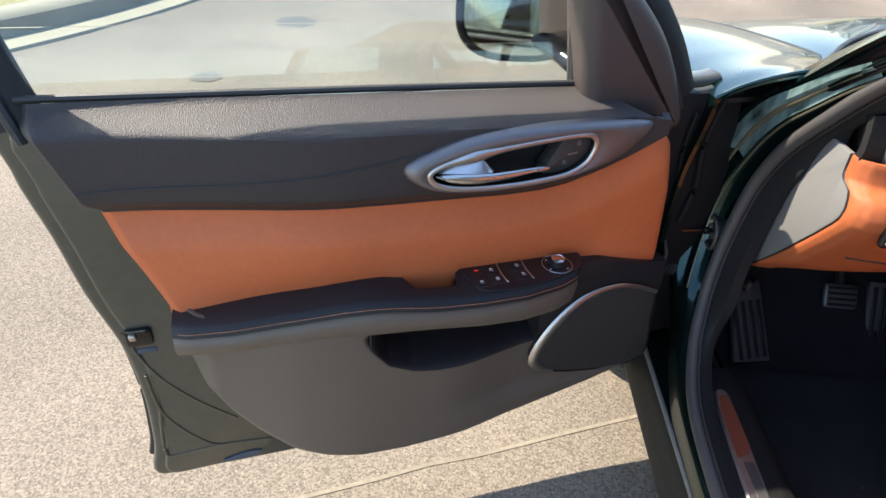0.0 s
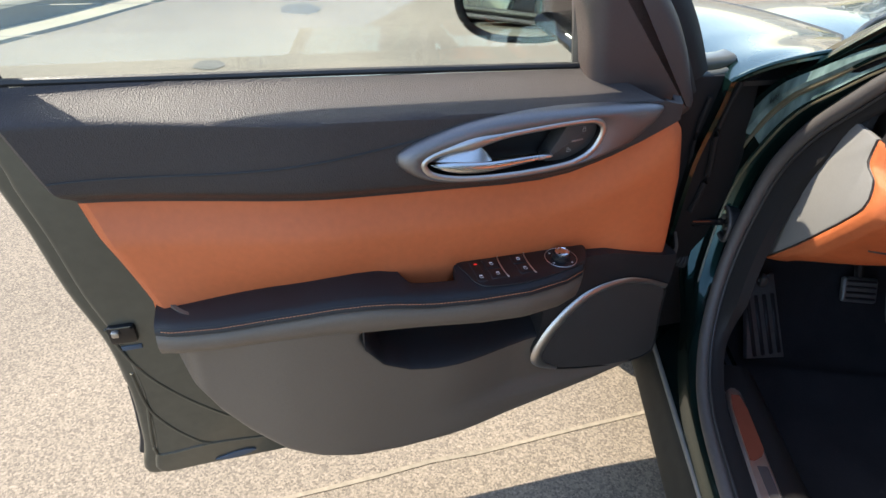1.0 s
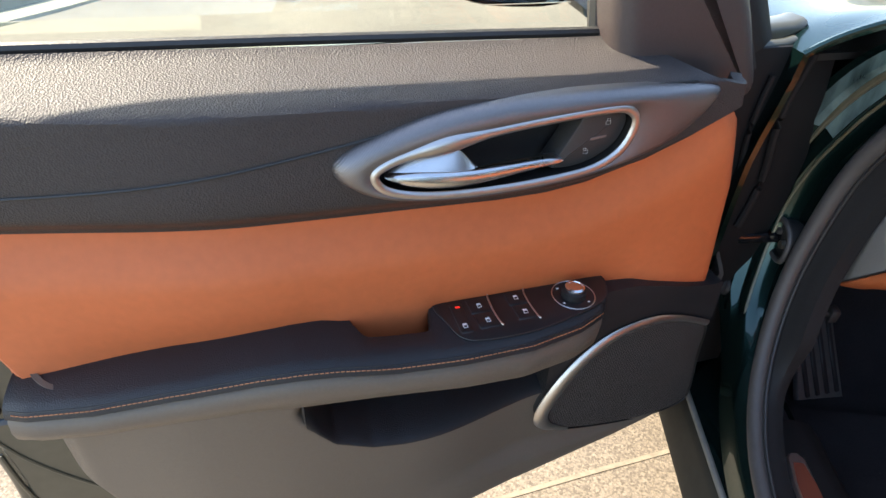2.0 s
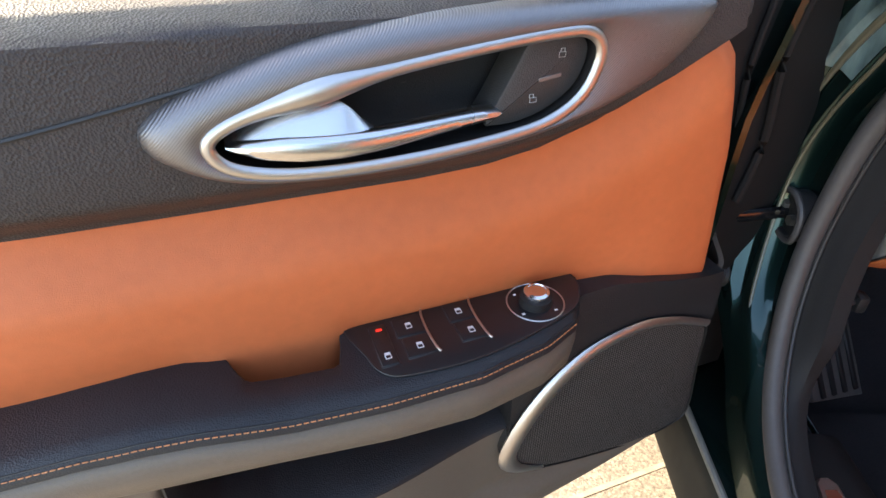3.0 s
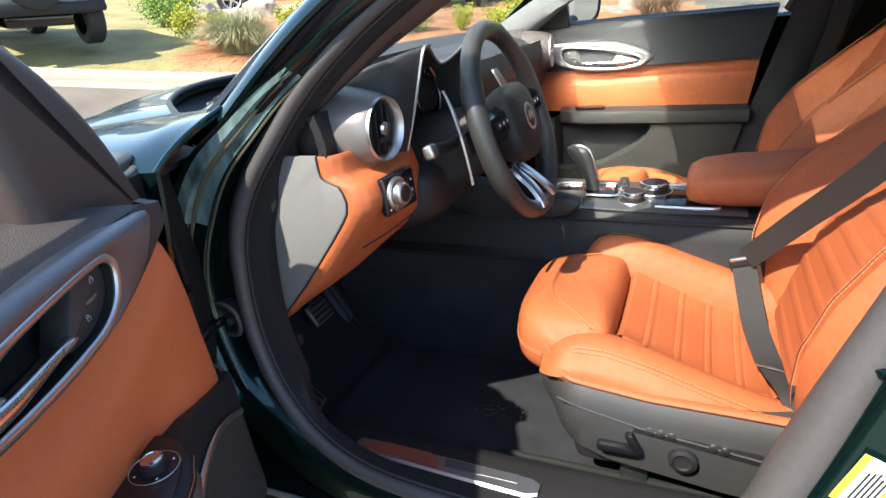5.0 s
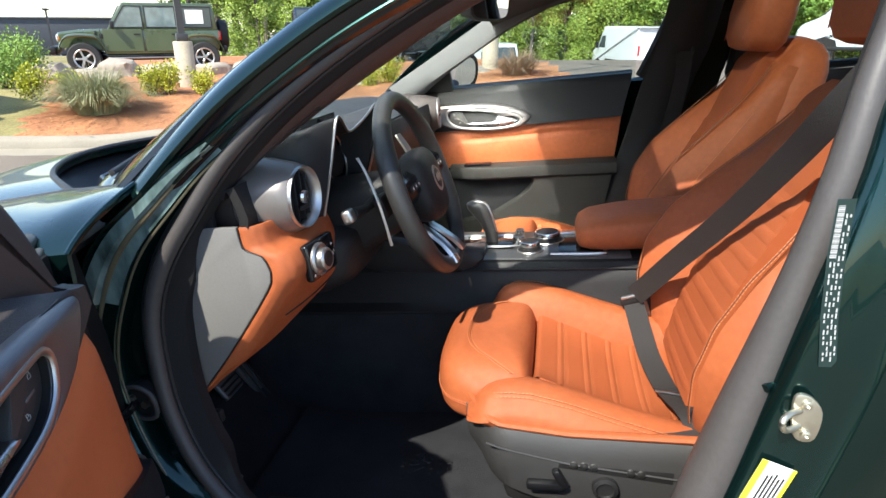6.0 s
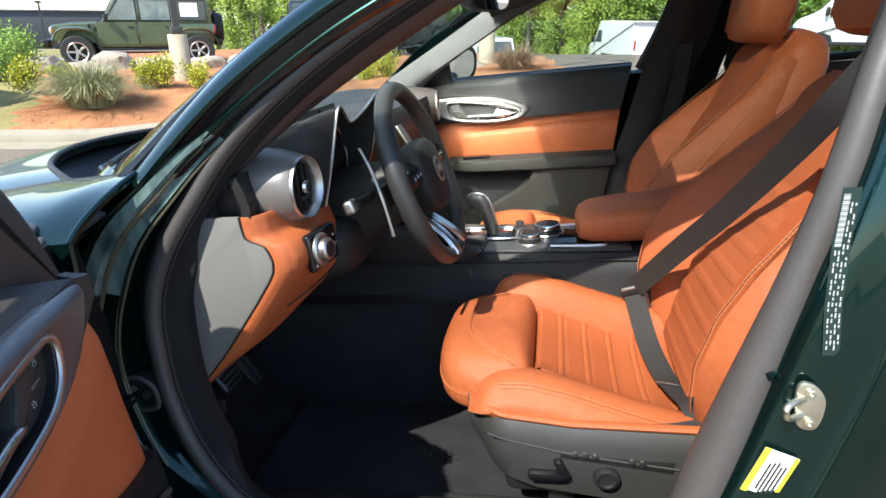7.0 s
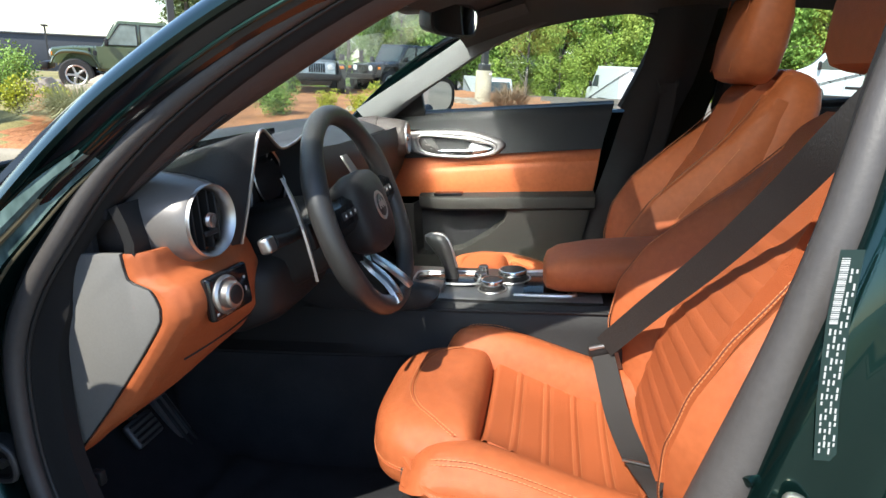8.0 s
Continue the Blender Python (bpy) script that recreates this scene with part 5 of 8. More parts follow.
    cover = part("side_cover", loft(base), SEAT_GREY, st, "dark plastic seat side cover with switches")
    part("cover_ridge", tube([(side * 0.2575, y, cover_z(y) - 0.062 + 0.10 * (y - 0.1)) for y in np.linspace(-0.2, 0.33, 24)], 0.002, 8), SEAT_GREY, cover)
    rx = side * 0.2555
    for y, z in ((0.173, 0.486), (0.155, 0.485), (0.138, 0.483), (0.074, 0.474), (0.056, 0.472)):
        part("memory_button", lathe([(0, 0), (0.0075, 0), (0.007, 0.004), (0, 0.0048)], 16, Matrix.Translation((rx, y, z)) @ Matrix.Rotation(side * radians(90), 4, "Y")), STEEL, cover, "small round seat button")
    part("switch_recess", box(0.004, 0.20, 0.026, (0, 0, 0), 0.0015, 2, Matrix.Translation((side * 0.2545, 0.10, 0.478)) @ Matrix.Rotation(radians(7), 4, "X")), BLACK_PLASTIC, cover)
    part("slide_switch", box(0.018, 0.070, 0.018, (side * 0.258, 0.225, 0.440), 0.006), GLOSS_BLACK, cover, "black seat slide switch")
    part("recline_switch", box(0.018, 0.016, 0.045, (0, 0, 0), 0.006, 2, Matrix.Translation((side * 0.258, 0.198, 0.456)) @ Matrix.Rotation(radians(-25), 4, "X")), GLOSS_BLACK, cover, "black recline switch")
    part("lumbar_knob", lathe([(0, 0), (0.024, 0), (0.023, 0.010), (0.016, 0.013), (0.014, 0.009), (0, 0.008)], 28, Matrix.Translation((side * 0.252, 0.118, 0.438)) @ Matrix.Rotation(side * radians(90), 4, "Y")), BLACK_PLASTIC, cover, "round black lumbar knob")
    for sg in (-1, 1):
        part("seat_rail", join(box(0.050, 0.66, 0.026, (sg * 0.212, 0.145, 0.305), 0.004), box(0.012, 0.64, 0.010, (sg * 0.198, 0.135, 0.322), 0.002), box(0.012, 0.64, 0.010, (sg * 0.226, 0.135, 0.322), 0.002), box(0.03, 0.05, 0.10, (sg * 0.19, 0.20, 0.37), 0.004), box(0.03, 0.05, 0.10, (sg * 0.19, -0.12, 0.37), 0.004)), RAIL_METAL, st, "dull metal seat rail")
    return st


driver_seat = build_seat(-0.365, 0.0, 24, -1, "tan leather driver's seat with ribbed centre and stitched bolsters", 0.028, near=0.66, far=1.10)
passenger_seat = build_seat(0.365, 0.02, 24, 1, "tan leather passenger seat with ribbed centre and stitched bolsters", -0.04, 1.09, 0.90, 1.14)

# ---- dashboard ----


def dash_top(u, v):
    x = -0.70 + 1.40 * u
    a = abs(x) / 0.70
    y0 = 1.235 - 0.30 * a ** 2.2
    y1 = 0.70 - 0.03 * sm(-0.2, 0.1, x)
    y = y0 + (y1 - y0) * v
    v = min(1.0, max(0.0, v))
    z = 1.000 + 0.045 * sm(0, 0.3, v) + 0.036 * math.sin(math.pi * v) ** 0.8 * (1 - 0.6 * sm(0.52, 0.70, abs(x))) - 0.012 * v ** 4 + 0.012 * math.exp(-((x + 0.36) / 0.16) ** 2) * sm(0.2, 1.0, v)
    return (x, y, z)


dash = assembly("dashboard", surf(dash_top, 44, 16, 0.015), PAD_VINYL, "black and tan car dashboard with round air vents")


def dash_front(u, v):
    x = -0.70 + 1.40 * u
    y = interp([(0.0, 0.70), (0.12, 0.685), (0.4, 0.70), (0.7, 0.74), (1.0, 0.84)], v) - 0.05 * sm(-0.15, 0.15, x) * (1 - v)
    z = 1.035 - 0.33 * v
    return (x, y, z)


part("dash_front", surf(dash_front, 30, 14, 0.015), BLACK_PLASTIC, dash)
# tan knee panel and flat end panel
YL = [(0.975, 0.690), (0.955, 0.689), (0.940, 0.687), (0.934, 0.680), (0.930, 0.668), (0.926, 0.657), (0.914, 0.650), (0.898, 0.6455), (0.881, 0.648), (0.866, 0.657), (0.830, 0.684), (0.784, 0.721), (0.740, 0.757), (0.683, 0.808), (0.665, 0.826), (0.655, 0.836)]
XR = [(0.975, -0.50), (0.93, -0.476), (0.90, -0.466), (0.863, -0.463), (0.827, -0.466), (0.79, -0.50), (0.75, -0.565), (0.70, -0.640), (0.655, -0.690)]
YR = [(0.975, 0.635), (0.90, 0.625), (0.863, 0.625), (0.827, 0.622), (0.79, 0.650), (0.75, 0.70), (0.70, 0.775), (0.655, 0.838)]


def knee(u, v):
    z = 0.975 - 0.320 * v
    yl, xr, yr = interp(YL, z), interp(XR, z), interp(YR, z)
    roll = 1 - 0.75 * sm(0.75, 0.66, z)
    f = [(-0.7035, yl), (-0.7025, yl - 0.010 * roll), (-0.697, yl - 0.022 * roll), (-0.685, yl - 0.034 * roll), (-0.665, yl - 0.041 * roll)]
    x1, y1 = f[-1]
    if u < 0.4:
        k = u / 0.4 * 4
        i = min(3, int(k))
        t = k - i
        p = (f[i][0] + (f[i + 1][0] - f[i][0]) * t, f[i][1] + (f[i + 1][1] - f[i][1]) * t)
    else:
        t = (u - 0.4) / 0.6
        xr2 = max(xr, x1 + 0.012)
        p = (x1 + (xr2 - x1) * t, y1 + (yr - y1) * t - 0.008 * math.sin(math.pi * t) * roll)
    return (p[0], p[1], z)


part("knee_panel", smooth_field(surf(knee, 40, 72, 0.010), 1), TAN, dash, "tan lower dash panel")
part("knee_seam", tube([Vector(knee(u, 0.53 + 0.10 * (0.7 - u))) + Vector((0, -0.0015, 0)) for u in np.linspace(0.45, 0.99, 16)], 0.0014, 6), INK, dash)
YE = [(z, y + 0.003) for z, y in YL[:-1]]
end = [(y, z) for z, y in YE] + [(0.838, 0.665), (0.850, 0.72), (0.835, 0.80), (0.815, 0.86), (0.79, 0.92), (0.765, 0.965), (0.755, 0.975)]
part("end_panel", prism([(y, z) for y, z in end], 0.695, 0.7045, 0.002, 2, Matrix.Rotation(radians(90), 4, "Z")), END_GREY, dash, "flat grey dash end panel")
part("end_seam", tube([(-0.7045, y - 0.0015, z) for z, y in YE], 0.0009, 6), INK, dash)


def dash_side(u, v):
    y = 0.735 + 0.20 * u
    zt = dash_top(0.0, (0.935 - y) / 0.235)[2] + 0.002
    return (-0.699 + 0.012 * v ** 3, y, 0.960 + (zt - 0.960) * v)


part("dash_end", surf(dash_side, 12, 8, 0.010), PAD_VINYL, dash, "smooth black dash end")

# round vents
for sx in (-1, 1):
    M = Matrix.Translation((sx * 0.61, 0.611, 0.999)) @ Matrix.Rotation(radians(sx * 6), 4, "Z") @ Matrix.Rotation(radians(90), 4, "X")
    pod = part("vent_pod", lathe([(0.0705, -0.099), (0.0695, -0.080), (0.0660, -0.050), (0.0600, -0.020), (0.0545, -0.004), (0.0520, -0.001), (0.0490, -0.004), (0.0470, -0.06)], 44, M), GREY_SATIN if sx < 0 else BLACK_VINYL, dash, "satin grey barrel-shaped vent housing" if sx < 0 else "black barrel-shaped vent housing")
    part("pod_collar", lathe([(0.040, -0.262), (0.058, -0.235), (0.068, -0.190), (0.0745, -0.140), (0.0760, -0.118), (0.0750, -0.100), (0.0720, -0.094), (0.066, -0.094), (0.06, -0.15)], 44, M), BLACK_VINYL, pod, "grained black collar behind the vent")
    part("vent_ring", lathe([(0.0525, -0.004), (0.0530, 0.002), (0.0518, 0.004), (0.0495, 0.002), (0.0455, -0.012), (0.0450, -0.016)], 44, M), SATIN, pod, "bright silver vent ring")
    part("vent_back", lathe([(0.0, -0.052), (0.0465, -0.052), (0.0465, -0.046), (0.0, -0.046)], 32, M), INK, pod)
    for k in (-0.026, -0.010, 0.010, 0.026):
        w = math.sqrt(0.044 ** 2 - k * k)
        part("vent_slat", box(0.003, 2 * w, 0.018, (k, 0, -0.018), 0.001, 1, M), BLACK_PLASTIC, pod)
    part("vent_knob", lathe([(0, 0.0), (0.010, 0.0), (0.012, 0.005), (0.010, 0.010), (0.005, 0.011), (0, 0.010)], 20, M @ Matrix.Translation((0, 0, -0.006))), CHROME, pod, "silver vent knob")
    part("knob_arm", box(0.030, 0.008, 0.006, (0, -0.018, -0.004), 0.002, 1, M), BLACK_PLASTIC, pod)

# light switch
M = Matrix.Translation((-0.622, 0.6000, 0.893)) @ Matrix.Rotation(radians(-7), 4, "Z") @ Matrix.Rotation(radians(86), 4, "X")
sw = part("light_switch", box(0.092, 0.066, 0.016, (0.008, 0, -0.001), 0.006, 3, M), GLOSS_BLACK, dash, "gloss black light switch panel")
part("light_dial", lathe([(0.0285, 0.004), (0.0285, 0.010), (0.0255, 0.013), (0.0235, 0.009), (0.020, 0.009), (0.0195, 0.022), (0.0165, 0.025), (0, 0.0245)], 36, M @ Matrix.Translation((-0.006, 0, 0))), SATIN, sw, "silver rotary light dial")
part("dial_face", lathe([(0, 0.025), (0.0140, 0.0252), (0.013, 0.0258), (0, 0.0258)], 28, M @ Matrix.Translation((-0.006, 0, 0))), BLACK_PLASTIC, sw)
for dx, dy, w, h in ((0.040, 0.012, 0.006, 0.006), (0.040, -0.006, 0.004, 0.010), (-0.030, -0.022, 0.006, 0.004), (-0.012, -0.028, 0.006, 0.003)):
    part("switch_symbol", box(w * 0.7, h * 0.7, 0.0006, (dx, dy, 0.0076), 0, 1, M), LOCK_GREY, sw)

# instrument hood
rimc = spline([(-0.522, 0.620, 0.940), (-0.518, 0.606, 0.99), (-0.511, 0.592, 1.05), (-0.504, 0.583, 1.095), (-0.496, 0.580, 1.112), (-0.482, 0.580, 1.115), (-0.455, 0.585, 1.104), (-0.420, 0.593, 1.088), (-0.385, 0.601, 1.077), (-0.355, 0.604, 1.074), (-0.325, 0.600, 1.080), (-0.290, 0.590, 1.095), (-0.258, 0.582, 1.112), (-0.244, 0.580, 1.114), (-0.232, 0.583, 1.100), (-0.225, 0.594, 1.05), (-0.224, 0.612, 0.99), (-0.23, 0.634, 0.930)], 4)


def flared(dx, dy, drop):
    """The hood's rim moved outwards and forwards into the dash."""
    return [(x + dx * math.copysign(1, x + 0.365) * min(1.0, abs(x + 0.365) / 0.10), y + dy, z - drop * sm(0.97, 1.06, z)) for x, y, z in rimc]


out1, out2, out3 = flared(0.026, 0.016, 0.003), flared(0.062, 0.050, 0.014), flared(0.082, 0.16, 0.042)
in1 = [(-0.365 + (x + 0.365) * 0.965, y + 0.004, 1.0 + (z - 1.0) * 0.95) for x, y, z in rimc]
in2 = [(-0.365 + (x + 0.365) * 0.90, y + 0.09, 1.0 + (z - 1.0) * 0.80) for x, y, z in rimc]
hood = part("instrument_hood", loft([out3, out2, out1, rimc, in1, in2], False, False), PAD_VINYL, dash, "black double instrument hood")
part("hood_trim", tube([(x, y - 0.001, z) for x, y, z in rimc], 0.0028, 8), SATIN, hood, "thin silver hood edging")
part("instrument_back", surf(lambda u, v: (-0.52 + 0.31 * u, 0.695, 0.90 + 0.2 * v), 2, 2, 0.004), GLOSS_BLACK, dash)
for cx in (-0.437, -0.293):
    Mg = Matrix.Translation((cx, 0.685, 1.010)) @ Matrix.Rotation(radians(80), 4, "X")
    gauge = part("gauge", lathe([(0, 0), (0.060, 0), (0.063, 0.012), (0.060, 0.014), (0.057, 0.003), (0, 0.003)], 40, Mg), GLOSS_BLACK, dash, "round black instrument dial")
    part("gauge_ring", lathe([(0.058, 0.012), (0.0605, 0.015), (0.0625, 0.012), (0.060, 0.010)], 40, Mg), STEEL, gauge)
    for k in range(15):
        t = radians(220 - 260 * k / 14)
        part("gauge_mark", box(0.007 if k % 2 else 0.010, 0.0016, 0.001, (0.050, 0, 0.0042), 0, 1, Mg @ Matrix.Rotation(t, 4, "Z")), WHITE_MARK, gauge)
    part("needle", box(0.042, 0.0022, 0.001, (0.02, 0, 0.006), 0, 1, Mg @ Matrix.Rotation(radians(200), 4, "Z")), WHITE_MARK, gauge)

# column shroud, stalk, paddles
WH = Matrix.Translation((-0.365, 0.462, 0.960)) @ Matrix.Rotation(radians(90 - 17), 4, "X")
part("column_shroud", loft([[WH @ Vector((x, y - 0.012, z)) for x, y in squircle(w, h, 24, 0.5)] for z, w, h in ((-0.045, 0.060, 0.058), (-0.09, 0.068, 0.066), (-0.16, 0.074, 0.080), (-0.26, 0.080, 0.095))]), BLACK_PLASTIC, dash, "black steering column shroud")
part("knee_bolster", loft([[(-0.36 + x, y, zc + z) for x, z in squircle(w, h, 36, 0.5)] for y, zc, w, h in ((0.585, 0.845, 0.090, 0.030), (0.592, 0.842, 0.118, 0.046), (0.61, 0.838, 0.138, 0.058), (0.66, 0.832, 0.150, 0.072), (0.76, 0.825, 0.155, 0.085))]), BLACK_PLASTIC, dash, "black panel below the steering column")
for sx in (-1, 1):
    mid = spline([(0.150, 0.103, -0.052), (0.160, 0.065, -0.045), (0.169, 0.020, -0.042), (0.176, -0.025, -0.043), (0.180, -0.064, -0.046)], 5)
    rings = []
    for i, (x, y, z) in enumerate(mid):
        k = i / (len(mid) - 1)
        w = 0.010 + 0.010 * math.sin(math.pi * k ** 0.8)
        rings.append([WH @ Vector((sx * (x - a * w), y, z + b * 0.0022 - 0.006 * a)) for a, b in ((0, -1), (0, 1), (0.5, 1), (1, 1), (1, -1), (0.5, -1))])
    part("shift_paddle", loft(rings), SATIN, dash, "tall aluminium shift paddle")
    part("paddle_foot", box(0.05, 0.045, 0.02, (0, 0, 0), 0.006, 2, WH @ Matrix.Translation((sx * 0.115, 0.0, -0.055))), BLACK_PLASTIC, dash)
stalk = part("stalk", tube([WH @ Vector((-0.055, 0.010, -0.085)), WH @ Vector((-0.12, 0.008, -0.090)), WH @ Vector((-0.175, 0.014, -0.096))], [0.011, 0.009, 0.012], 12), BLACK_PLASTIC, dash, "black indicator stalk")
part("stalk_tip", box(0.026, 0.026, 0.020, (0, 0, 0), 0.006, 3, WH @ Matrix.Translation((-0.188, 0.015, -0.097))), SATIN, stalk, "silver stalk end")

# steering wheel
rim = [(0.178 * math.cos(t), 0.176 * math.sin(t) - (0.010 * (math.sin(t) + 0.8) if math.sin(t) < -0.8 else 0), 0.0) for t in np.linspace(0, math.tau, 80, endpoint=False)]
wheel = assembly("steering_wheel", tube(rim, [0.0175 + 0.0025 * math.exp(-((abs(math.cos(t)) - 0.9) / 0.12) ** 2) for t in np.linspace(0, math.tau, 80, endpoint=False)], 16, True, up=(0, 0, 1)), WHEEL_LEATHER, "black leather steering wheel with silver lower spoke", WH)
hub = [[(x * (1 + 0.16 * (y > 0) * y / h), y - 0.004, z - 0.013) for x, y in squircle(w, h, 44, 0.72)] for z, w, h in ((-0.03, 0.060, 0.058), (0.0, 0.074, 0.073), (0.020, 0.076, 0.075), (0.032, 0.073, 0.072), (0.040, 0.064, 0.063), (0.0445, 0.046, 0.046), (0.046, 0.02, 0.02), (0.0462, 0.004, 0.004))]
part("airbag_cover", loft(hub), BLACK_PLASTIC, wheel, "matt black airbag cover")
for sx in (-1, 1):
    sp = part("spoke", loft([[(sx * x, y + 0.008, z) for y, z in ((-0.026, 0.0), (-0.01, 0.014), (0.022, 0.014), (0.034, 0.0), (0.02, -0.014), (-0.01, -0.014))] for x in (0.055, 0.10, 0.14, 0.172)]), GLOSS_BLACK, wheel, "gloss black spoke with buttons")
    for k in range(3):
        part("wheel_button", box(0.016, 0.012, 0.004, (sx * (0.088 + 0.022 * k), 0.014, 0.016), 0.0015), BLACK_PLASTIC, wheel)
        part("button_mark", box(0.005, 0.004, 0.0006, (sx * (0.088 + 0.022 * k), 0.014, 0.0183)), WHITE_MARK, wheel)
    blade = spline([(0.020, -0.078, -0.030), (0.023, -0.098, -0.016), (0.027, -0.125, 0.002), (0.034, -0.150, 0.014), (0.040, -0.168, 0.018)], 5)
    lo = []
    for i, (x, y, z) in enumerate(blade):
        w = 0.004 + 0.011 * sm(0, 0.35, i / (len(blade) - 1))
        lo.append([(sx * (x + a * w), y, z + b) for a, b in ((-1, -0.004), (-0.9, 0.003), (0.2, 0.006), (0.9, 0.002), (1, -0.006), (0, -0.010))])
    part("lower_spoke", loft(lo), LEVER, wheel, "bright silver lower spoke")
part("spoke_web", loft([[(x, y, z) for y, z in ((-0.060, -0.030), (-0.10, -0.022), (-0.130, -0.004), (-0.166, 0.008), (-0.166, -0.008), (-0.10, -0.040), (-0.060, -0.042))] for x in (-0.026, 0.0, 0.026)]), GLOSS_BLACK, wheel)
part("badge_ring", lathe([(0.0, 0.031), (0.026, 0.031), (0.027, 0.0335), (0.025, 0.035), (0.022, 0.034), (0, 0.034)], 36), SATIN, wheel, "round silver wheel badge")
part("badge_field", lathe([(0.0, 0.0345), (0.0205, 0.0345), (0.0195, 0.0352), (0, 0.0352)], 30), INK, wheel)
for k in range(5):
    part("badge_shape", box(0.005, 0.012, 0.0008, (-0.012 + 0.006 * k, 0.004 * (k % 2), 0.0355)), SATIN, wheel)

# ---- centre console ----


def tunnel(y):
    k = sm(0.15, 0.75, y)
    return [(-0.165 - 0.02 * k, 0.28), (-0.165 - 0.02 * k, 0.585), (-0.160, 0.600), (-0.150, 0.640), (-0.142, 0.675), (-0.125, 0.692 + 0.012 * k), (0.125, 0.692 + 0.012 * k), (0.142, 0.675), (0.160, 0.600), (0.165 + 0.02 * k, 0.28)]


console = assembly("centre_console", loft([[(x, y, z) for x, z in tunnel(y)] for y in np.linspace(-0.45, 1.05, 32)]), BLACK_PLASTIC, "black centre console with silver trim and tan armrest")
part("tunnel_carpet", surf(lambda u, v: (-0.169 - 0.02 * sm(0.15, 0.75, -0.3 + 1.34 * u), -0.3 + 1.34 * u, 0.28 + 0.30 * v), 24, 4, 0.003), CARPET, console, "black carpet on the tunnel side")
part("console_plate", loft([[(x, y, 0.694 + 0.012 * sm(0.15, 0.75, y) + dz) for x, dz in ((-0.112, 0), (-0.106, 0.005), (0.106, 0.005), (0.112, 0))] for y in np.linspace(0.02, 0.60, 14)], False, False), BRUSHED_DARK, console, "dark grey console plate")
part("console_trim", tube([(-0.143, y, 0.682) for y in np.linspace(-0.1, 0.7, 12)], 0.004, 8), BLACK_PLASTIC, console)
KP = [(0.375, 0.722, 0.734), (0.384, 0.708, 0.738), (0.405, 0.694, 0.744), (0.465, 0.685, 0.752), (0.56, 0.684, 0.768), (0.648, 0.689, 0.786), (0.712, 0.712, 0.805), (0.80, 0.735, 0.830)]
part("knee_pad", loft([[(-0.140 - o, y, z) for o, z in ((0.0, z0 + 0.004), (0.020, z0), (0.029, z0 + 0.004), (0.033, z0 + 0.35 * (z1 - z0)), (0.028, z1 - 0.008), (0.018, z1), (0.0, z1))] for y, z0, z1 in spline(KP, 4)]), PAD_VINYL, console, "padded black console side")
lev = [[(b, y + a, z) for a, b in squircle(hy, hx, 24, 0.7)] for z, y, hy, hx in ((0.700, 0.370, 0.016, 0.013), (0.735, 0.373, 0.017, 0.014), (0.765, 0.382, 0.020, 0.017), (0.790, 0.394, 0.027, 0.020), (0.806, 0.403, 0.030, 0.021), (0.818, 0.408, 0.026, 0.018), (0.824, 0.410, 0.013, 0.010))]
sh = part("gear_lever", loft(lev), WHEEL_LEATHER, console, "black leather gear lever")
part("gear_gate", box(0.085, 0.15, 0.010, (0, 0.385, 0.706), 0.004), GLOSS_BLACK, console)
part("gate_frame", tube(spline([(-0.045, 0.31, 0.711), (-0.047, 0.385, 0.711), (-0.045, 0.46, 0.711), (0.0, 0.465, 0.711), (0.045, 0.46, 0.711), (0.047, 0.385, 0.711), (0.045, 0.31, 0.711), (0.0, 0.305, 0.711)], 4, True), 0.003, 8, True), SATIN, console, "satin gear gate frame")
part("gate_block", box(0.06, 0.09, 0.020, (-0.062, 0.425, 0.708), 0.006), BRUSHED_DARK, console, "satin grey selector housing")
part("lever_trim", tube(spline([(-0.008, 0.357, 0.74), (-0.009, 0.364, 0.772), (-0.009, 0.371, 0.795), (-0.008, 0.380, 0.813), (-0.006, 0.404, 0.8235), (-0.008, 0.430, 0.813)], 4), 0.0032, 8), SATIN, sh, "bright lever trim")
for x, y, r in ((-0.050, 0.268, 0.026), (0.030, 0.225, 0.034), (0.0, 0.300, 0.015), (0.055, 0.300, 0.012)):
    kn = part("rotary_knob", lathe([(r * 1.25, 0), (r * 1.25, 0.003), (r, 0.006), (r, 0.022), (r * 0.93, 0.026), (0, 0.026)], 32, Matrix.Translation((x, y, 0.698))), BLACK_PLASTIC, console, "black rotary console knob")
    part("knob_ring", lathe([(r * 1.02, 0.016), (r * 1.06, 0.020), (r * 1.0, 0.0265), (r * 0.86, 0.027)], 32, Matrix.Translation((x, y, 0.698))), CHROME, kn, "chrome knob ring")
    part("knob_base", lathe([(r * 1.24, 0.0015), (r * 1.34, 0.003), (r * 1.3, 0.005), (r * 1.2, 0.005)], 32, Matrix.Translation((x, y, 0.698))), SATIN, kn)
part("console_frame", tube(spline([(-0.085, 0.215, 0.700), (-0.095, 0.09, 0.703), (-0.07, 0.080, 0.703), (0.0, 0.080, 0.703), (0.07, 0.080, 0.703), (0.090, 0.10, 0.703), (0.085, 0.20, 0.700)], 5), 0.0045, 8), SATIN, console, "satin tray frame")
part("cup_tray", box(0.15, 0.10, 0.006, (0, 0.145, 0.699), 0.002), GLOSS_BLACK, console)
arm = []
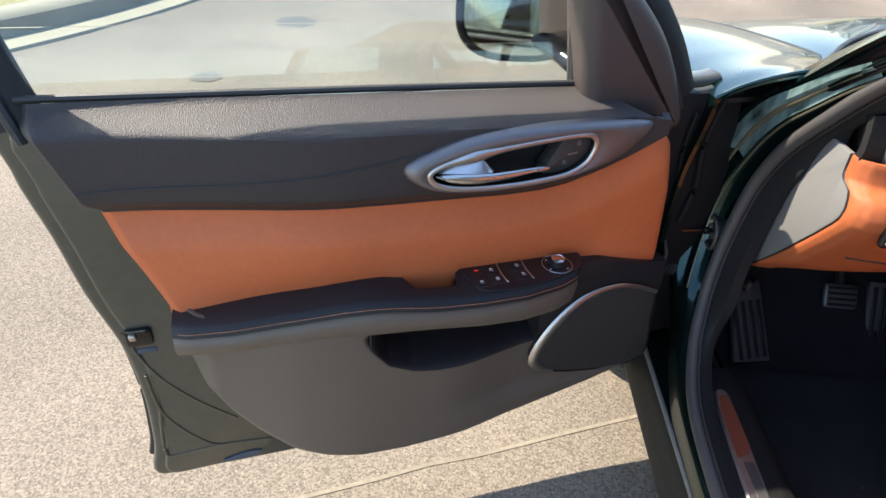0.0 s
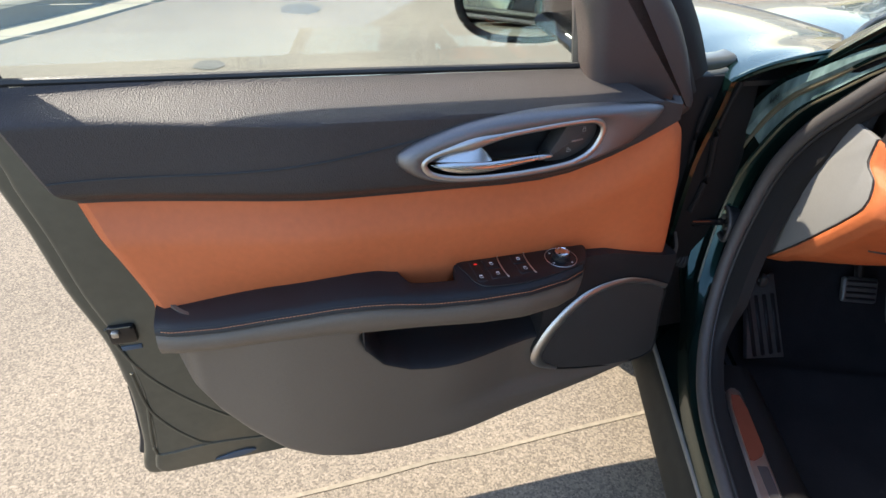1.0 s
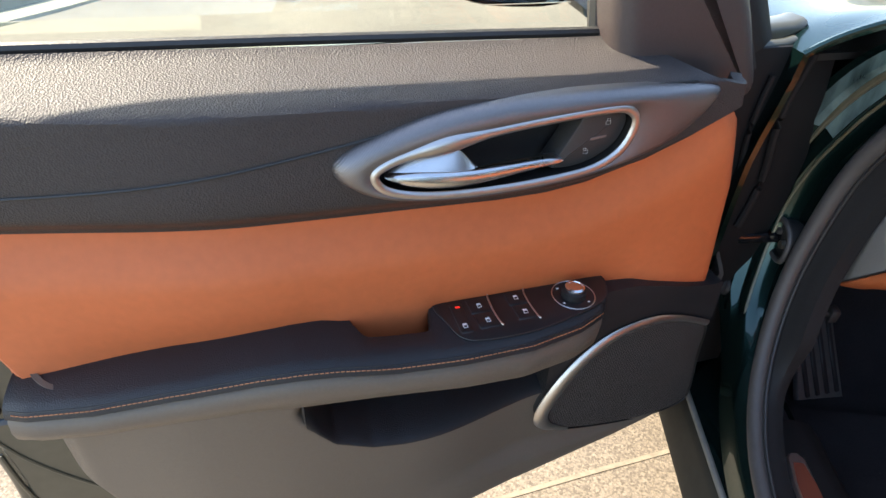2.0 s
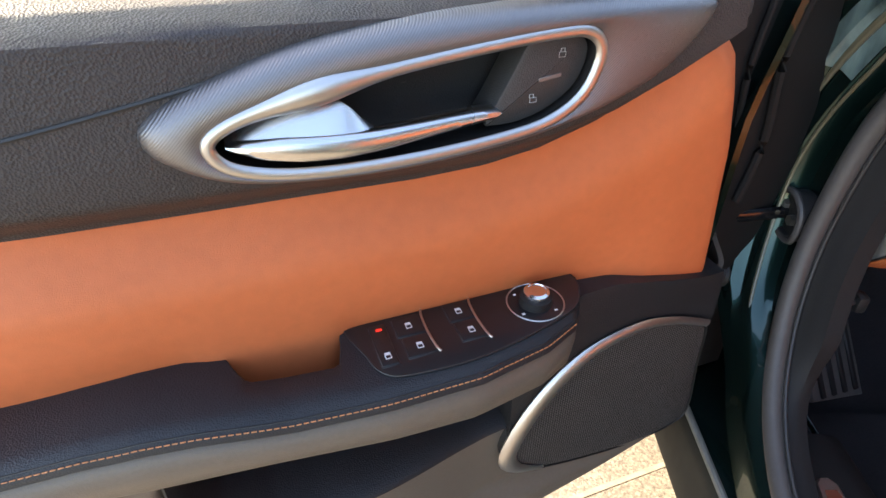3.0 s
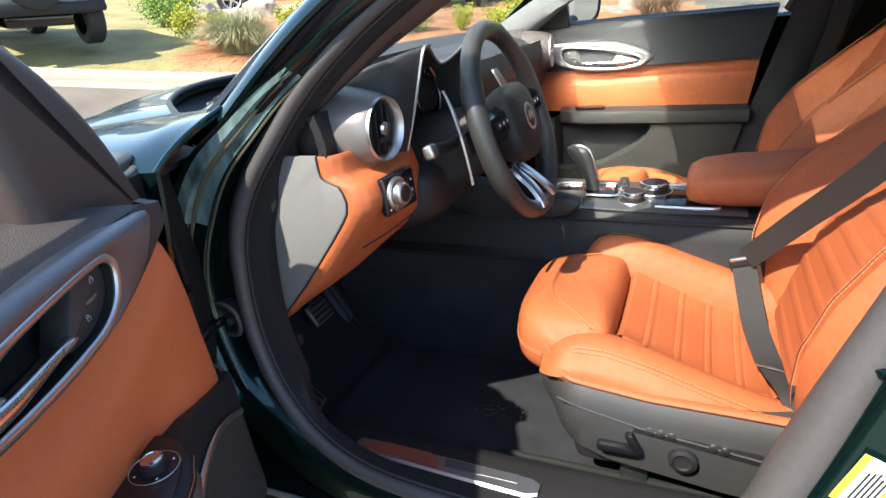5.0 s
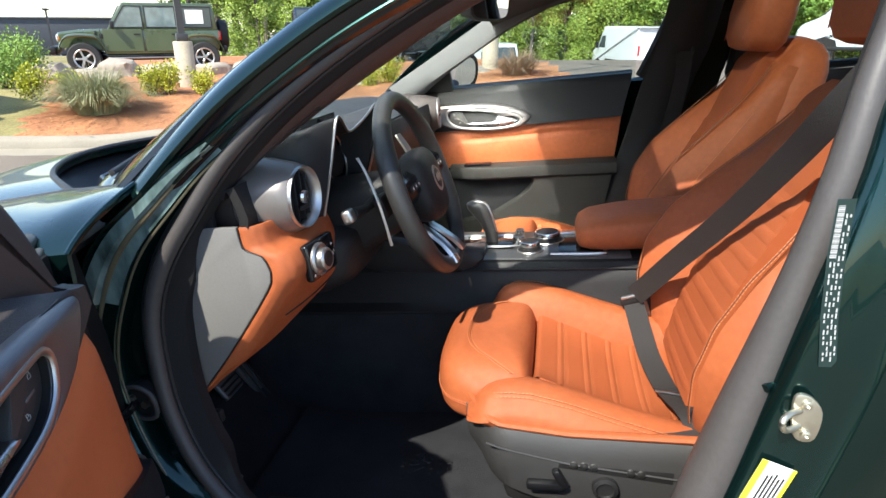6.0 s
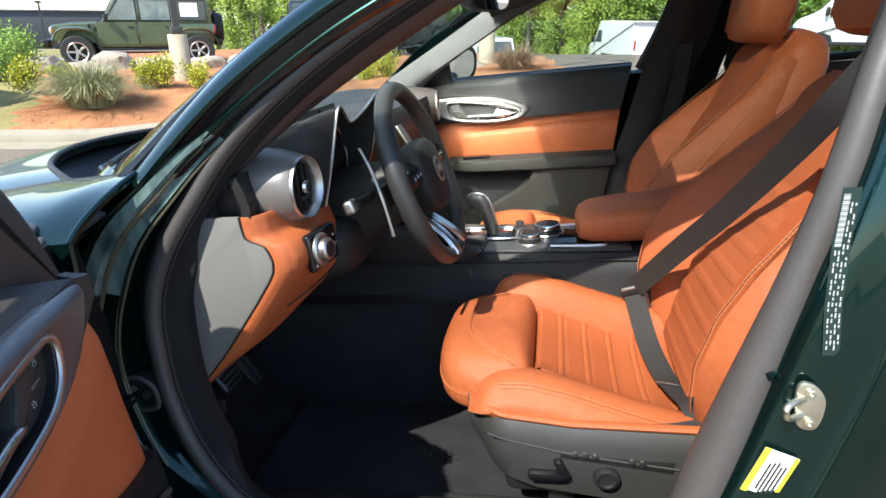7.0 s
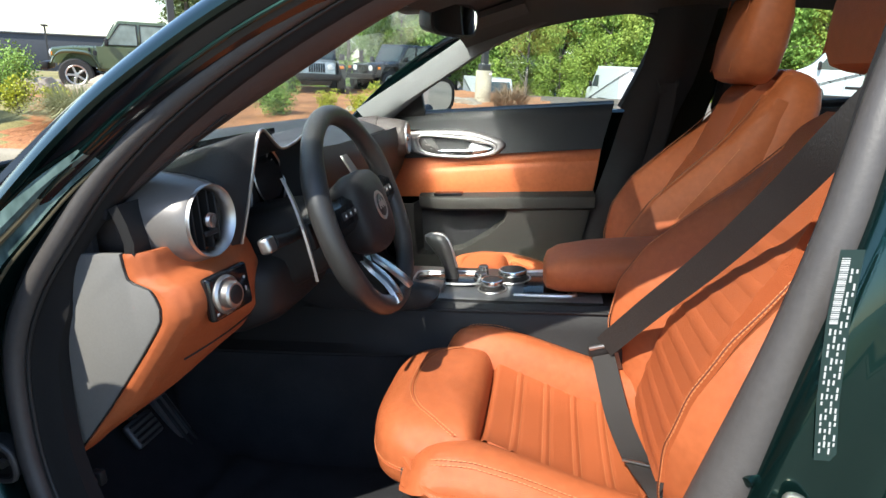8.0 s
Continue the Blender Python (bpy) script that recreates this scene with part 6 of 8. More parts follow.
for y, w, zt, zb in ((0.150, 0.06, 0.750, 0.720), (0.142, 0.085, 0.768, 0.708), (0.115, 0.100, 0.782, 0.702), (0.04, 0.106, 0.794, 0.700), (-0.15, 0.108, 0.806, 0.704), (-0.30, 0.10, 0.805, 0.71), (-0.33, 0.08, 0.80, 0.72)):
    arm.append([(x, y, (zt + zb) / 2 + z) for x, z in squircle(w, (zt - zb) / 2, 28, 0.58)])
part("armrest_lid", loft(arm), TAN, console, "tan leather centre armrest")

# ---- ground, kerbs and planting ----
PAVING = material("pale aggregate paving", (0.112, 0.088, 0.064), 0.85, vary=0.35, grain=140, bump=1.0, bump_scale=260, blotch=0.7, tint=(0.172, 0.140, 0.106), speck=(210, 0.38))
FOOTING = material("pale footing concrete", (0.44, 0.37, 0.27), 0.85, vary=0.2, grain=30, bump=0.5, bump_scale=90, blotch=3)
GUTTER = material("pale gutter concrete", (0.24, 0.21, 0.15), 0.88, vary=0.22, grain=60, bump=0.6, bump_scale=110, blotch=2.5)
CONCRETE = material("pale kerb concrete", (0.30, 0.26, 0.195), 0.85, vary=0.15, grain=60, bump=0.5, bump_scale=120, blotch=2)
STRAW = material("orange pine straw", (0.26, 0.098, 0.038), 0.95, vary=0.45, grain=45, bump=1.0, bump_scale=60, blotch=1.2, tint=(0.42, 0.185, 0.078))
NEEDLE = material("dry pine needles", (0.34, 0.15, 0.06), 0.9, vary=0.5, grain=8, blotch=2, tint=(0.52, 0.27, 0.12))
GRASS = material("dry lawn", (0.15, 0.135, 0.042), 0.95, vary=0.4, grain=40, bump=1.0, bump_scale=90, blotch=1.2, tint=(0.27, 0.225, 0.085))
LEAF_YELLOW = material("yellow-green leaves", (0.30, 0.32, 0.02), 0.6, vary=0.4, grain=12, blotch=3, tint=(0.42, 0.42, 0.03))
LEAF_GREEN = material("fresh green leaves", (0.13, 0.23, 0.035), 0.7, vary=0.3, grain=3, blotch=0.6, tint=(0.22, 0.34, 0.06), each=0.15)
LEAF_FRESH = material("bright young leaves", (0.19, 0.27, 0.035), 0.7, vary=0.3, grain=3, blotch=0.6, tint=(0.29, 0.37, 0.06), each=0.15)
LEAF_DARK = material("pine needles", (0.07, 0.11, 0.035), 0.7, vary=0.4, grain=3, blotch=0.6, tint=(0.13, 0.16, 0.05), each=0.2)
GRASS_TALL = material("grey-green ornamental grass", (0.17, 0.21, 0.09), 0.8, vary=0.3, grain=10, blotch=2, tint=(0.33, 0.31, 0.16))
GRASS_DRY = material("dry reddish grass", (0.30, 0.20, 0.12), 0.85, vary=0.35, grain=10, blotch=2)
BARK = material("grey-brown bark", (0.12, 0.095, 0.075), 0.9, vary=0.3, grain=20, bump=1.0, bump_scale=30)
ROCK = material("pale boulder stone", (0.36, 0.30, 0.235), 0.9, vary=0.25, grain=10, bump=1.0, bump_scale=20, blotch=2)


def terrain(x, y):
    """Height of the ground: the sloping drive by the car, flatter further off, lower towards the right."""
    yy = y if -5 < y < 5 else (5 + (1 - math.exp(-(y - 5) / 1.5)) * 0.8 if y >= 5 else -5 - (1 - math.exp((y + 5) / 2)) * 1.5)
    xx = max(-6.0, min(6.0, x))
    z = -0.08 - 0.0926 * yy - 0.01735 * xx
    far = sm(6.5, 13, math.hypot(x, y - 1))
    z += (0.05 - z) * far * 0.85
    z -= 1.5 * sm(22, 36, x) + 1.3 * sm(30, 60, y)
    return z


KERB_RIGHT = [(15.5, 25.0), (9.5, 18.0), (6.0, 14.0), (4.6, 11.6), (4.9, 10.0), (5.4, 9.1), (5.95, 8.1), (6.6, 6.95), (7.3, 6.2), (7.75, 4.8), (8.0, 2.5), (8.35, 0.9), (9.6, 0.0), (11.4, 0.05), (13.5, 0.32), (15.5, 0.65), (17.3, 2.2)]


def build_ground():
    xs = [-300, -150, -80, -45, -25] + [-18 + 0.75 * i for i in range(58)] + [28, 32, 36, 42, 50, 60, 80, 150, 300]
    ys = [-300, -150, -60, -25, -14] + [-9 + 0.75 * i for i in range(46)] + [28, 32, 38, 45, 60, 90, 150, 300]
    g = bmesh.new()
    vs = [[g.verts.new((x, y, terrain(x, y))) for y in ys] for x in xs]
    for i in range(len(xs) - 1):
        for j in range(len(ys) - 1):
            g.faces.new((vs[i][j], vs[i + 1][j], vs[i + 1][j + 1], vs[i][j + 1]))
    tagged(part("ground", g, PAVING), "pale sunlit aggregate paving of a car park", "ground", kind="structure")


build_ground()


def ribbon(line, offs, name, mat, label, category, closed=False):
    """A strip along a line in plan; offs: (sideways, height over the ground) of its cross-section."""
    P = spline(line, 6, closed)
    rings = []
    for i, (x, y) in enumerate(P):
        a, b = P[max(i - 1, 0)], P[min(i + 1, len(P) - 1)]
        tx, ty = b[0] - a[0], b[1] - a[1]
        L = math.hypot(tx, ty) or 1
        nx, ny = -ty / L, tx / L
        rings.append([(x + nx * o, y + ny * o, terrain(x + nx * o, y + ny * o) + h) for o, h in offs])
    return tagged(part(name, loft(rings, False, False), mat), label, category, kind="structure")


ribbon(KERB_RIGHT, [(-0.45, 0.004), (-0.15, 0.012), (-0.14, 0.10), (-0.10, 0.135), (0.03, 0.145), (0.06, 0.10)], "kerb", CONCRETE, "pale concrete kerb round the planted island", "kerb")
KERB_LEFT = [(-7.6, -3.5), (-6.1, 0.1), (-4.68, 3.75), (-4.42, 4.42), (-4.08, 5.40), (-2.7, 9.0), (-0.3, 14.0), (2.8, 20.0), (7.6, 30.0)]
ribbon(KERB_LEFT, [(-0.03, -0.03), (0.0, 0.022), (0.20, 0.026), (0.28, 0.022), (0.30, 0.14), (0.34, 0.17), (0.50, 0.175), (0.95, 0.10)], "kerb", GUTTER, "pale concrete kerb and gutter beside the lawn", "kerb")


def strip(a, b, w, mat, name, label):
    """A narrow flush strip in the paving between two plan points."""
    a, b = Vector(a), Vector(b)
    d = (b - a).normalized()
    n = Vector((-d.y, d.x)) * w / 2
    rings = []
    for k in range(25):
        p = a.lerp(b, k / 24) + Vector((-d.y, d.x)) * 0.01 * noise.noise(Vector((k * 0.6, 0, 7)))
        rings.append([(q.x, q.y, terrain(q.x, q.y) + 0.002) for q in (p - n, p + n)])
    tagged(part(name, loft(rings, False, False), mat), label, "paving joint", kind="structure")


JOINT = material("pale joint filler", (0.215, 0.178, 0.130), 0.9, vary=0.3, grain=60)
STAIN = material("dark oil stain", (0.075, 0.066, 0.055), 0.7, vary=0.3, grain=60, speck=(170, 0.3))
for x, y, r, k in ((-2.91, 5.27, 0.17, 3), (-3.11, 3.72, 0.10, 5)):
    g = bmesh.new()
    ring = [(x + r * (1 + 0.25 * noise.noise(Vector((math.cos(a) * 2, math.sin(a) * 2, k)))) * math.cos(a), y + r * (1 + 0.25 * noise.noise(Vector((math.cos(a) * 2, math.sin(a) * 2, k)))) * math.sin(a)) for a in np.linspace(0, math.tau, 28, endpoint=False)]
    g.faces.new([g.verts.new((a, b, terrain(a, b) + 0.004)) for a, b in ring])
    tagged(part("oil_stain", g, STAIN), "dark oil stain on the paving", "stain", kind="structure")
strip((-3.4, 0.0), (-0.3, 1.215), 0.012, JOINT, "paving_joint", "thin pale joint across the paving")


def sheet(name, inside, x0, x1, y0, y1, step, lift, mat, label, category):
    g = bmesh.new()
    nx, ny = int((x1 - x0) / step), int((y1 - y0) / step)
    rnd = random.Random(5)
    vs = {}
    def vert(i, j):
        if (i, j) not in vs:
            x, y = x0 + i * step, y0 + j * step
            vs[i, j] = g.verts.new((x, y, terrain(x, y) + lift(x, y)))
        return vs[i, j]
    for i in range(nx):
        for j in range(ny):
            if inside(x0 + (i + 0.5) * step, y0 + (j + 0.5) * step):
                g.faces.new((vert(i, j), vert(i + 1, j), vert(i + 1, j + 1), vert(i, j + 1)))
    return tagged(part(name, g, mat), label, category, kind="structure")


ISLAND = spline(KERB_RIGHT, 6) + [(20.0, 4.0), (22.0, 9.0), (22.0, 18.0), (18.5, 22.0)]


def in_poly(poly, x, y):
    c = False
    j = len(poly) - 1
    for i in range(len(poly)):
        xi, yi = poly[i][0], poly[i][1]
        xj, yj = poly[j][0], poly[j][1]
        if (yi > y) != (yj > y) and x < (xj - xi) * (y - yi) / (yj - yi) + xi:
            c = not c
        j = i
    return c


def mound(x, y):
    return 0.10 + 0.05 * noise.noise(Vector((x * 0.9, y * 0.9, 0))) + 0.03 * noise.noise(Vector((x * 3, y * 3, 1))) + 0.20 * sm(7.5, 11.0, x) * sm(6, 2, y)


LAWN_EDGE = [(6.0, 8.0), (8.2, 9.4), (10.2, 11.6), (13.5, 15.5)]


def is_lawn(x, y):
    return y > interp(LAWN_EDGE, x) + 0.25 * noise.noise(Vector((x, y, 3))) and y > 7.3


sheet("pine_straw_bed", lambda x, y: in_poly(ISLAND, x, y) and not is_lawn(x, y), 5.0, 23.0, -2.0, 23.0, 0.25, mound, STRAW, "bed of orange pine straw mulch", "mulch")
sheet("lawn", lambda x, y: in_poly(ISLAND, x, y) and is_lawn(x, y), 4.0, 23.0, 6.0, 25.0, 0.25, mound, GRASS, "dry yellow-green lawn strip", "lawn")
sheet("lawn", lambda x, y: x < interp([(y0, x0) for x0, y0 in KERB_LEFT], y) - 0.56 and y > -2, -22.0, 6.0, -2.0, 26.0, 0.25, lambda x, y: 0.14 + 0.02 * noise.noise(Vector((x, y, 0))), GRASS, "lawn behind the kerb", "lawn")

rnd_n = random.Random(12)
g = bmesh.new()
for _ in range(11000):
    x, y = rnd_n.uniform(5.5, 14.0), rnd_n.uniform(0.0, 10.5)
    if in_poly(ISLAND, x, y) and not is_lawn(x, y):
        a, L = rnd_n.uniform(0, math.tau), rnd_n.uniform(0.06, 0.14)
        z0 = terrain(x, y) + mound(x, y) + rnd_n.uniform(0.008, 0.03)
        d, s = Vector((math.cos(a) * L, math.sin(a) * L, rnd_n.uniform(-0.02, 0.03))), Vector((-math.sin(a), math.cos(a), 0)) * 0.004
        p = Vector((x, y, z0))
        g.faces.new([g.verts.new(q) for q in (p - s, p + d - s, p + d + s, p + s)])
tagged(part("pine_needles", g, NEEDLE, smooth=False), "loose dry pine needles on the mulch bed", "pine needles", kind="stuff")


def leaf_cloud(bm, centre, r, n, size, rnd, squash=1.0, droop=0.3):
    for _ in range(n):
        while True:
            p = Vector((rnd.uniform(-1, 1), rnd.uniform(-1, 1), rnd.uniform(-1, 1)))
            if 0.25 < p.length < 1:
                break
        c = Vector(centre) + Vector((p.x * r, p.y * r, p.z * r * squash))
        d = (p + Vector((rnd.gauss(0, 0.5), rnd.gauss(0, 0.5), rnd.gauss(0, 0.5) - droop))).normalized()
        s = d.cross(Vector((rnd.gauss(0, 1), rnd.gauss(0, 1), rnd.gauss(0, 1)))).normalized()
        L, W = size * rnd.uniform(0.7, 1.4), size * rnd.uniform(0.35, 0.6)
        v = [bm.verts.new(c), bm.verts.new(c + d * L * 0.5 + s * W), bm.verts.new(c + d * L), bm.verts.new(c + d * L * 0.5 - s * W)]
        bm.faces.new(v)


def tree_thing(seed, height, crown_r, leaf_mat, leaf, count, label, bare=0.25):
    rnd = random.Random(seed)
    t = thing("tree", label, "tree", group="trees of the wood's edge")
    lean = rnd.uniform(-0.3, 0.3)
    trunk = [(lean * k * k, 0.15 * math.sin(3 * k + seed), height * 0.9 * k) for k in np.linspace(0, 1, 8)]
    bms = [tube(trunk, [0.16 * (1 - 0.85 * k) * height / 9 for k in np.linspace(0, 1, 8)], 8)]
    tips = []
    for k in range(12):
        h = rnd.uniform(bare, 0.9)
        a = rnd.uniform(0, math.tau)
        L = crown_r * rnd.uniform(0.6, 1.0) * (1.1 - 0.5 * h)
        b0 = Vector((lean * h * h, 0, height * 0.9 * h))
        b1 = b0 + Vector((math.cos(a) * L, math.sin(a) * L, L * rnd.uniform(0.2, 0.8)))
        bms.append(tube([b0, b0.lerp(b1, 0.5) + Vector((0, 0, 0.1 * L)), b1], [0.05 * height / 9, 0.03 * height / 9, 0.012], 5))
        tips.append((b0.lerp(b1, rnd.uniform(0.6, 1.0)), rnd.uniform(0.55, 1.0)))
    part("trunk", join(*bms), BARK, t, "grey-brown trunk and limbs")
    cr = bmesh.new()
    for k in range(14):
        h = rnd.uniform(bare + 0.05, 1.0)
        a, q = rnd.uniform(0, math.tau), crown_r * math.sqrt(rnd.random()) * (1.05 - 0.6 * h) * 0.8
        tips.append((Vector((q * math.cos(a), q * math.sin(a), height * h)), rnd.uniform(0.5, 0.9)))
    for p, w in tips:
        leaf_cloud(cr, p, crown_r * 0.38 * w, int(count * w / len(tips)), leaf, rnd, 0.8)
    part("crown", cr, leaf_mat, t, smooth=False)
    return t


def shrub_thing(seed, w, h, mat, label, leaf=0.035, count=1500):
    rnd = random.Random(seed)
    t = thing("shrub", label, "shrub", group="shrubs of the planted island")
    bms = []
    cr = bmesh.new()
    for k in range(9):
        a = rnd.uniform(0, math.tau)
        q = w * 0.5 * rnd.uniform(0.2, 0.85)
        tip = Vector((q * math.cos(a), q * math.sin(a), h * rnd.uniform(0.55, 1.0)))
        bms.append(tube([(0.1 * q * math.cos(a), 0.1 * q * math.sin(a), 0), tip * 0.6, tip], [0.012, 0.008, 0.003], 5))
        for f in (0.35, 0.6, 0.85):
            leaf_cloud(cr, tip * f + Vector((0, 0, h * 0.08)), w * 0.20, count // 27, leaf, rnd, 1.0, -0.4)
    part("stems", join(*bms), BARK, t)
    part("foliage", cr, mat, t, smooth=False)
    return t


def grass_thing(seed, w, h, mat, label, count=2600):
    rnd = random.Random(seed)
    t = thing("ornamental_grass", label, "ornamental grass")
    g = bmesh.new()
    for _ in range(count):
        a = rnd.uniform(0, math.tau)
        q = w * 0.22 * math.sqrt(rnd.random())
        out = w * rnd.uniform(0.1, 0.62)
        L = h * rnd.uniform(0.6, 1.1)
        base = Vector((q * math.cos(a), q * math.sin(a), 0))
        d = Vector((math.cos(a), math.sin(a), 0))
        s = Vector((-d.y, d.x, 0)) * 0.006
        prev = None
        for k in range(5):
            f = k / 4
            p = base + d * out * f ** 1.25 + Vector((0, 0, L * (1.6 * f - 1.25 * f * f * (0.35 + 1.1 * out / w))))
            pair = (g.verts.new(p - s * (1 - 0.8 * f)), g.verts.new(p + s * (1 - 0.8 * f)))
            if prev:
                g.faces.new((prev[0], prev[1], pair[1], pair[0]))
            prev = pair
    part("blades", g, mat, t, smooth=False)
    return t


def on_ground(x, y, turn=0.0, size=1.0, dz=0.0):
    return Matrix.Translation((x, y, terrain(x, y) + dz)) @ Matrix.Rotation(turn, 4, "Z") @ Matrix.Diagonal((size, size, size, 1))


def place(ob, x, y, turn=0.0, size=1.0, dz=0.0):
    ob.matrix_basis = on_ground(x, y, turn, size, dz)
    return ob


def again(ob, x, y, turn=0.0, size=1.0, dz=0.0):
    c = copy_thing(ob, on_ground(x, y, turn, 1.0, dz))
    c.matrix_basis = on_ground(x, y, turn, size, dz)
    return c


# shrubs, boulders and grasses of the island
s1 = place(shrub_thing(1, 0.75, 0.50, LEAF_YELLOW, "small yellow-green shrub in pine straw"), 7.85, 9.33, 0, 1.15, 0.12)
s2 = place(shrub_thing(2, 0.70, 0.60, LEAF_YELLOW, "small yellow-green shrub in pine straw"), 9.05, 7.9, 1, 1.0, 0.05)
for ob, x, y, a, k in ((s2, 9.22, 7.62, 2.2, 1.05), (s1, 9.56, 7.12, 0.7, 0.95), (s1, 8.3, 9.0, 2.0, 0.9), (s2, 10.8, 4.87, 0.3, 0.9), (s1, 11.03, 4.21, 1.1, 0.95), (s2, 11.2, 3.75, 2.9, 1.1)):
    again(ob, x, y, a, k, 0.10)
s3 = place(shrub_thing(3, 1.6, 1.0, LEAF_GREEN, "broad green shrub beside boulders", 0.05, 2600), 10.6, 12.2, 0, 1.0, 0.1)
again(s3, 10.42, 5.76, 1.0, 0.75, 0.08), again(s3, 8.9, 10.9, 2.0, 0.8, 0.08), again(s3, 11.9, 6.7, 0.5, 0.7, 0.1)
place(grass_thing(4, 1.5, 0.78, GRASS_TALL, "clump of grey-green ornamental grass"), 7.72, 8.0, 0, 1.0, 0.08)
place(grass_thing(5, 1.2, 0.62, GRASS_DRY, "clump of dry reddish ornamental grass", 1200), 11.62, 1.1, 0, 1.0, 0.22)


def boulder(seed, x, y, sx, sy, sz, turn):
    rnd = random.Random(seed)
    g = bmesh.new()
    bmesh.ops.create_icosphere(g, subdivisions=3, radius=1.0)
    for v in g.verts:
        p = v.co.normalized()
        k = 1 + 0.22 * noise.noise(p * 1.3 + Vector((seed, 0, 0))) + 0.08 * noise.noise(p * 4 + Vector((0, seed, 0)))
        q = Vector([math.copysign(abs(c) ** 0.5, c) for c in p]) * (k + 0.10 * noise.cell(p * 2.2 + Vector((seed, seed, 0))))
        v.co = Vector((q.x * sx, q.y * sy, q.z * sz))
    ob = part("boulder", g, ROCK, None)
    ob.matrix_basis = on_ground(x, y, turn, 1, sz * 0.55)
    tagged(ob, "pale weathered landscaping boulder in pine straw", "boulder", "boulders of the planted island")


for i, (x, y, sx, sy, sz, a) in enumerate(((11.0, 11.8, 0.45, 0.4, 0.28, 0.3), (11.6, 11.1, 1.0, 0.4, 0.20, 0.9), (11.9, 10.7, 0.5, 0.4, 0.32, 0.4), (12.4, 10.0, 0.7, 0.35, 0.22, 0.9), (12.65, 9.7, 0.5, 0.4, 0.26, 0.2), (13.1, 8.95, 0.45, 0.35, 0.24, 1.0), (13.6, 8.2, 0.6, 0.4, 0.25, 0.6), (12.5, 2.2, 0.45, 0.4, 0.24, 0.2), (11.6, 4.4, 0.3, 0.25, 0.15, 0))):
    boulder(i + 1, x, y, sx, sy, sz, a)

# ---- lamp posts on concrete footings ----
POLE = material("dark bronze pole paint", (0.05, 0.047, 0.045), 0.45, metal=0.3, vary=0.1)


def lamp_post(x, y, h, footing):
    p = thing("street_lamp", "dark car park lamp post on a round concrete footing" if footing else "tall dark car park lamp post", "street lamp", on_ground(x, y, 0.7), "car park lamps")
    if footing:
        part("footing", lathe([(0.19, -0.2), (0.19, 0.97), (0.18, 0.99), (0, 0.99)], 28), FOOTING, p, "round pale concrete footing")
        part("base_plate", box(0.22, 0.22, 0.16, (0, 0, 1.06), 0.02), POLE, p)
    part("pole", loft([[(w * a, w * b, z) for a, b in ((-1, -1), (1, -1), (1, 1), (-1, 1))] for z, w in ((0.9 if footing else -0.2, 0.065), (h, 0.05))]), POLE, p)
    part("arm", box(1.6, 0.06, 0.06, (0, 0, h), 0.01), POLE, p)
    for sx in (-1, 1):
        part("lamp_head", box(0.55, 0.32, 0.09, (sx * 0.75, 0, h + 0.02), 0.02), POLE, p)


lamp_post(10.26, 7.87, 8.0, True)
lamp_post(13.06, 1.83, 8.0, True)
lamp_post(31.9, 30.45, 3.3, False)
lamp_post(38.0, 22.6, 5.2, False)

# ---- parked vehicles ----
ALLOY = material("silver alloy wheel", (0.55, 0.55, 0.54), 0.3, metal=0.9, vary=0.05)
SEE_GLASS = material("pale vehicle side glass", (0.16, 0.205, 0.20), 0.06, vary=0.5, grain=3, blotch=2.2, spec=0.5, rough_vary=0.02)
DARK_GLASS = material("dark vehicle glass", (0.05, 0.065, 0.07), 0.05, vary=0.1, spec=0.45, rough_vary=0.02)
OLIVE = material("olive green vehicle paint", (0.066, 0.086, 0.040), 0.30, vary=0.08, coat=0.8)
SILVER = material("silver vehicle paint", (0.45, 0.46, 0.47), 0.32, metal=0.5, vary=0.05, coat=0.8)
SAND = material("grey vehicle paint", (0.30, 0.295, 0.28), 0.32, metal=0.3, vary=0.05, coat=0.8)
DARK_BLUE = material("dark vehicle paint", (0.012, 0.016, 0.024), 0.28, vary=0.1, coat=0.8)
WHITE_PAINT = material("white vehicle paint", (0.62, 0.63, 0.64), 0.35, vary=0.04, coat=0.6)
RED_LENS = material("red lamp lens", (0.35, 0.01, 0.01), 0.15, vary=0.1)
AMBER = material("amber lamp lens", (0.6, 0.18, 0.02), 0.15, vary=0.1)
CLEAR_LENS = material("clear lamp lens", (0.7, 0.7, 0.7), 0.1, vary=0.1)


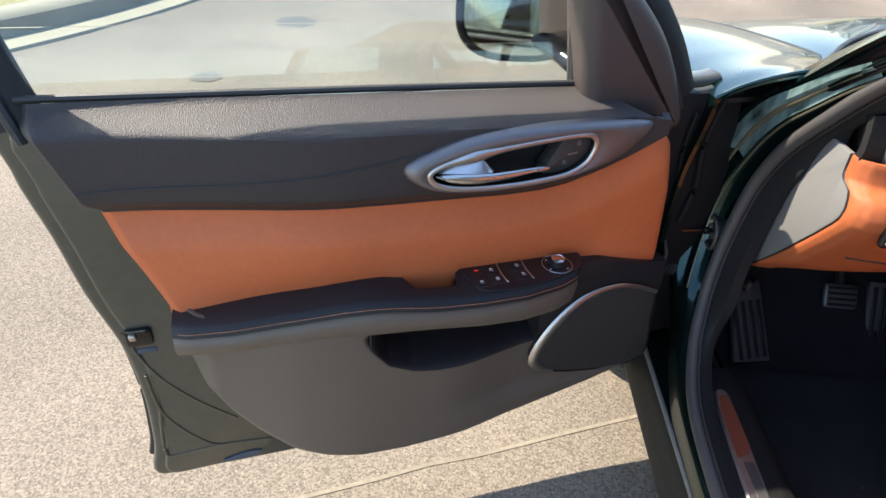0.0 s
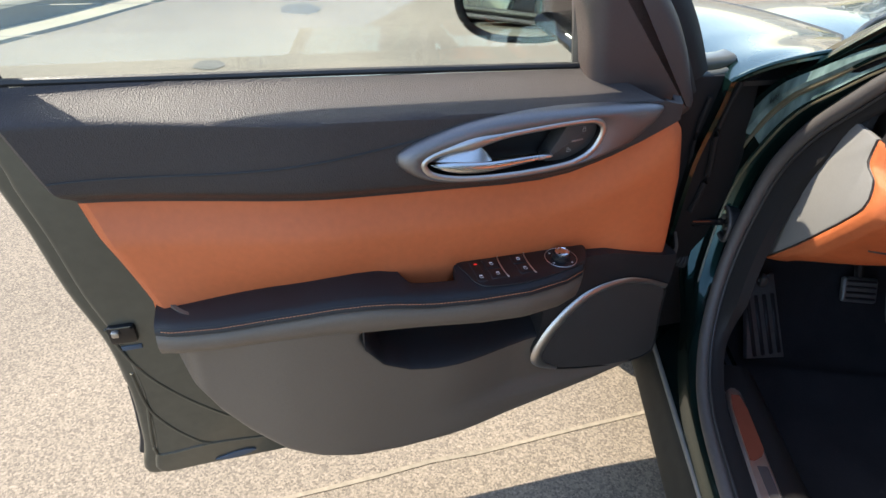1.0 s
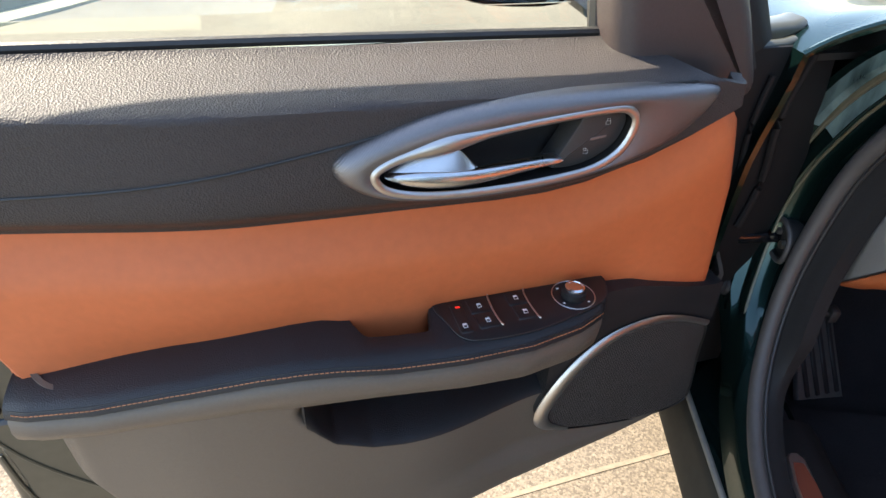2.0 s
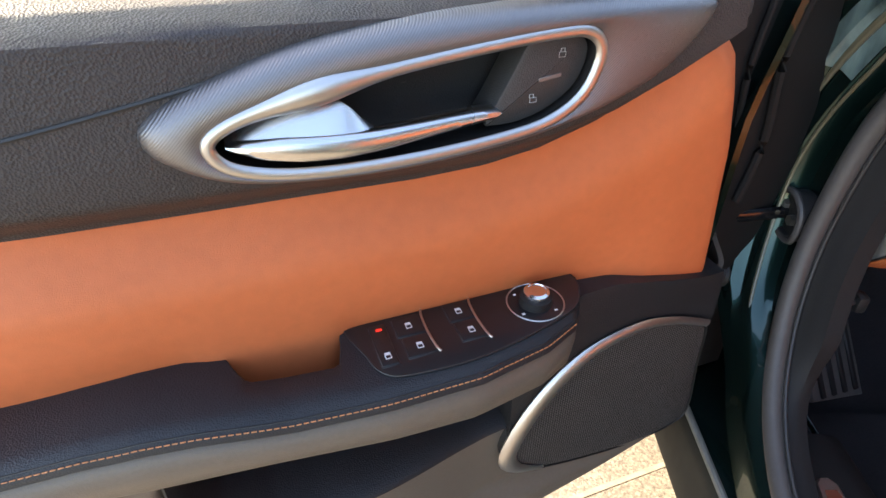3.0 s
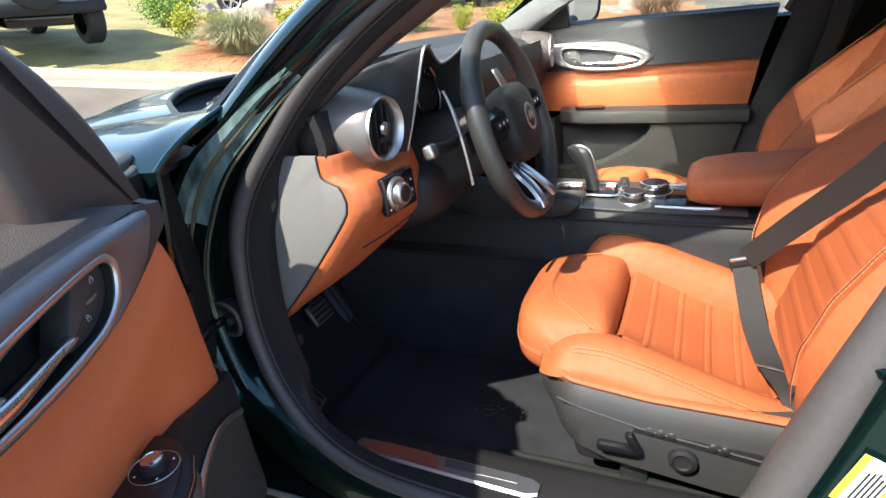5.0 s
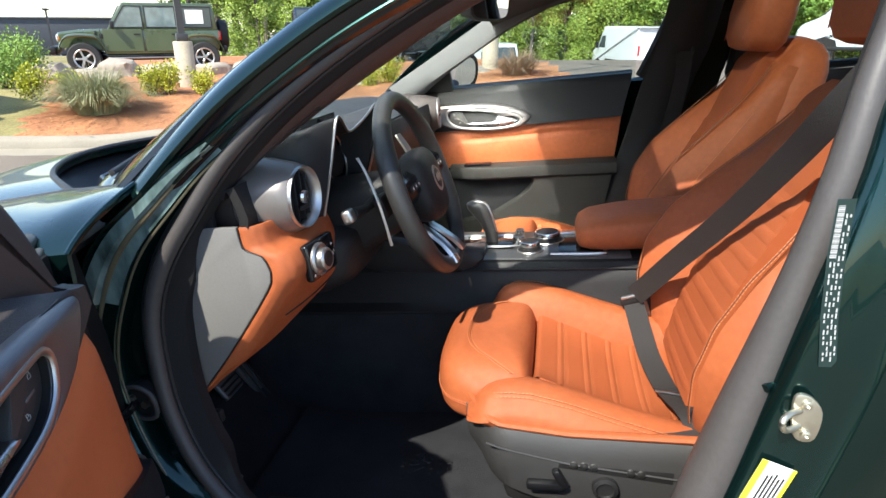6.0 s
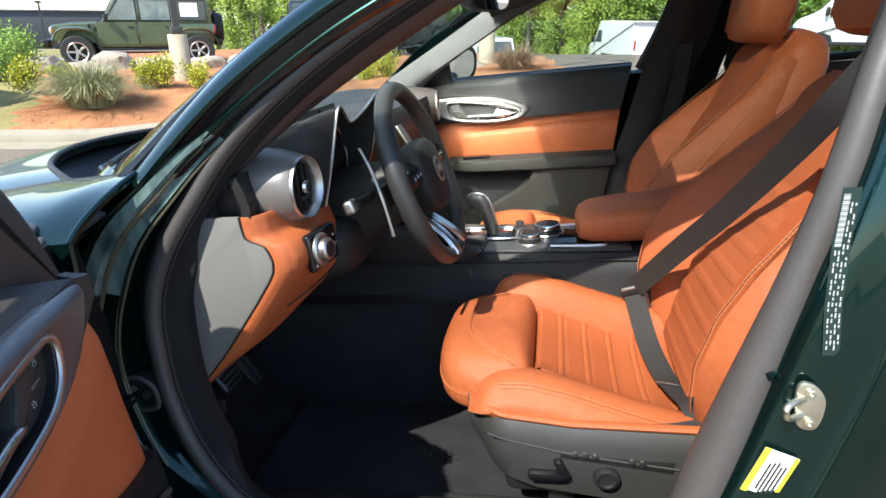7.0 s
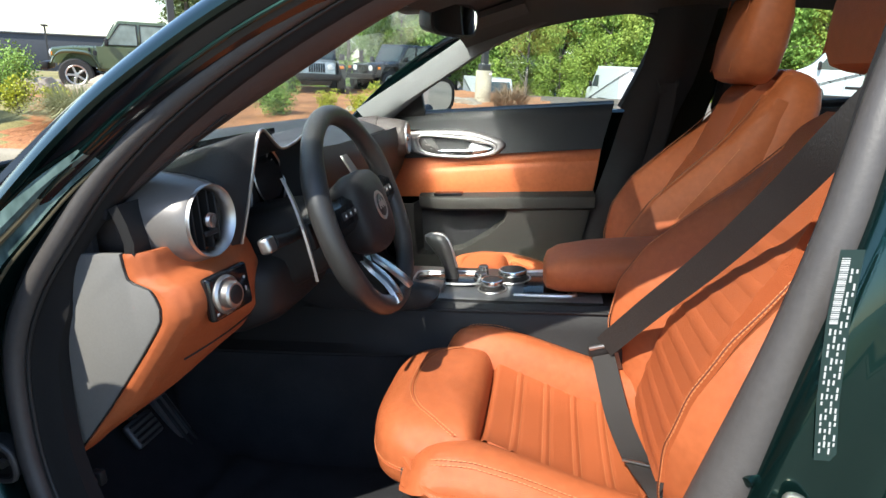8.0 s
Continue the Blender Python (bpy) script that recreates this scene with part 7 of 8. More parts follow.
def road_wheel(parent, x, y, r, w, sgn, spokes=5):
    M = Matrix.Translation((x, y, r)) @ Matrix.Rotation(radians(-90 * sgn), 4, "X")
    wh = part("wheel", lathe([(r * 0.62, -w / 2), (r * 0.93, -w / 2), (r, -w * 0.38), (r, w * 0.38), (r * 0.93, w / 2), (r * 0.64, w / 2), (r * 0.6, w * 0.35)], 32, M), TYRE, parent, "black tyre on a silver alloy wheel")
    bits = [lathe([(r * 0.64, w * 0.46), (r * 0.60, w * 0.5), (r * 0.54, w * 0.44), (r * 0.55, 0.0)], 32), lathe([(0, w * 0.45), (r * 0.14, w * 0.44), (r * 0.16, w * 0.30), (0, w * 0.3)], 16)]
    for k in range(spokes):
        bits.append(box(r * 0.5, r * 0.13, w * 0.12, (r * 0.34, 0, w * 0.36), 0.01, 1, Matrix.Rotation(math.tau * k / spokes, 4, "Z")))
    rm = join(*bits)
    rm.transform(M)
    part("rim", rm, ALLOY, wh, "five-spoke silver alloy rim")
    bd = lathe([(0, w * 0.2), (r * 0.56, w * 0.2), (r * 0.56, w * 0.16), (0, w * 0.16)], 24)
    bd.transform(M)
    part("brake_shield", bd, GLOSS_BLACK, wh)


def off_roader(m, paint, label, top=None, lifted=0.0):
    """A boxy four-door off-road car; x forwards, y to its left, on z = 0, the middle of the wheelbase at the origin."""
    j = thing("off_road_car", label, "car", m)
    L = lifted
    r = 0.41 + L * 0.4
    tub = [(-1.95, 0.62), (-1.98, 1.12), (1.02, 1.12), (1.02, 0.62), (0.98, 0.52), (-1.0, 0.52), (-1.9, 0.60)]
    part("body", prism(tub, -0.78, 0.78, 0.03, 2), paint, j)
    hood = [[(x, s * w * k, z) for s, k, z in ((-1, 1, z0), (-1, 1, z1 - 0.06), (-1, 0.86, z1), (1, 0.86, z1), (1, 1, z1 - 0.06), (1, 1, z0))] for x, w, z0, z1 in ((0.98, 0.72, 0.62, 1.16), (1.6, 0.66, 0.66, 1.14), (2.02, 0.60, 0.70, 1.08), (2.06, 0.58, 0.72, 1.02))]
    part("bonnet", loft(hood), paint, j)
    cab = [(-1.96, 1.10), (-1.86, 1.78), (-1.80, 1.83), (0.38, 1.83), (0.46, 1.80), (0.86, 1.14)]
    part("hard_top", prism(cab, -0.70, 0.70, 0.05, 3), top or paint, j)
    for s in (-1, 1):
        for x0, x1, name in ((-0.02, 0.62, "front_window"), (-0.86, -0.10, "rear_window"), (-1.80, -0.96, "quarter_window")):
            o = [(x0, 1.20), (x1 + (0.14 if name == "front_window" else 0), 1.20), (x1 - (0.24 if name == "front_window" else 0.0), 1.74), (x0, 1.74)]
            pane = part(name, prism(o, s * 0.695, s * 0.712, 0.008, 1), DARK_GLASS if name == "quarter_window" else SEE_GLASS, j, "dark side window" if name == "quarter_window" else "pale see-through side window")
            part("window_seal", tube([(a, s * 0.712, b) for a, b in o], 0.018, 6, True, up=(0, 1, 0)), BLACK_PLASTIC, pane)
            if name == "quarter_window" and paint is OLIVE:
                part("paper_notice", box(0.46, 0.004, 0.36, (-1.36, s * 0.716, 1.48)), LABEL_WHITE, pane, "plain white paper notice")
        for x0, x1 in ((0.02, 0.98), (-0.92, -0.04)):
            dr = part("door", prism([(x0, 0.58), (x1, 0.58), (x1, 1.15), (x0, 1.15)], s * 0.775, s * 0.795, 0.008, 1), paint, j)
            part("door_handle", box(0.14, 0.03, 0.03, (x0 + 0.14, s * 0.805, 1.03), 0.008), BLACK_PLASTIC, dr)
        for xw, ext in ((1.50, 0.56), (-1.50, 0.54)):
            arch = spline([(xw - ext, 0.62), (xw - ext * 0.72, 0.93), (xw - 0.2, 1.02), (xw + 0.25, 1.02), (xw + ext * 0.8, 0.90), (xw + ext * 1.02, 0.66)], 5)
            rings = [[(x, s * y, z + dz) for y, dz in ((0.70, 0.02), (0.90, 0.0), (0.95, -0.03), (0.92, -0.07), (0.70, -0.06))] for x, z in arch]
            part("wheel_flare", loft(rings), paint if paint is OLIVE else BLACK_PLASTIC, j)
            road_wheel(j, xw, s * 0.80, r, 0.27, s)
        part("running_board", tube([(0.95, s * 0.86, 0.42), (-0.95, s * 0.86, 0.42)], 0.045, 10, flat=0.6), STEEL, j, "bright side step")
        for x in (1.03, 0.0, -0.98):
            part("door_gap", box(0.016, 0.006, 0.56, (x, s * 0.795, 0.87)), INK, j)
        part("bonnet_latch", box(0.05, 0.03, 0.10, (1.15, s * 0.715, 1.06), 0.01), BLACK_PLASTIC, j)
        part("wing_vent", box(0.10, 0.02, 0.12, (1.02, s * 0.785, 0.98), 0.01), BLACK_PLASTIC, j)
        mr = part("door_mirror", box(0.10, 0.18, 0.20, (0.72, s * 0.93, 1.26), 0.03), BLACK_PLASTIC, j)
        part("headlight", lathe([(0, 0), (0.10, 0), (0.10, 0.03), (0.05, 0.05), (0, 0.05)], 20, Matrix.Translation((2.05, s * 0.42, 0.93)) @ Matrix.Rotation(radians(90), 4, "Y")), CLEAR_LENS, j)
        part("side_lamp", box(0.03, 0.14, 0.09, (2.0, s * 0.80, 0.93), 0.01), AMBER, j)
        part("tail_lamp", box(0.05, 0.16, 0.24, (-1.99, s * 0.70, 0.98), 0.02), RED_LENS, j)
    for k in range(7):
        part("grille_slot", box(0.02, 0.055, 0.28, (2.07, -0.225 + 0.075 * k, 0.90), 0.02), GLOSS_BLACK, j)
    part("windscreen", prism([(0.50, 1.74), (0.82, 1.20), (0.84, 1.21), (0.52, 1.75)], -0.62, 0.62, 0, 1), DARK_GLASS, j)
    part("rear_glass", prism([(-1.93, 1.24), (-1.85, 1.72), (-1.87, 1.73), (-1.95, 1.25)], -0.55, 0.55, 0, 1), DARK_GLASS, j)
    part("front_bumper", box(0.20, 1.5, 0.20, (2.22, 0, 0.62), 0.05), BLACK_PLASTIC, j, "black front bumper")
    part("rear_bumper", box(0.18, 1.55, 0.18, (-2.08, 0, 0.62), 0.05), BLACK_PLASTIC, j, "black rear bumper")
    sp = Matrix.Translation((-2.14, 0.08, 1.02)) @ Matrix.Rotation(radians(-90), 4, "Y")
    part("spare_wheel", lathe([(0.0, -0.13), (0.36, -0.13), (0.40, -0.10), (0.40, 0.10), (0.36, 0.13), (0.24, 0.13), (0.22, 0.06), (0, 0.06)], 32, sp), TYRE, j, "spare tyre on the tailgate")
    part("underbody", box(3.6, 1.0, 0.22, (0, 0, 0.45), 0.05), GLOSS_BLACK, j)
    return j


def toward(x, y, heading, dz=0.0):
    return Matrix.Translation((x, y, terrain(x, y) + dz)) @ Matrix.Rotation(heading, 4, "Z")


mid = ((13.78 + 15.62) / 2, (13.2 + 10.63) / 2)
off_roader(toward(mid[0], mid[1], math.atan2(13.2 - 10.63, 13.78 - 15.62), 0.02), OLIVE, "olive green boxy off-road car on display")
off_roader(toward(19.4, 8.6, radians(205), 0.02), SILVER, "silver boxy off-road car facing the drive", DARK_BLUE)
off_roader(toward(22.6, 6.2, radians(150), 0.02), DARK_BLUE, "dark boxy off-road car under the trees")
off_roader(toward(6.11, 11.68, radians(70), 0.10), SAND, "grey boxy off-road car with black bumper")


def van(m, label):
    v = thing("van", label, "van", m)
    prof = spline([(-2.9, 0.45), (-2.95, 1.2), (-2.9, 2.3), (-2.75, 2.5), (0.9, 2.52), (1.35, 2.40), (1.95, 1.62), (2.55, 1.30), (2.72, 1.05), (2.78, 0.6), (2.70, 0.42), (0, 0.38)], 4, True)
    part("body", prism(prof, -0.98, 0.98, 0.10, 4), WHITE_PAINT, v)
    part("lower_trim", box(5.6, 1.99, 0.16, (-0.1, 0, 0.46), 0.04), BLACK_PLASTIC, v)
    for s in (-1, 1):
        part("front_window", prism([(0.95, 1.42), (1.80, 1.42), (1.45, 2.02), (0.95, 2.05)], s * 0.975, s * 0.988, 0.008, 1), DARK_GLASS, v)
        for x in (1.85, -1.85):
            road_wheel(v, x, s * 0.86, 0.34, 0.22, s, 8)
            part("wheel_arch", prism([(x - 0.48, 0.42), (x - 0.36, 0.74), (x, 0.86), (x + 0.36, 0.74), (x + 0.48, 0.42)], s * 0.975, s * 0.992, 0.01, 1), BLACK_PLASTIC, v)
        part("door_mirror", box(0.12, 0.16, 0.32, (1.75, s * 1.12, 1.55), 0.04), BLACK_PLASTIC, v)
        part("tail_lamp", box(0.06, 0.10, 0.55, (-2.93, s * 0.90, 1.35), 0.02), RED_LENS, v)
        part("headlight", box(0.30, 0.20, 0.22, (2.58, s * 0.80, 1.02), 0.05), CLEAR_LENS, v)
        part("door_seam", box(0.012, 0.004, 1.55, (0.85, s * 0.982, 1.25)), INK, v)
        part("rub_strip", box(2.4, 0.012, 0.10, (-0.4, s * 0.985, 0.82), 0.004), BLACK_PLASTIC, v)
    part("windscreen", prism([(1.40, 2.30), (1.98, 1.58), (2.02, 1.60), (1.44, 2.32)], -0.82, 0.82, 0, 1), DARK_GLASS, v)
    part("front_bumper", box(0.25, 1.9, 0.36, (2.72, 0, 0.52), 0.08), BLACK_PLASTIC, v)
    return v


van(toward(33.4, -3.5, radians(19), 0.0), "white panel van parked by the trees")
van(toward(24.0, -11.3, radians(72), 0.0), "white panel van beside the mulch island")
van(toward(35.0, 3.9, radians(200), -0.7), "white van behind the planted bed")

# ---- far building and the wood's edge ----
WALL_DARK = material("dark grey cladding", (0.075, 0.08, 0.09), 0.7, vary=0.08, grain=4, blotch=0.3)
b = thing("commercial_building", "long dark grey commercial building with a glazed ground floor", "building", pose(46.0, 55.0, terrain(46, 55) - 0.2, 0, 0, -46))
part("wall", box(36, 14, 3.0, (0, 0, 3.2), 0.05), WALL_DARK, b)
part("glazing", box(35, 13.6, 1.9, (0, 0, 0.85), 0.02), DARK_GLASS, b)
part("roof_trim", box(36.3, 14.3, 0.12, (0, 0, 4.75), 0.03), STEEL, b)
for k in range(18):
    part("mullion", box(0.12, 13.9, 1.9, (-17 + 2 * k, 0, 0.85)), STEEL, b)

trees = [tree_thing(11, 11.0, 3.6, LEAF_GREEN, 0.15, 15000, "fresh green deciduous tree at the wood's edge", 0.04),
         tree_thing(12, 9.0, 3.4, LEAF_FRESH, 0.14, 15000, "bright green deciduous tree at the wood's edge", 0.02),
         tree_thing(13, 15.0, 2.6, LEAF_DARK, 0.16, 11000, "tall dark pine at the wood's edge", 0.25),
         tree_thing(14, 6.0, 3.0, LEAF_FRESH, 0.12, 12000, "low bright green tree beside the lot", 0.0)]
rnd = random.Random(21)
spots = []
for i in range(52):
    a = radians(58 + 62 * i / 51)
    for ring in (44 + rnd.uniform(-2, 3), 52 + rnd.uniform(-2, 3)):
        spots.append((-1.5 + ring * math.sin(a), 0.3 + ring * math.cos(a), ring))
used = set()
for x, y, ring in spots:
    if ring < 49:
        k = rnd.choice((0, 1, 1, 0, 3)) if y < 12 else rnd.choice((0, 2, 2, 1))
    else:
        k = rnd.choice((2, 2, 0))
    turn, size = rnd.uniform(0, 6.28), rnd.uniform(0.8, 1.2)
    if k in used:
        again(trees[k], x, y, turn, size, -0.1)
    else:
        place(trees[k], x, y, turn, size, -0.1)
        used.add(k)
for x, y, k, size in ((31.0, 16.5, 1, 0.62), (31.8, 14.6, 3, 0.75), (36, 1.8, 1, 0.8), (36.5, -0.2, 3, 0.7), (40.5, -9, 0, 0.8)):
    again(trees[k], x, y, rnd.uniform(0, 6), size, -0.1)

# ---- pillar trims, mirror, visors ----
PILLAR_OUT = [(0.712, 0.745, 1.000), (0.695, 0.665, 1.085), (0.675, 0.565, 1.165), (0.650, 0.44, 1.240), (0.625, 0.29, 1.310), (0.605, 0.12, 1.360)]
PILLAR_IN = [(0.637, 0.745, 1.046), (0.615, 0.63, 1.107), (0.600, 0.532, 1.159), (0.588, 0.435, 1.212), (0.572, 0.33, 1.268), (0.550, 0.17, 1.335)]
for side in (-1, 1):
    rings = []
    for a, b in zip(spline(PILLAR_OUT, 6), spline(PILLAR_IN, 6)):
        a, b = Vector(a), Vector(b)
        row = [a + Vector((0.004, 0.004, 0.004))] + [a.lerp(b, k) + Vector((0, -0.6, -0.8)) * h for k, h in ((0.06, 0.002), (0.25, 0.010), (0.5, 0.014), (0.75, 0.011), (0.93, 0.004))] + [b, b + Vector((-0.004, 0.02, 0.02)), b + Vector((0.004, 0.05, 0.05))]
        rings.append([(p.x * side, p.y, p.z) for p in row])
    # The left trim is browner and darker than the right one.
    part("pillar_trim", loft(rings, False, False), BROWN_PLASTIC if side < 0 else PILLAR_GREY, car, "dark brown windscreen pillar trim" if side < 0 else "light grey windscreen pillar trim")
vline = [Vector(a).lerp(Vector(b), 0.56) + Vector((0, -0.6, -0.8)) * 0.0125 for a, b in zip(spline(PILLAR_OUT, 12), spline(PILLAR_IN, 12))][4:24]
vline = [Vector((-p.x, p.y, p.z)) for p in vline]
vent = part("demister_vent", tube(vline, 0.0085, 10, flat=0.3, up=(0, 0.6, 0.8)), INK, car, "black slotted demister grille")
for p in vline[1:-1]:
    part("vent_slat", box(0.013, 0.0035, 0.002, (0, 0, 0), 0.0008, 1, Matrix.Translation(p + Vector((0, -0.0004, -0.0005))) @ Matrix.Rotation(radians(-38), 4, "X")), BLACK_PLASTIC, vent)
MM = Matrix.Translation((0.005, 0.345, 1.305)) @ Matrix.Rotation(radians(-16), 4, "Z") @ Matrix.Rotation(radians(8), 4, "X")
mirror = part("rear_view_mirror", loft([[MM @ Vector((x, y, z)) for x, z in squircle(w, h, 30, 0.5)] for y, w, h in ((0.045, 0.06, 0.018), (0.035, 0.095, 0.030), (0.0, 0.120, 0.036), (-0.006, 0.120, 0.036))]), BLACK_PLASTIC, car, "black rear-view mirror")
g = bmesh.new()
g.faces.new([g.verts.new(MM @ Vector((x, -0.0075, z))) for x, z in squircle(0.110, 0.030, 30, 0.5)])
part("mirror_glass", g, MIRROR, mirror, "mirror glass", smooth=False)
part("mirror_stem", tube([(0.005, 0.37, 1.315), (0.0, 0.42, 1.345), (0.0, 0.44, 1.36)], [0.014, 0.016, 0.03], 12), BLACK_PLASTIC, mirror)
part("sensor_cover", box(0.12, 0.12, 0.05, (0, 0.42, 1.350), 0.02), BLACK_PLASTIC, car)
for sx in (-1, 1):
    part("sun_visor", surf(lambda u, v: (sx * (0.16 + 0.36 * u), 0.37 - 0.17 * v, 1.318 + 0.042 * v), 6, 4, 0.014), HEADLINER, car, "dark cloth sun visor")

# ---- passenger door ----
def pd_x(y, z):
    return 0.705 + 0.015 * sm(0.9, 1.06, z) + 0.02 * sm(0.75, 0.5, z) + 0.012 * sm(0.45, 0.7, y)


def rear_y(z):
    return interp([(0.40, 0.09), (0.65, 0.025), (0.78, -0.005), (0.94, -0.035), (1.07, -0.070)], z)


def pd_upper(u, v):
    z = 0.915 + 0.150 * v
    y = 0.70 + (rear_y(z) - 0.70) * u
    lo = 0.915 + 0.02 * u + 0.0 * v
    z = lo + (1.066 + 0.012 * u - lo) * v
    return (pd_x(y, z) + 0.05 * sm(0.90, 1.0, v) ** 2, y, z)


# Darker vinyl than the driver's upper trim: shade put into the colour.
pdoor = assembly("car_door", surf(pd_upper, 40, 16, -0.012), PAD_VINYL, "closed passenger door with tan and black trim")


def pd_tan(u, v):
    z = 0.775 + 0.148 * v
    y = 0.70 + (rear_y(z) - 0.70) * u
    hi = 0.925 + 0.018 * u
    z = 0.775 + (hi - 0.775) * v
    fold = 0.006 * math.exp(-((v - 0.62 - 0.10 * math.sin(2.2 * u)) / 0.05) ** 2) * sm(0.15, 0.35, u)
    return (pd_x(y, z) + 0.014 - 0.012 * math.sin(math.pi * v) + fold, y, z)


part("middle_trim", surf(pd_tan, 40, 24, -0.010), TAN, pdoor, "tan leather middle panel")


def pd_low(u, v):
    z = 0.40 + 0.36 * v
    y = 0.70 + (rear_y(z) - 0.70) * u
    lower = interp([(0.270, 0.76), (0.300, 0.700), (0.35, 0.655), (0.45, 0.598), (0.573, 0.572)], y)
    pocket = sm(0.285, 0.30, y) * sm(lower - 0.006, lower + 0.006, z) * sm(0.62, 0.60, y)
    return (pd_x(y, z) - 0.045 + 0.075 * pocket, y, z)


part("lower_trim", surf(pd_low, 120, 80, -0.008), PDOOR_SHADED, pdoor, "plastic lower door trim darkened for its shade, with a pocket")
arm_rings = []
for y in np.linspace(0.60, -0.01, 26):
    xo = 0.640 + 0.04 * sm(0.50, 0.60, y)
    arm_rings.append([(x, y, z) for x, z in ((0.72, 0.790), (xo + 0.015, 0.788), (xo + 0.003, 0.782), (xo, 0.770), (xo + 0.004, 0.745), (xo + 0.015, 0.737), (0.72, 0.735))])
part("armrest", loft(arm_rings), PDOOR_SHADED, pdoor, "padded door armrest darkened for its shade")
# Dark matt sheet in the recess stands in for the pocket's shade.
part("pocket_shade", prism([(0.600, 0.745), (0.280, 0.745), (0.302, 0.698), (0.35, 0.652), (0.45, 0.594), (0.600, 0.565)], -0.735, -0.718, 0.003, 2, Matrix.Rotation(radians(90), 4, "Z")), CARPET, pdoor, "dark sheet standing in for shade in the map pocket")
part("window_switch", box(0.04, 0.10, 0.010, (0.672, 0.49, 0.794), 0.003), GLOSS_BLACK, pdoor)
build_handle(pdoor, lambda q, z: 0.0, Matrix(((0, -1, 0, 0.700), (-1, 0, 0, 0.970), (0, 0, 1, 0.012), (0, 0, 0, 1))))
part("belt_seal", tube([(0.755, 0.66, 1.066), (0.755, -0.07, 1.080)], 0.010, 8), RUBBER, pdoor)
part("outer_skin", surf(lambda u, v: (0.86 + 0.05 * math.sin(math.pi * min(1, 1.2 * v)) - 0.08 * sm(0.85, 1, v), 0.92 - 1.06 * u, 0.26 + 0.80 * v), 12, 14, 0.02), PAINT, pdoor, "dark green outer skin")
part("sail_panel", prism([(0.57, 1.062), (0.80, 1.062), (0.60, 1.20), (0.585, 1.205)], 0.715, 0.745, 0.006, 2, Matrix.Rotation(radians(90), 4, "Z") @ Matrix.Diagonal((1, -1, 1, 1))), BLACK_PLASTIC, pdoor, "black mirror corner panel")
fr = spline([(0.735, 0.80, 1.08), (0.715, 0.66, 1.185), (0.69, 0.52, 1.262), (0.665, 0.36, 1.325), (0.645, 0.18, 1.365), (0.64, 0.0, 1.378), (0.655, -0.17, 1.355), (0.675, -0.195, 1.29), (0.695, -0.160, 1.195), (0.735, -0.10, 1.066)], 5)
part("window_frame", tube(fr, 0.022, 8), BLACK_PLASTIC, pdoor, "black door window frame")
pg = part("window_pane", surf(lambda u, v: (0.755 - 0.10 * v, 0.58 - 0.66 * u - 0.10 * v * (1 - u), 1.06 + 0.31 * v), 6, 6, 0.004), PANE, pdoor, "tinted window glass")
pg.visible_shadow = False
MH = Matrix.Translation((0.945, 0.575, 1.122)) @ Matrix.Rotation(radians(-30), 4, "Z") @ Matrix.Rotation(radians(7), 4, "X")
hs = [[MH @ Vector((x, y, z)) for x, z in squircle(w, h, 34, 0.72)] for y, w, h in ((0.12, 0.05, 0.04), (0.10, 0.08, 0.06), (0.05, 0.105, 0.074), (0.0, 0.108, 0.076), (-0.012, 0.104, 0.072))]
rm = part("door_mirror", loft(hs), GLOSS_BLACK, pdoor, "black outside mirror")
g = bmesh.new()
g.faces.new([g.verts.new(MH @ Vector((x, -0.0135, z))) for x, z in squircle(0.084, 0.056, 34, 0.72)])
part("mirror_glass", g, MIRROR, rm, "mirror glass", smooth=False)
part("mirror_foot", tube([(0.78, 0.66, 1.06), (0.84, 0.63, 1.065), (0.90, 0.60, 1.08)], [0.03, 0.028, 0.03], 10, flat=0.6), GLOSS_BLACK, rm)

# ---- belts ----
def strap(pts, w, wide, name, parent, label, mat=BELT, th=0.0012):
    """A flat belt along points; wide: the direction across it."""
    P = spline(pts, 6)
    rings = []
    for i, p in enumerate(P):
        d = (Vector(P[min(i + 1, len(P) - 1)]) - Vector(P[max(i - 1, 0)])).normalized()
        a = Vector(wide)
        a = (a - d * a.dot(d)).normalized()
        n = d.cross(a).normalized()
        p = Vector(p)
        rings.append([p - a * w / 2 - n * th, p + a * w / 2 - n * th, p + a * w / 2 + n * th, p - a * w / 2 + n * th])
    return part(name, loft(rings), mat, parent, label)


belt = assembly("seat_belt", box(0.05, 0.03, 0.10, (-0.645, -0.25, 1.18), 0.01), BLACK_PLASTIC, "black woven seat belt across the driver's seat")
strap([(-0.655, -0.235, 1.17), (-0.60, -0.193, 1.085), (-0.52, -0.168, 1.003), (-0.40, -0.118, 0.878), (-0.28, -0.044, 0.743), (-0.200, 0.022, 0.632)], 0.046, (0.55, 0.70, 0.30), "shoulder_belt", belt, "black woven shoulder belt")
strap([(-0.202, 0.024, 0.614), (-0.25, 0.014, 0.574), (-0.31, 0.002, 0.535), (-0.40, -0.018, 0.512), (-0.47, -0.028, 0.527), (-0.53, -0.045, 0.532), (-0.575, -0.062, 0.500)], 0.046, (0.25, 0.95, 0.0), "lap_belt", belt, "black woven lap belt")
TG = Matrix.Translation((-0.190, 0.020, 0.622)) @ Matrix.Rotation(radians(-14), 4, "X")
part("belt_tongue", box(0.018, 0.068, 0.020, (0, 0, 0), 0.005, 3, TG), BLACK_PLASTIC, belt, "black belt tongue")
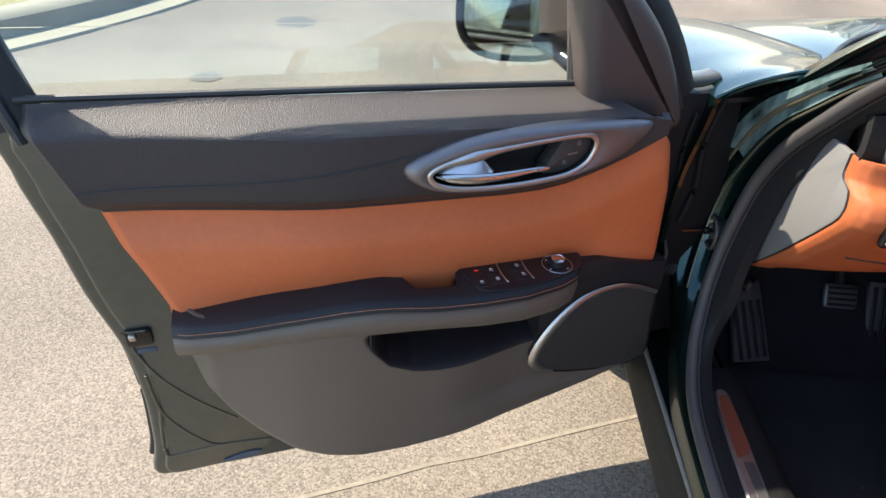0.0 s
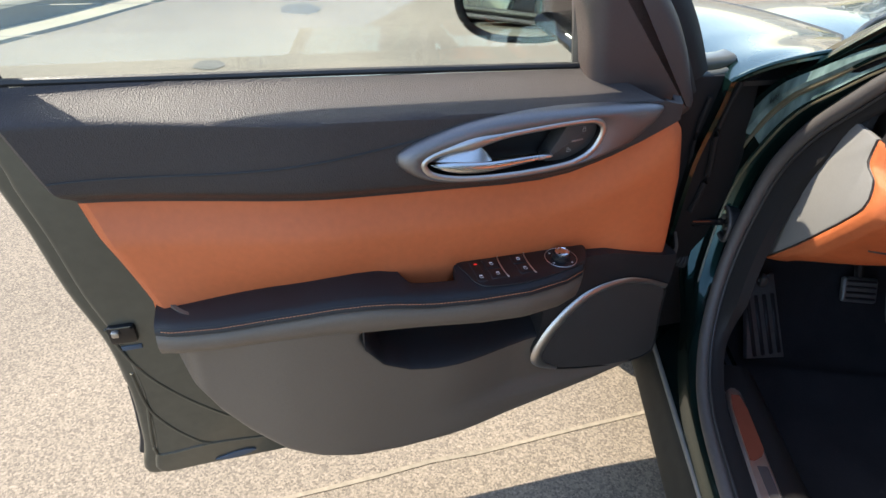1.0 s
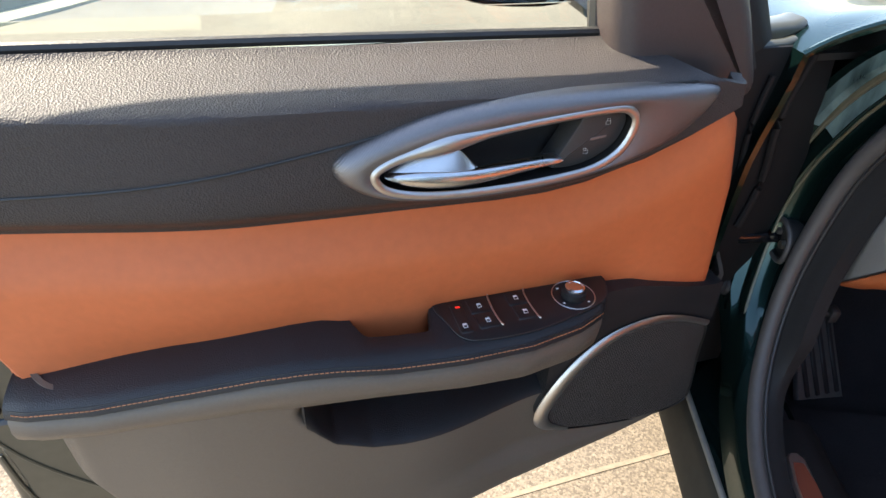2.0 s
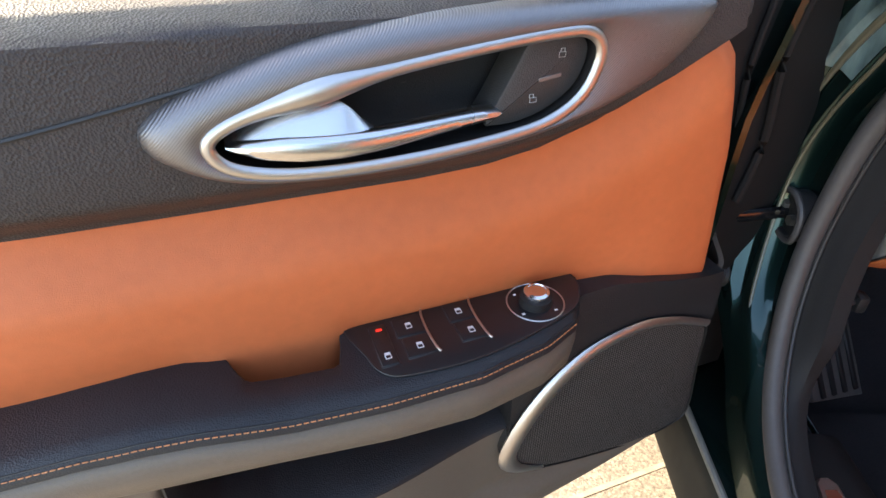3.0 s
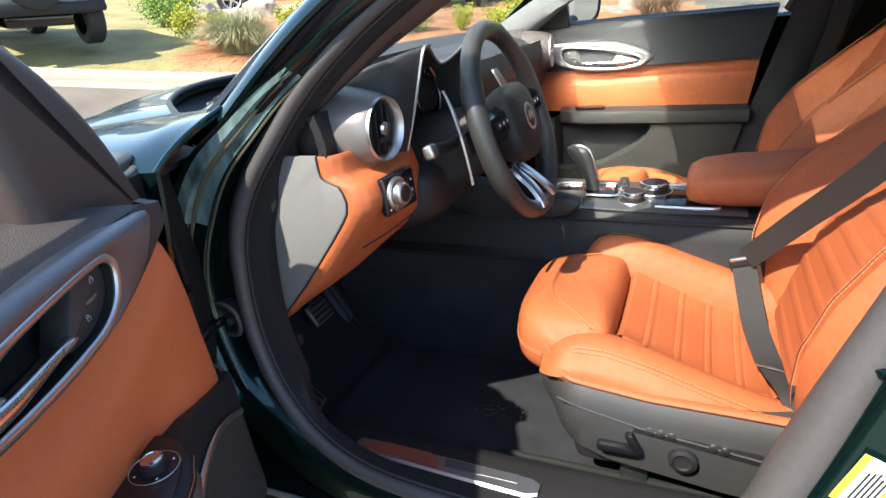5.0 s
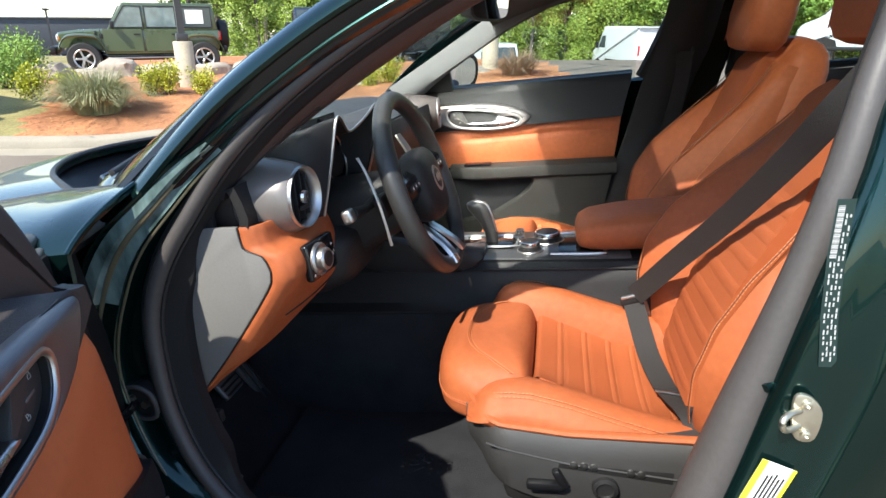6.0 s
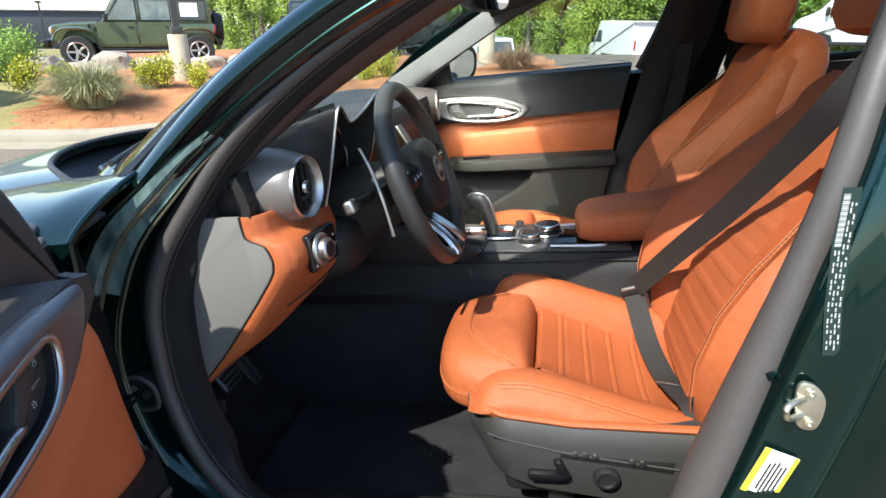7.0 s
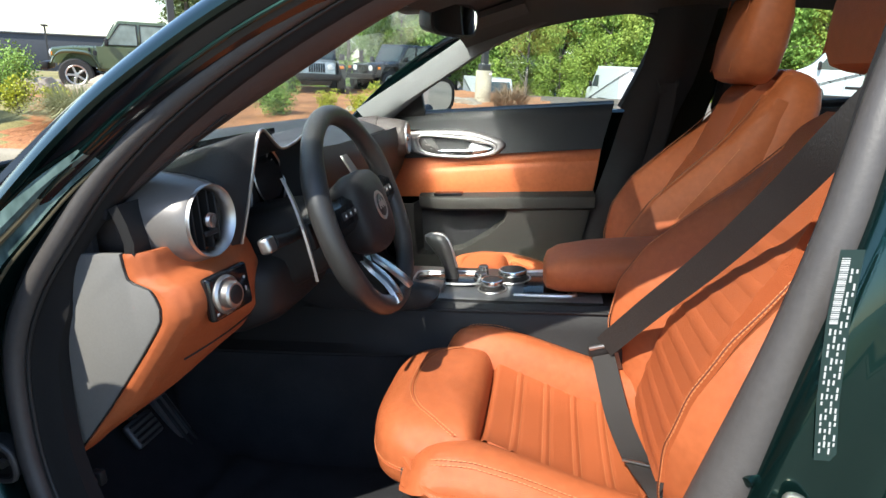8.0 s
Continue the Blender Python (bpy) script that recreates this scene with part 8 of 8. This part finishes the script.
part("tongue_frame", box(0.008, 0.062, 0.009, (-0.008, 0, 0.011), 0.003, 2, TG), SATIN, belt, "satin metal slot of the belt tongue")
part("tongue_plate", box(0.004, 0.026, 0.050, (0.004, -0.012, -0.028), 0.0012, 1, TG), STEEL, belt, "steel tongue plate")
part("buckle", box(0.030, 0.052, 0.085, (0, 0, 0), 0.006, 2, Matrix.Translation((-0.168, -0.010, 0.580)) @ Matrix.Rotation(radians(12), 4, "X")), BLACK_PLASTIC, belt, "black belt buckle")
part("belt_stop", box(0.055, 0.007, 0.005, (0, 0, 0), 0.002, 2, Matrix.Translation((-0.435, -0.02, 0.523)) @ Matrix.Rotation(radians(75), 4, "Z")), STEEL, belt, "thin metal belt stop")
pbelt = assembly("seat_belt", lathe([(0, -0.02), (0.034, -0.02), (0.036, 0.004), (0.032, 0.012), (0.024, 0.014), (0.020, 0.008), (0, 0.008)], 28, Matrix.Translation((0.628, -0.215, 1.150)) @ Matrix.Rotation(radians(-90), 4, "Y") @ Matrix.Diagonal((1.3, 1, 1, 1))), BLACK_PLASTIC, "black seat belt hanging on the passenger-side pillar")
strap([(0.612, -0.22, 1.14), (0.63, -0.205, 1.0), (0.65, -0.13, 0.7), (0.655, -0.08, 0.5)], 0.047, (0, 1, 0.3), "hanging_belt", pbelt, "black woven belt")

# ---- pedals and footwell ----
ped = assembly("brake_pedal", box(0.085, 0.016, 0.062, (0, 0, 0), 0.008, 3, Matrix.Translation((-0.335, 1.03, 0.455)) @ Matrix.Rotation(radians(-32), 4, "X")), PEDAL, "metal brake pedal with rubber strips")
for k in range(4):
    part("rubber_strip", box(0.070, 0.008, 0.006, (0, -0.010, -0.021 + 0.014 * k), 0.002, 1, Matrix.Translation((-0.335, 1.03, 0.455)) @ Matrix.Rotation(radians(-32), 4, "X")), RUBBER, ped)
part("pedal_arm", tube([(-0.335, 1.045, 0.47), (-0.34, 1.10, 0.56), (-0.34, 1.14, 0.70)], 0.010, 8), BLACK_PLASTIC, ped)
acc = assembly("accelerator_pedal", box(0.050, 0.016, 0.18, (0, 0, 0), 0.006, 2, Matrix.Translation((-0.215, 1.04, 0.395)) @ Matrix.Rotation(radians(-30), 4, "X")), PEDAL, "tall metal accelerator pedal with rubber strips")
for k in range(2):
    part("rubber_strip", box(0.010, 0.008, 0.15, (-0.011 + 0.022 * k, -0.009, 0), 0.002, 1, Matrix.Translation((-0.215, 1.04, 0.395)) @ Matrix.Rotation(radians(-30), 4, "X")), RUBBER, acc)
FRM = Matrix.Translation((-0.565, 0.965, 0.375)) @ Matrix.Rotation(radians(18), 4, "Z") @ Matrix.Rotation(radians(-38), 4, "X")
rest = assembly("footrest", prism([(-0.055, -0.075), (0.05, -0.085), (0.05, 0.12), (-0.03, 0.10)], -0.008, 0.008, 0.004, 2, FRM), PEDAL, "metal footrest with rubber strips")
for k in range(4):
    part("rubber_strip", box(0.010, 0.006, 0.145, (-0.034 + 0.023 * k, -0.0095, 0.0), 0.002, 1, FRM), RUBBER, rest)
part("trim_clip", join(box(0.014, 0.020, 0.024, (-0.708, 0.800, 0.625), 0.004), lathe([(0, 0), (0.005, 0), (0.0045, 0.004), (0, 0.004)], 14, Matrix.Translation((-0.715, 0.800, 0.625)) @ Matrix.Rotation(radians(-90), 4, "Y"))), BLACK_PLASTIC, car, "small black trim clip")
part("floor_mat", surf(lambda u, v: (-0.64 + 0.42 * u, 0.20 + 0.68 * v, 0.297 + 0.004 * noise.noise(Vector((u * 6, v * 6, 0))) + 0.02 * sm(0.86, 1.0, v)), 20, 30, 0.006), CARPET, car, "black carpet floor mat")

CRUMB = material("pale dust and crumbs", (0.040, 0.038, 0.034), 0.9, vary=0.4, grain=90)
rnd_d = random.Random(31)
g = bmesh.new()
for _ in range(34):
    x, y = rnd_d.uniform(-0.62, -0.26), rnd_d.uniform(0.22, 0.80)
    r = rnd_d.uniform(0.0005, 0.0012) * (2.0 if rnd_d.random() < 0.06 else 1.0)
    z = 0.3035 + 0.004 * noise.noise(Vector(((x + 0.64) / 0.42 * 6, (y - 0.20) / 0.68 * 6, 0))) + 0.02 * sm(0.86, 1.0, (y - 0.20) / 0.68)
    a = rnd_d.uniform(0, math.tau)
    c = [g.verts.new((x + r * q * math.cos(a + b), y + r * math.sin(a + b) * 1.5, z)) for b, q in ((0, 1.6), (1.6, 1), (3.1, 1.6), (4.7, 1))]
    t = g.verts.new((x, y, z + r))
    for i in range(4):
        g.faces.new((c[i], c[(i + 1) % 4], t))
for _ in range(90):
    a, q = rnd_d.uniform(0, math.tau), abs(rnd_d.gauss(0, 0.030))
    x, y = -0.452 + q * math.cos(a), 0.532 + 1.5 * q * math.sin(a)
    r, b = rnd_d.uniform(0.0005, 0.0011), rnd_d.uniform(0, math.tau)
    z = 0.3036 + 0.004 * noise.noise(Vector(((x + 0.64) / 0.42 * 6, (y - 0.20) / 0.68 * 6, 0)))
    d, n = Vector((math.cos(b), math.sin(b), 0)) * r * 4, Vector((-math.sin(b), math.cos(b), 0)) * r * 0.5
    p = Vector((x, y, z))
    g.faces.new([g.verts.new(c) for c in (p - d - n, p + d - n, p + d + n + Vector((0, 0, r)), p - d + n + Vector((0, 0, r)))])
tagged(part("crumbs", g, CRUMB, smooth=False), "pale dust and crumbs on the black floor mat", "crumbs", kind="stuff")

# ---- sill plate, strap bracket, striker, labels ----
sp = assembly("sill_plate", loft([[(x, y, z) for x, z in ((x0, 0.4475), (x0 + 0.004, 0.4515), (x1 - 0.004, 0.4515), (x1, 0.4475))] for y, x0, x1 in ((0.672, -0.758, -0.742), (0.664, -0.766, -0.736), (0.62, -0.774, -0.736), (0.40, -0.786, -0.743), (0.345, -0.788, -0.746), (0.328, -0.780, -0.754))]), SATIN, "brushed silver sill plate with a tan inlay")
part("inlay", loft([[(x, y, 0.4522) for x in (x0, x1)] for y, x0, x1 in ((0.655, -0.759, -0.744), (0.62, -0.767, -0.739), (0.53, -0.773, -0.741), (0.515, -0.773, -0.750), (0.505, -0.774, -0.766))], False, False), TAN_DARK, sp, "tan inlay")
part("script_bar", box(0.018, 0.130, 0.0006, (-0.757, 0.430, 0.4522), 0, 1), BRUSHED_DARK, sp, "plain grey bar in place of the script")
part("sill_trim", loft([[(x, y, z) for x, z in ((-0.815, 0.440), (-0.80, 0.4455), (-0.72, 0.4475), (-0.695, 0.440), (-0.672, 0.415), (-0.655, 0.36), (-0.650, 0.29))] for y in np.linspace(-0.05, 0.74, 12)], False, False), OPENING_BLACK, car, "black inner sill trim")
BR = spline([(0.866, 0.668), (0.905, 0.666), (0.922, 0.684), (0.916, 0.716), (0.890, 0.724), (0.864, 0.706)], 4, True)
sb = part("strap_bracket", loft([[(-0.745 - o, 0.892 + (y - 0.892) * k, 0.695 + (z - 0.695) * k) for y, z in BR] for o, k in ((0.0, 1.0), (0.030, 1.0), (0.034, 0.95), (0.034, 0.82), (0.028, 0.78), (0.028, 0.05))]), BLACK_PLASTIC, car, "black door check bracket")
part("bracket_rim", tube([(-0.777, y, z) for y, z in BR], 0.0042, 8, True, up=(1, 0, 0)), RUBBER_GREY, sb)
for y, z in ((0.882, 0.690), (0.906, 0.700)):
    part("bolt", lathe([(0, 0), (0.008, 0), (0.007, 0.006), (0, 0.007)], 6, Matrix.Translation((-0.773, y, z)) @ Matrix.Rotation(radians(-90), 4, "Y")), STEEL, sb)
SX = 0.822
st = assembly("door_striker", prism(spline([(-0.124, 0.708), (-0.106, 0.705), (-0.096, 0.722), (-0.096, 0.768), (-0.114, 0.770), (-0.130, 0.746)], 4, True), SX, SX + 0.007, 0.002, 2, Matrix.Rotation(radians(90), 4, "Z")), STRIKER, "zinc-plated door striker bolted to the pillar")
part("striker_loop", tube(spline([(-SX - 0.006, -0.104, 0.750), (-SX - 0.018, -0.088, 0.752), (-SX - 0.026, -0.078, 0.748), (-SX - 0.026, -0.079, 0.736), (-SX - 0.018, -0.088, 0.729), (-SX - 0.006, -0.104, 0.727)], 4), 0.0042, 10), STRIKER, st)
for y, z in ((-0.112, 0.716), (-0.110, 0.760)):
    part("bolt", lathe([(0, 0), (0.0065, 0), (0.006, 0.004), (0.003, 0.005), (0, 0.002)], 20, Matrix.Translation((-SX - 0.007, y, z)) @ Matrix.Rotation(radians(-90), 4, "Y")), STRIKER, st)
part("pillar_stud", join(tube([(-0.765, -0.100, 0.772), (-0.785, -0.085, 0.768), (-0.80, -0.070, 0.763)], 0.006, 10), box(0.006, 0.035, 0.032, (-0.775, -0.108, 0.772), 0.003)), PAINT, car, "painted stud on the pillar")
LB = [(1.018, -0.122, -0.142), (0.95, -0.1185, -0.1385), (0.87, -0.1195, -0.1395), (0.803, -0.1245, -0.1445)]
LX = -0.8120
lab = assembly("label", loft([[(LX, a, z), (LX, b, z)] for z, a, b in LB], False, False), LABEL_CLEAR, "dark label with white print and a bar code on the pillar")


def mid_y(z):
    return interp([(a, (b + c) / 2) for a, b, c in LB], z)


for k in range(30):
    z = 1.010 - 0.062 * k / 29
    part("bar", box(0.0004, 0.007, 0.0007 + 0.0006 * ((k * 7) % 3), (LX - 0.0005, mid_y(z) + 0.004, z)), LOCK_GREY, lab)
for k in range(26):
    z = 0.998 - 0.184 * k / 25
    for c in range(2 if z > 0.945 else 4):
        if (k * 5 + c * 3) % 7 < 5:
            part("print_line", box(0.0004, 0.0017, 0.0036 + 0.0014 * ((k + c) % 3), (LX - 0.0005, mid_y(z) - 0.0068 + 0.0042 * c, z)), LOCK_GREY, lab)
YLB = Matrix.Translation((-0.8305, -0.070, 0.625)) @ Matrix.Rotation(radians(-5), 4, "Z") @ Matrix.Rotation(radians(20), 4, "X")
yl = assembly("label", box(0.001, 0.044, 0.095, (0, 0, 0), 0, 1, YLB), LABEL_WHITE, "yellow and white printed label on the pillar")
part("yellow_band", box(0.0012, 0.008, 0.095, (-0.0004, 0.018, 0), 0, 1, YLB), LABEL_YELLOW, yl)
part("yellow_band", box(0.0012, 0.005, 0.095, (-0.0004, -0.0195, 0), 0, 1, YLB), LABEL_YELLOW, yl)
for k in range(5):
    part("print_line", box(0.0014, 0.0022, 0.045 + 0.006 * (k % 3), (-0.0005, 0.006 - 0.0048 * k, 0.004), 0, 1, YLB), INK, yl)
part("print_mark", lathe([(0, 0), (0.005, 0), (0.005, 0.001), (0, 0.001)], 20, YLB @ Matrix.Translation((-0.0005, 0.0, -0.040)) @ Matrix.Rotation(radians(-90), 4, "Y")), INK, yl)

# ---- road wheels under the car ----
for sx in (-1, 1):
    for y in (1.55, -1.25):
        M = Matrix.Translation((sx * 0.79, y, 0.24)) @ Matrix.Rotation(radians(90 * sx), 4, "Y")
        w = assembly("wheel", lathe([(0.20, -0.11), (0.30, -0.11), (0.32, -0.08), (0.32, 0.08), (0.30, 0.11), (0.22, 0.11), (0.21, 0.06), (0.0, 0.06)], 32, M), TYRE, "black tyre of the parked car")
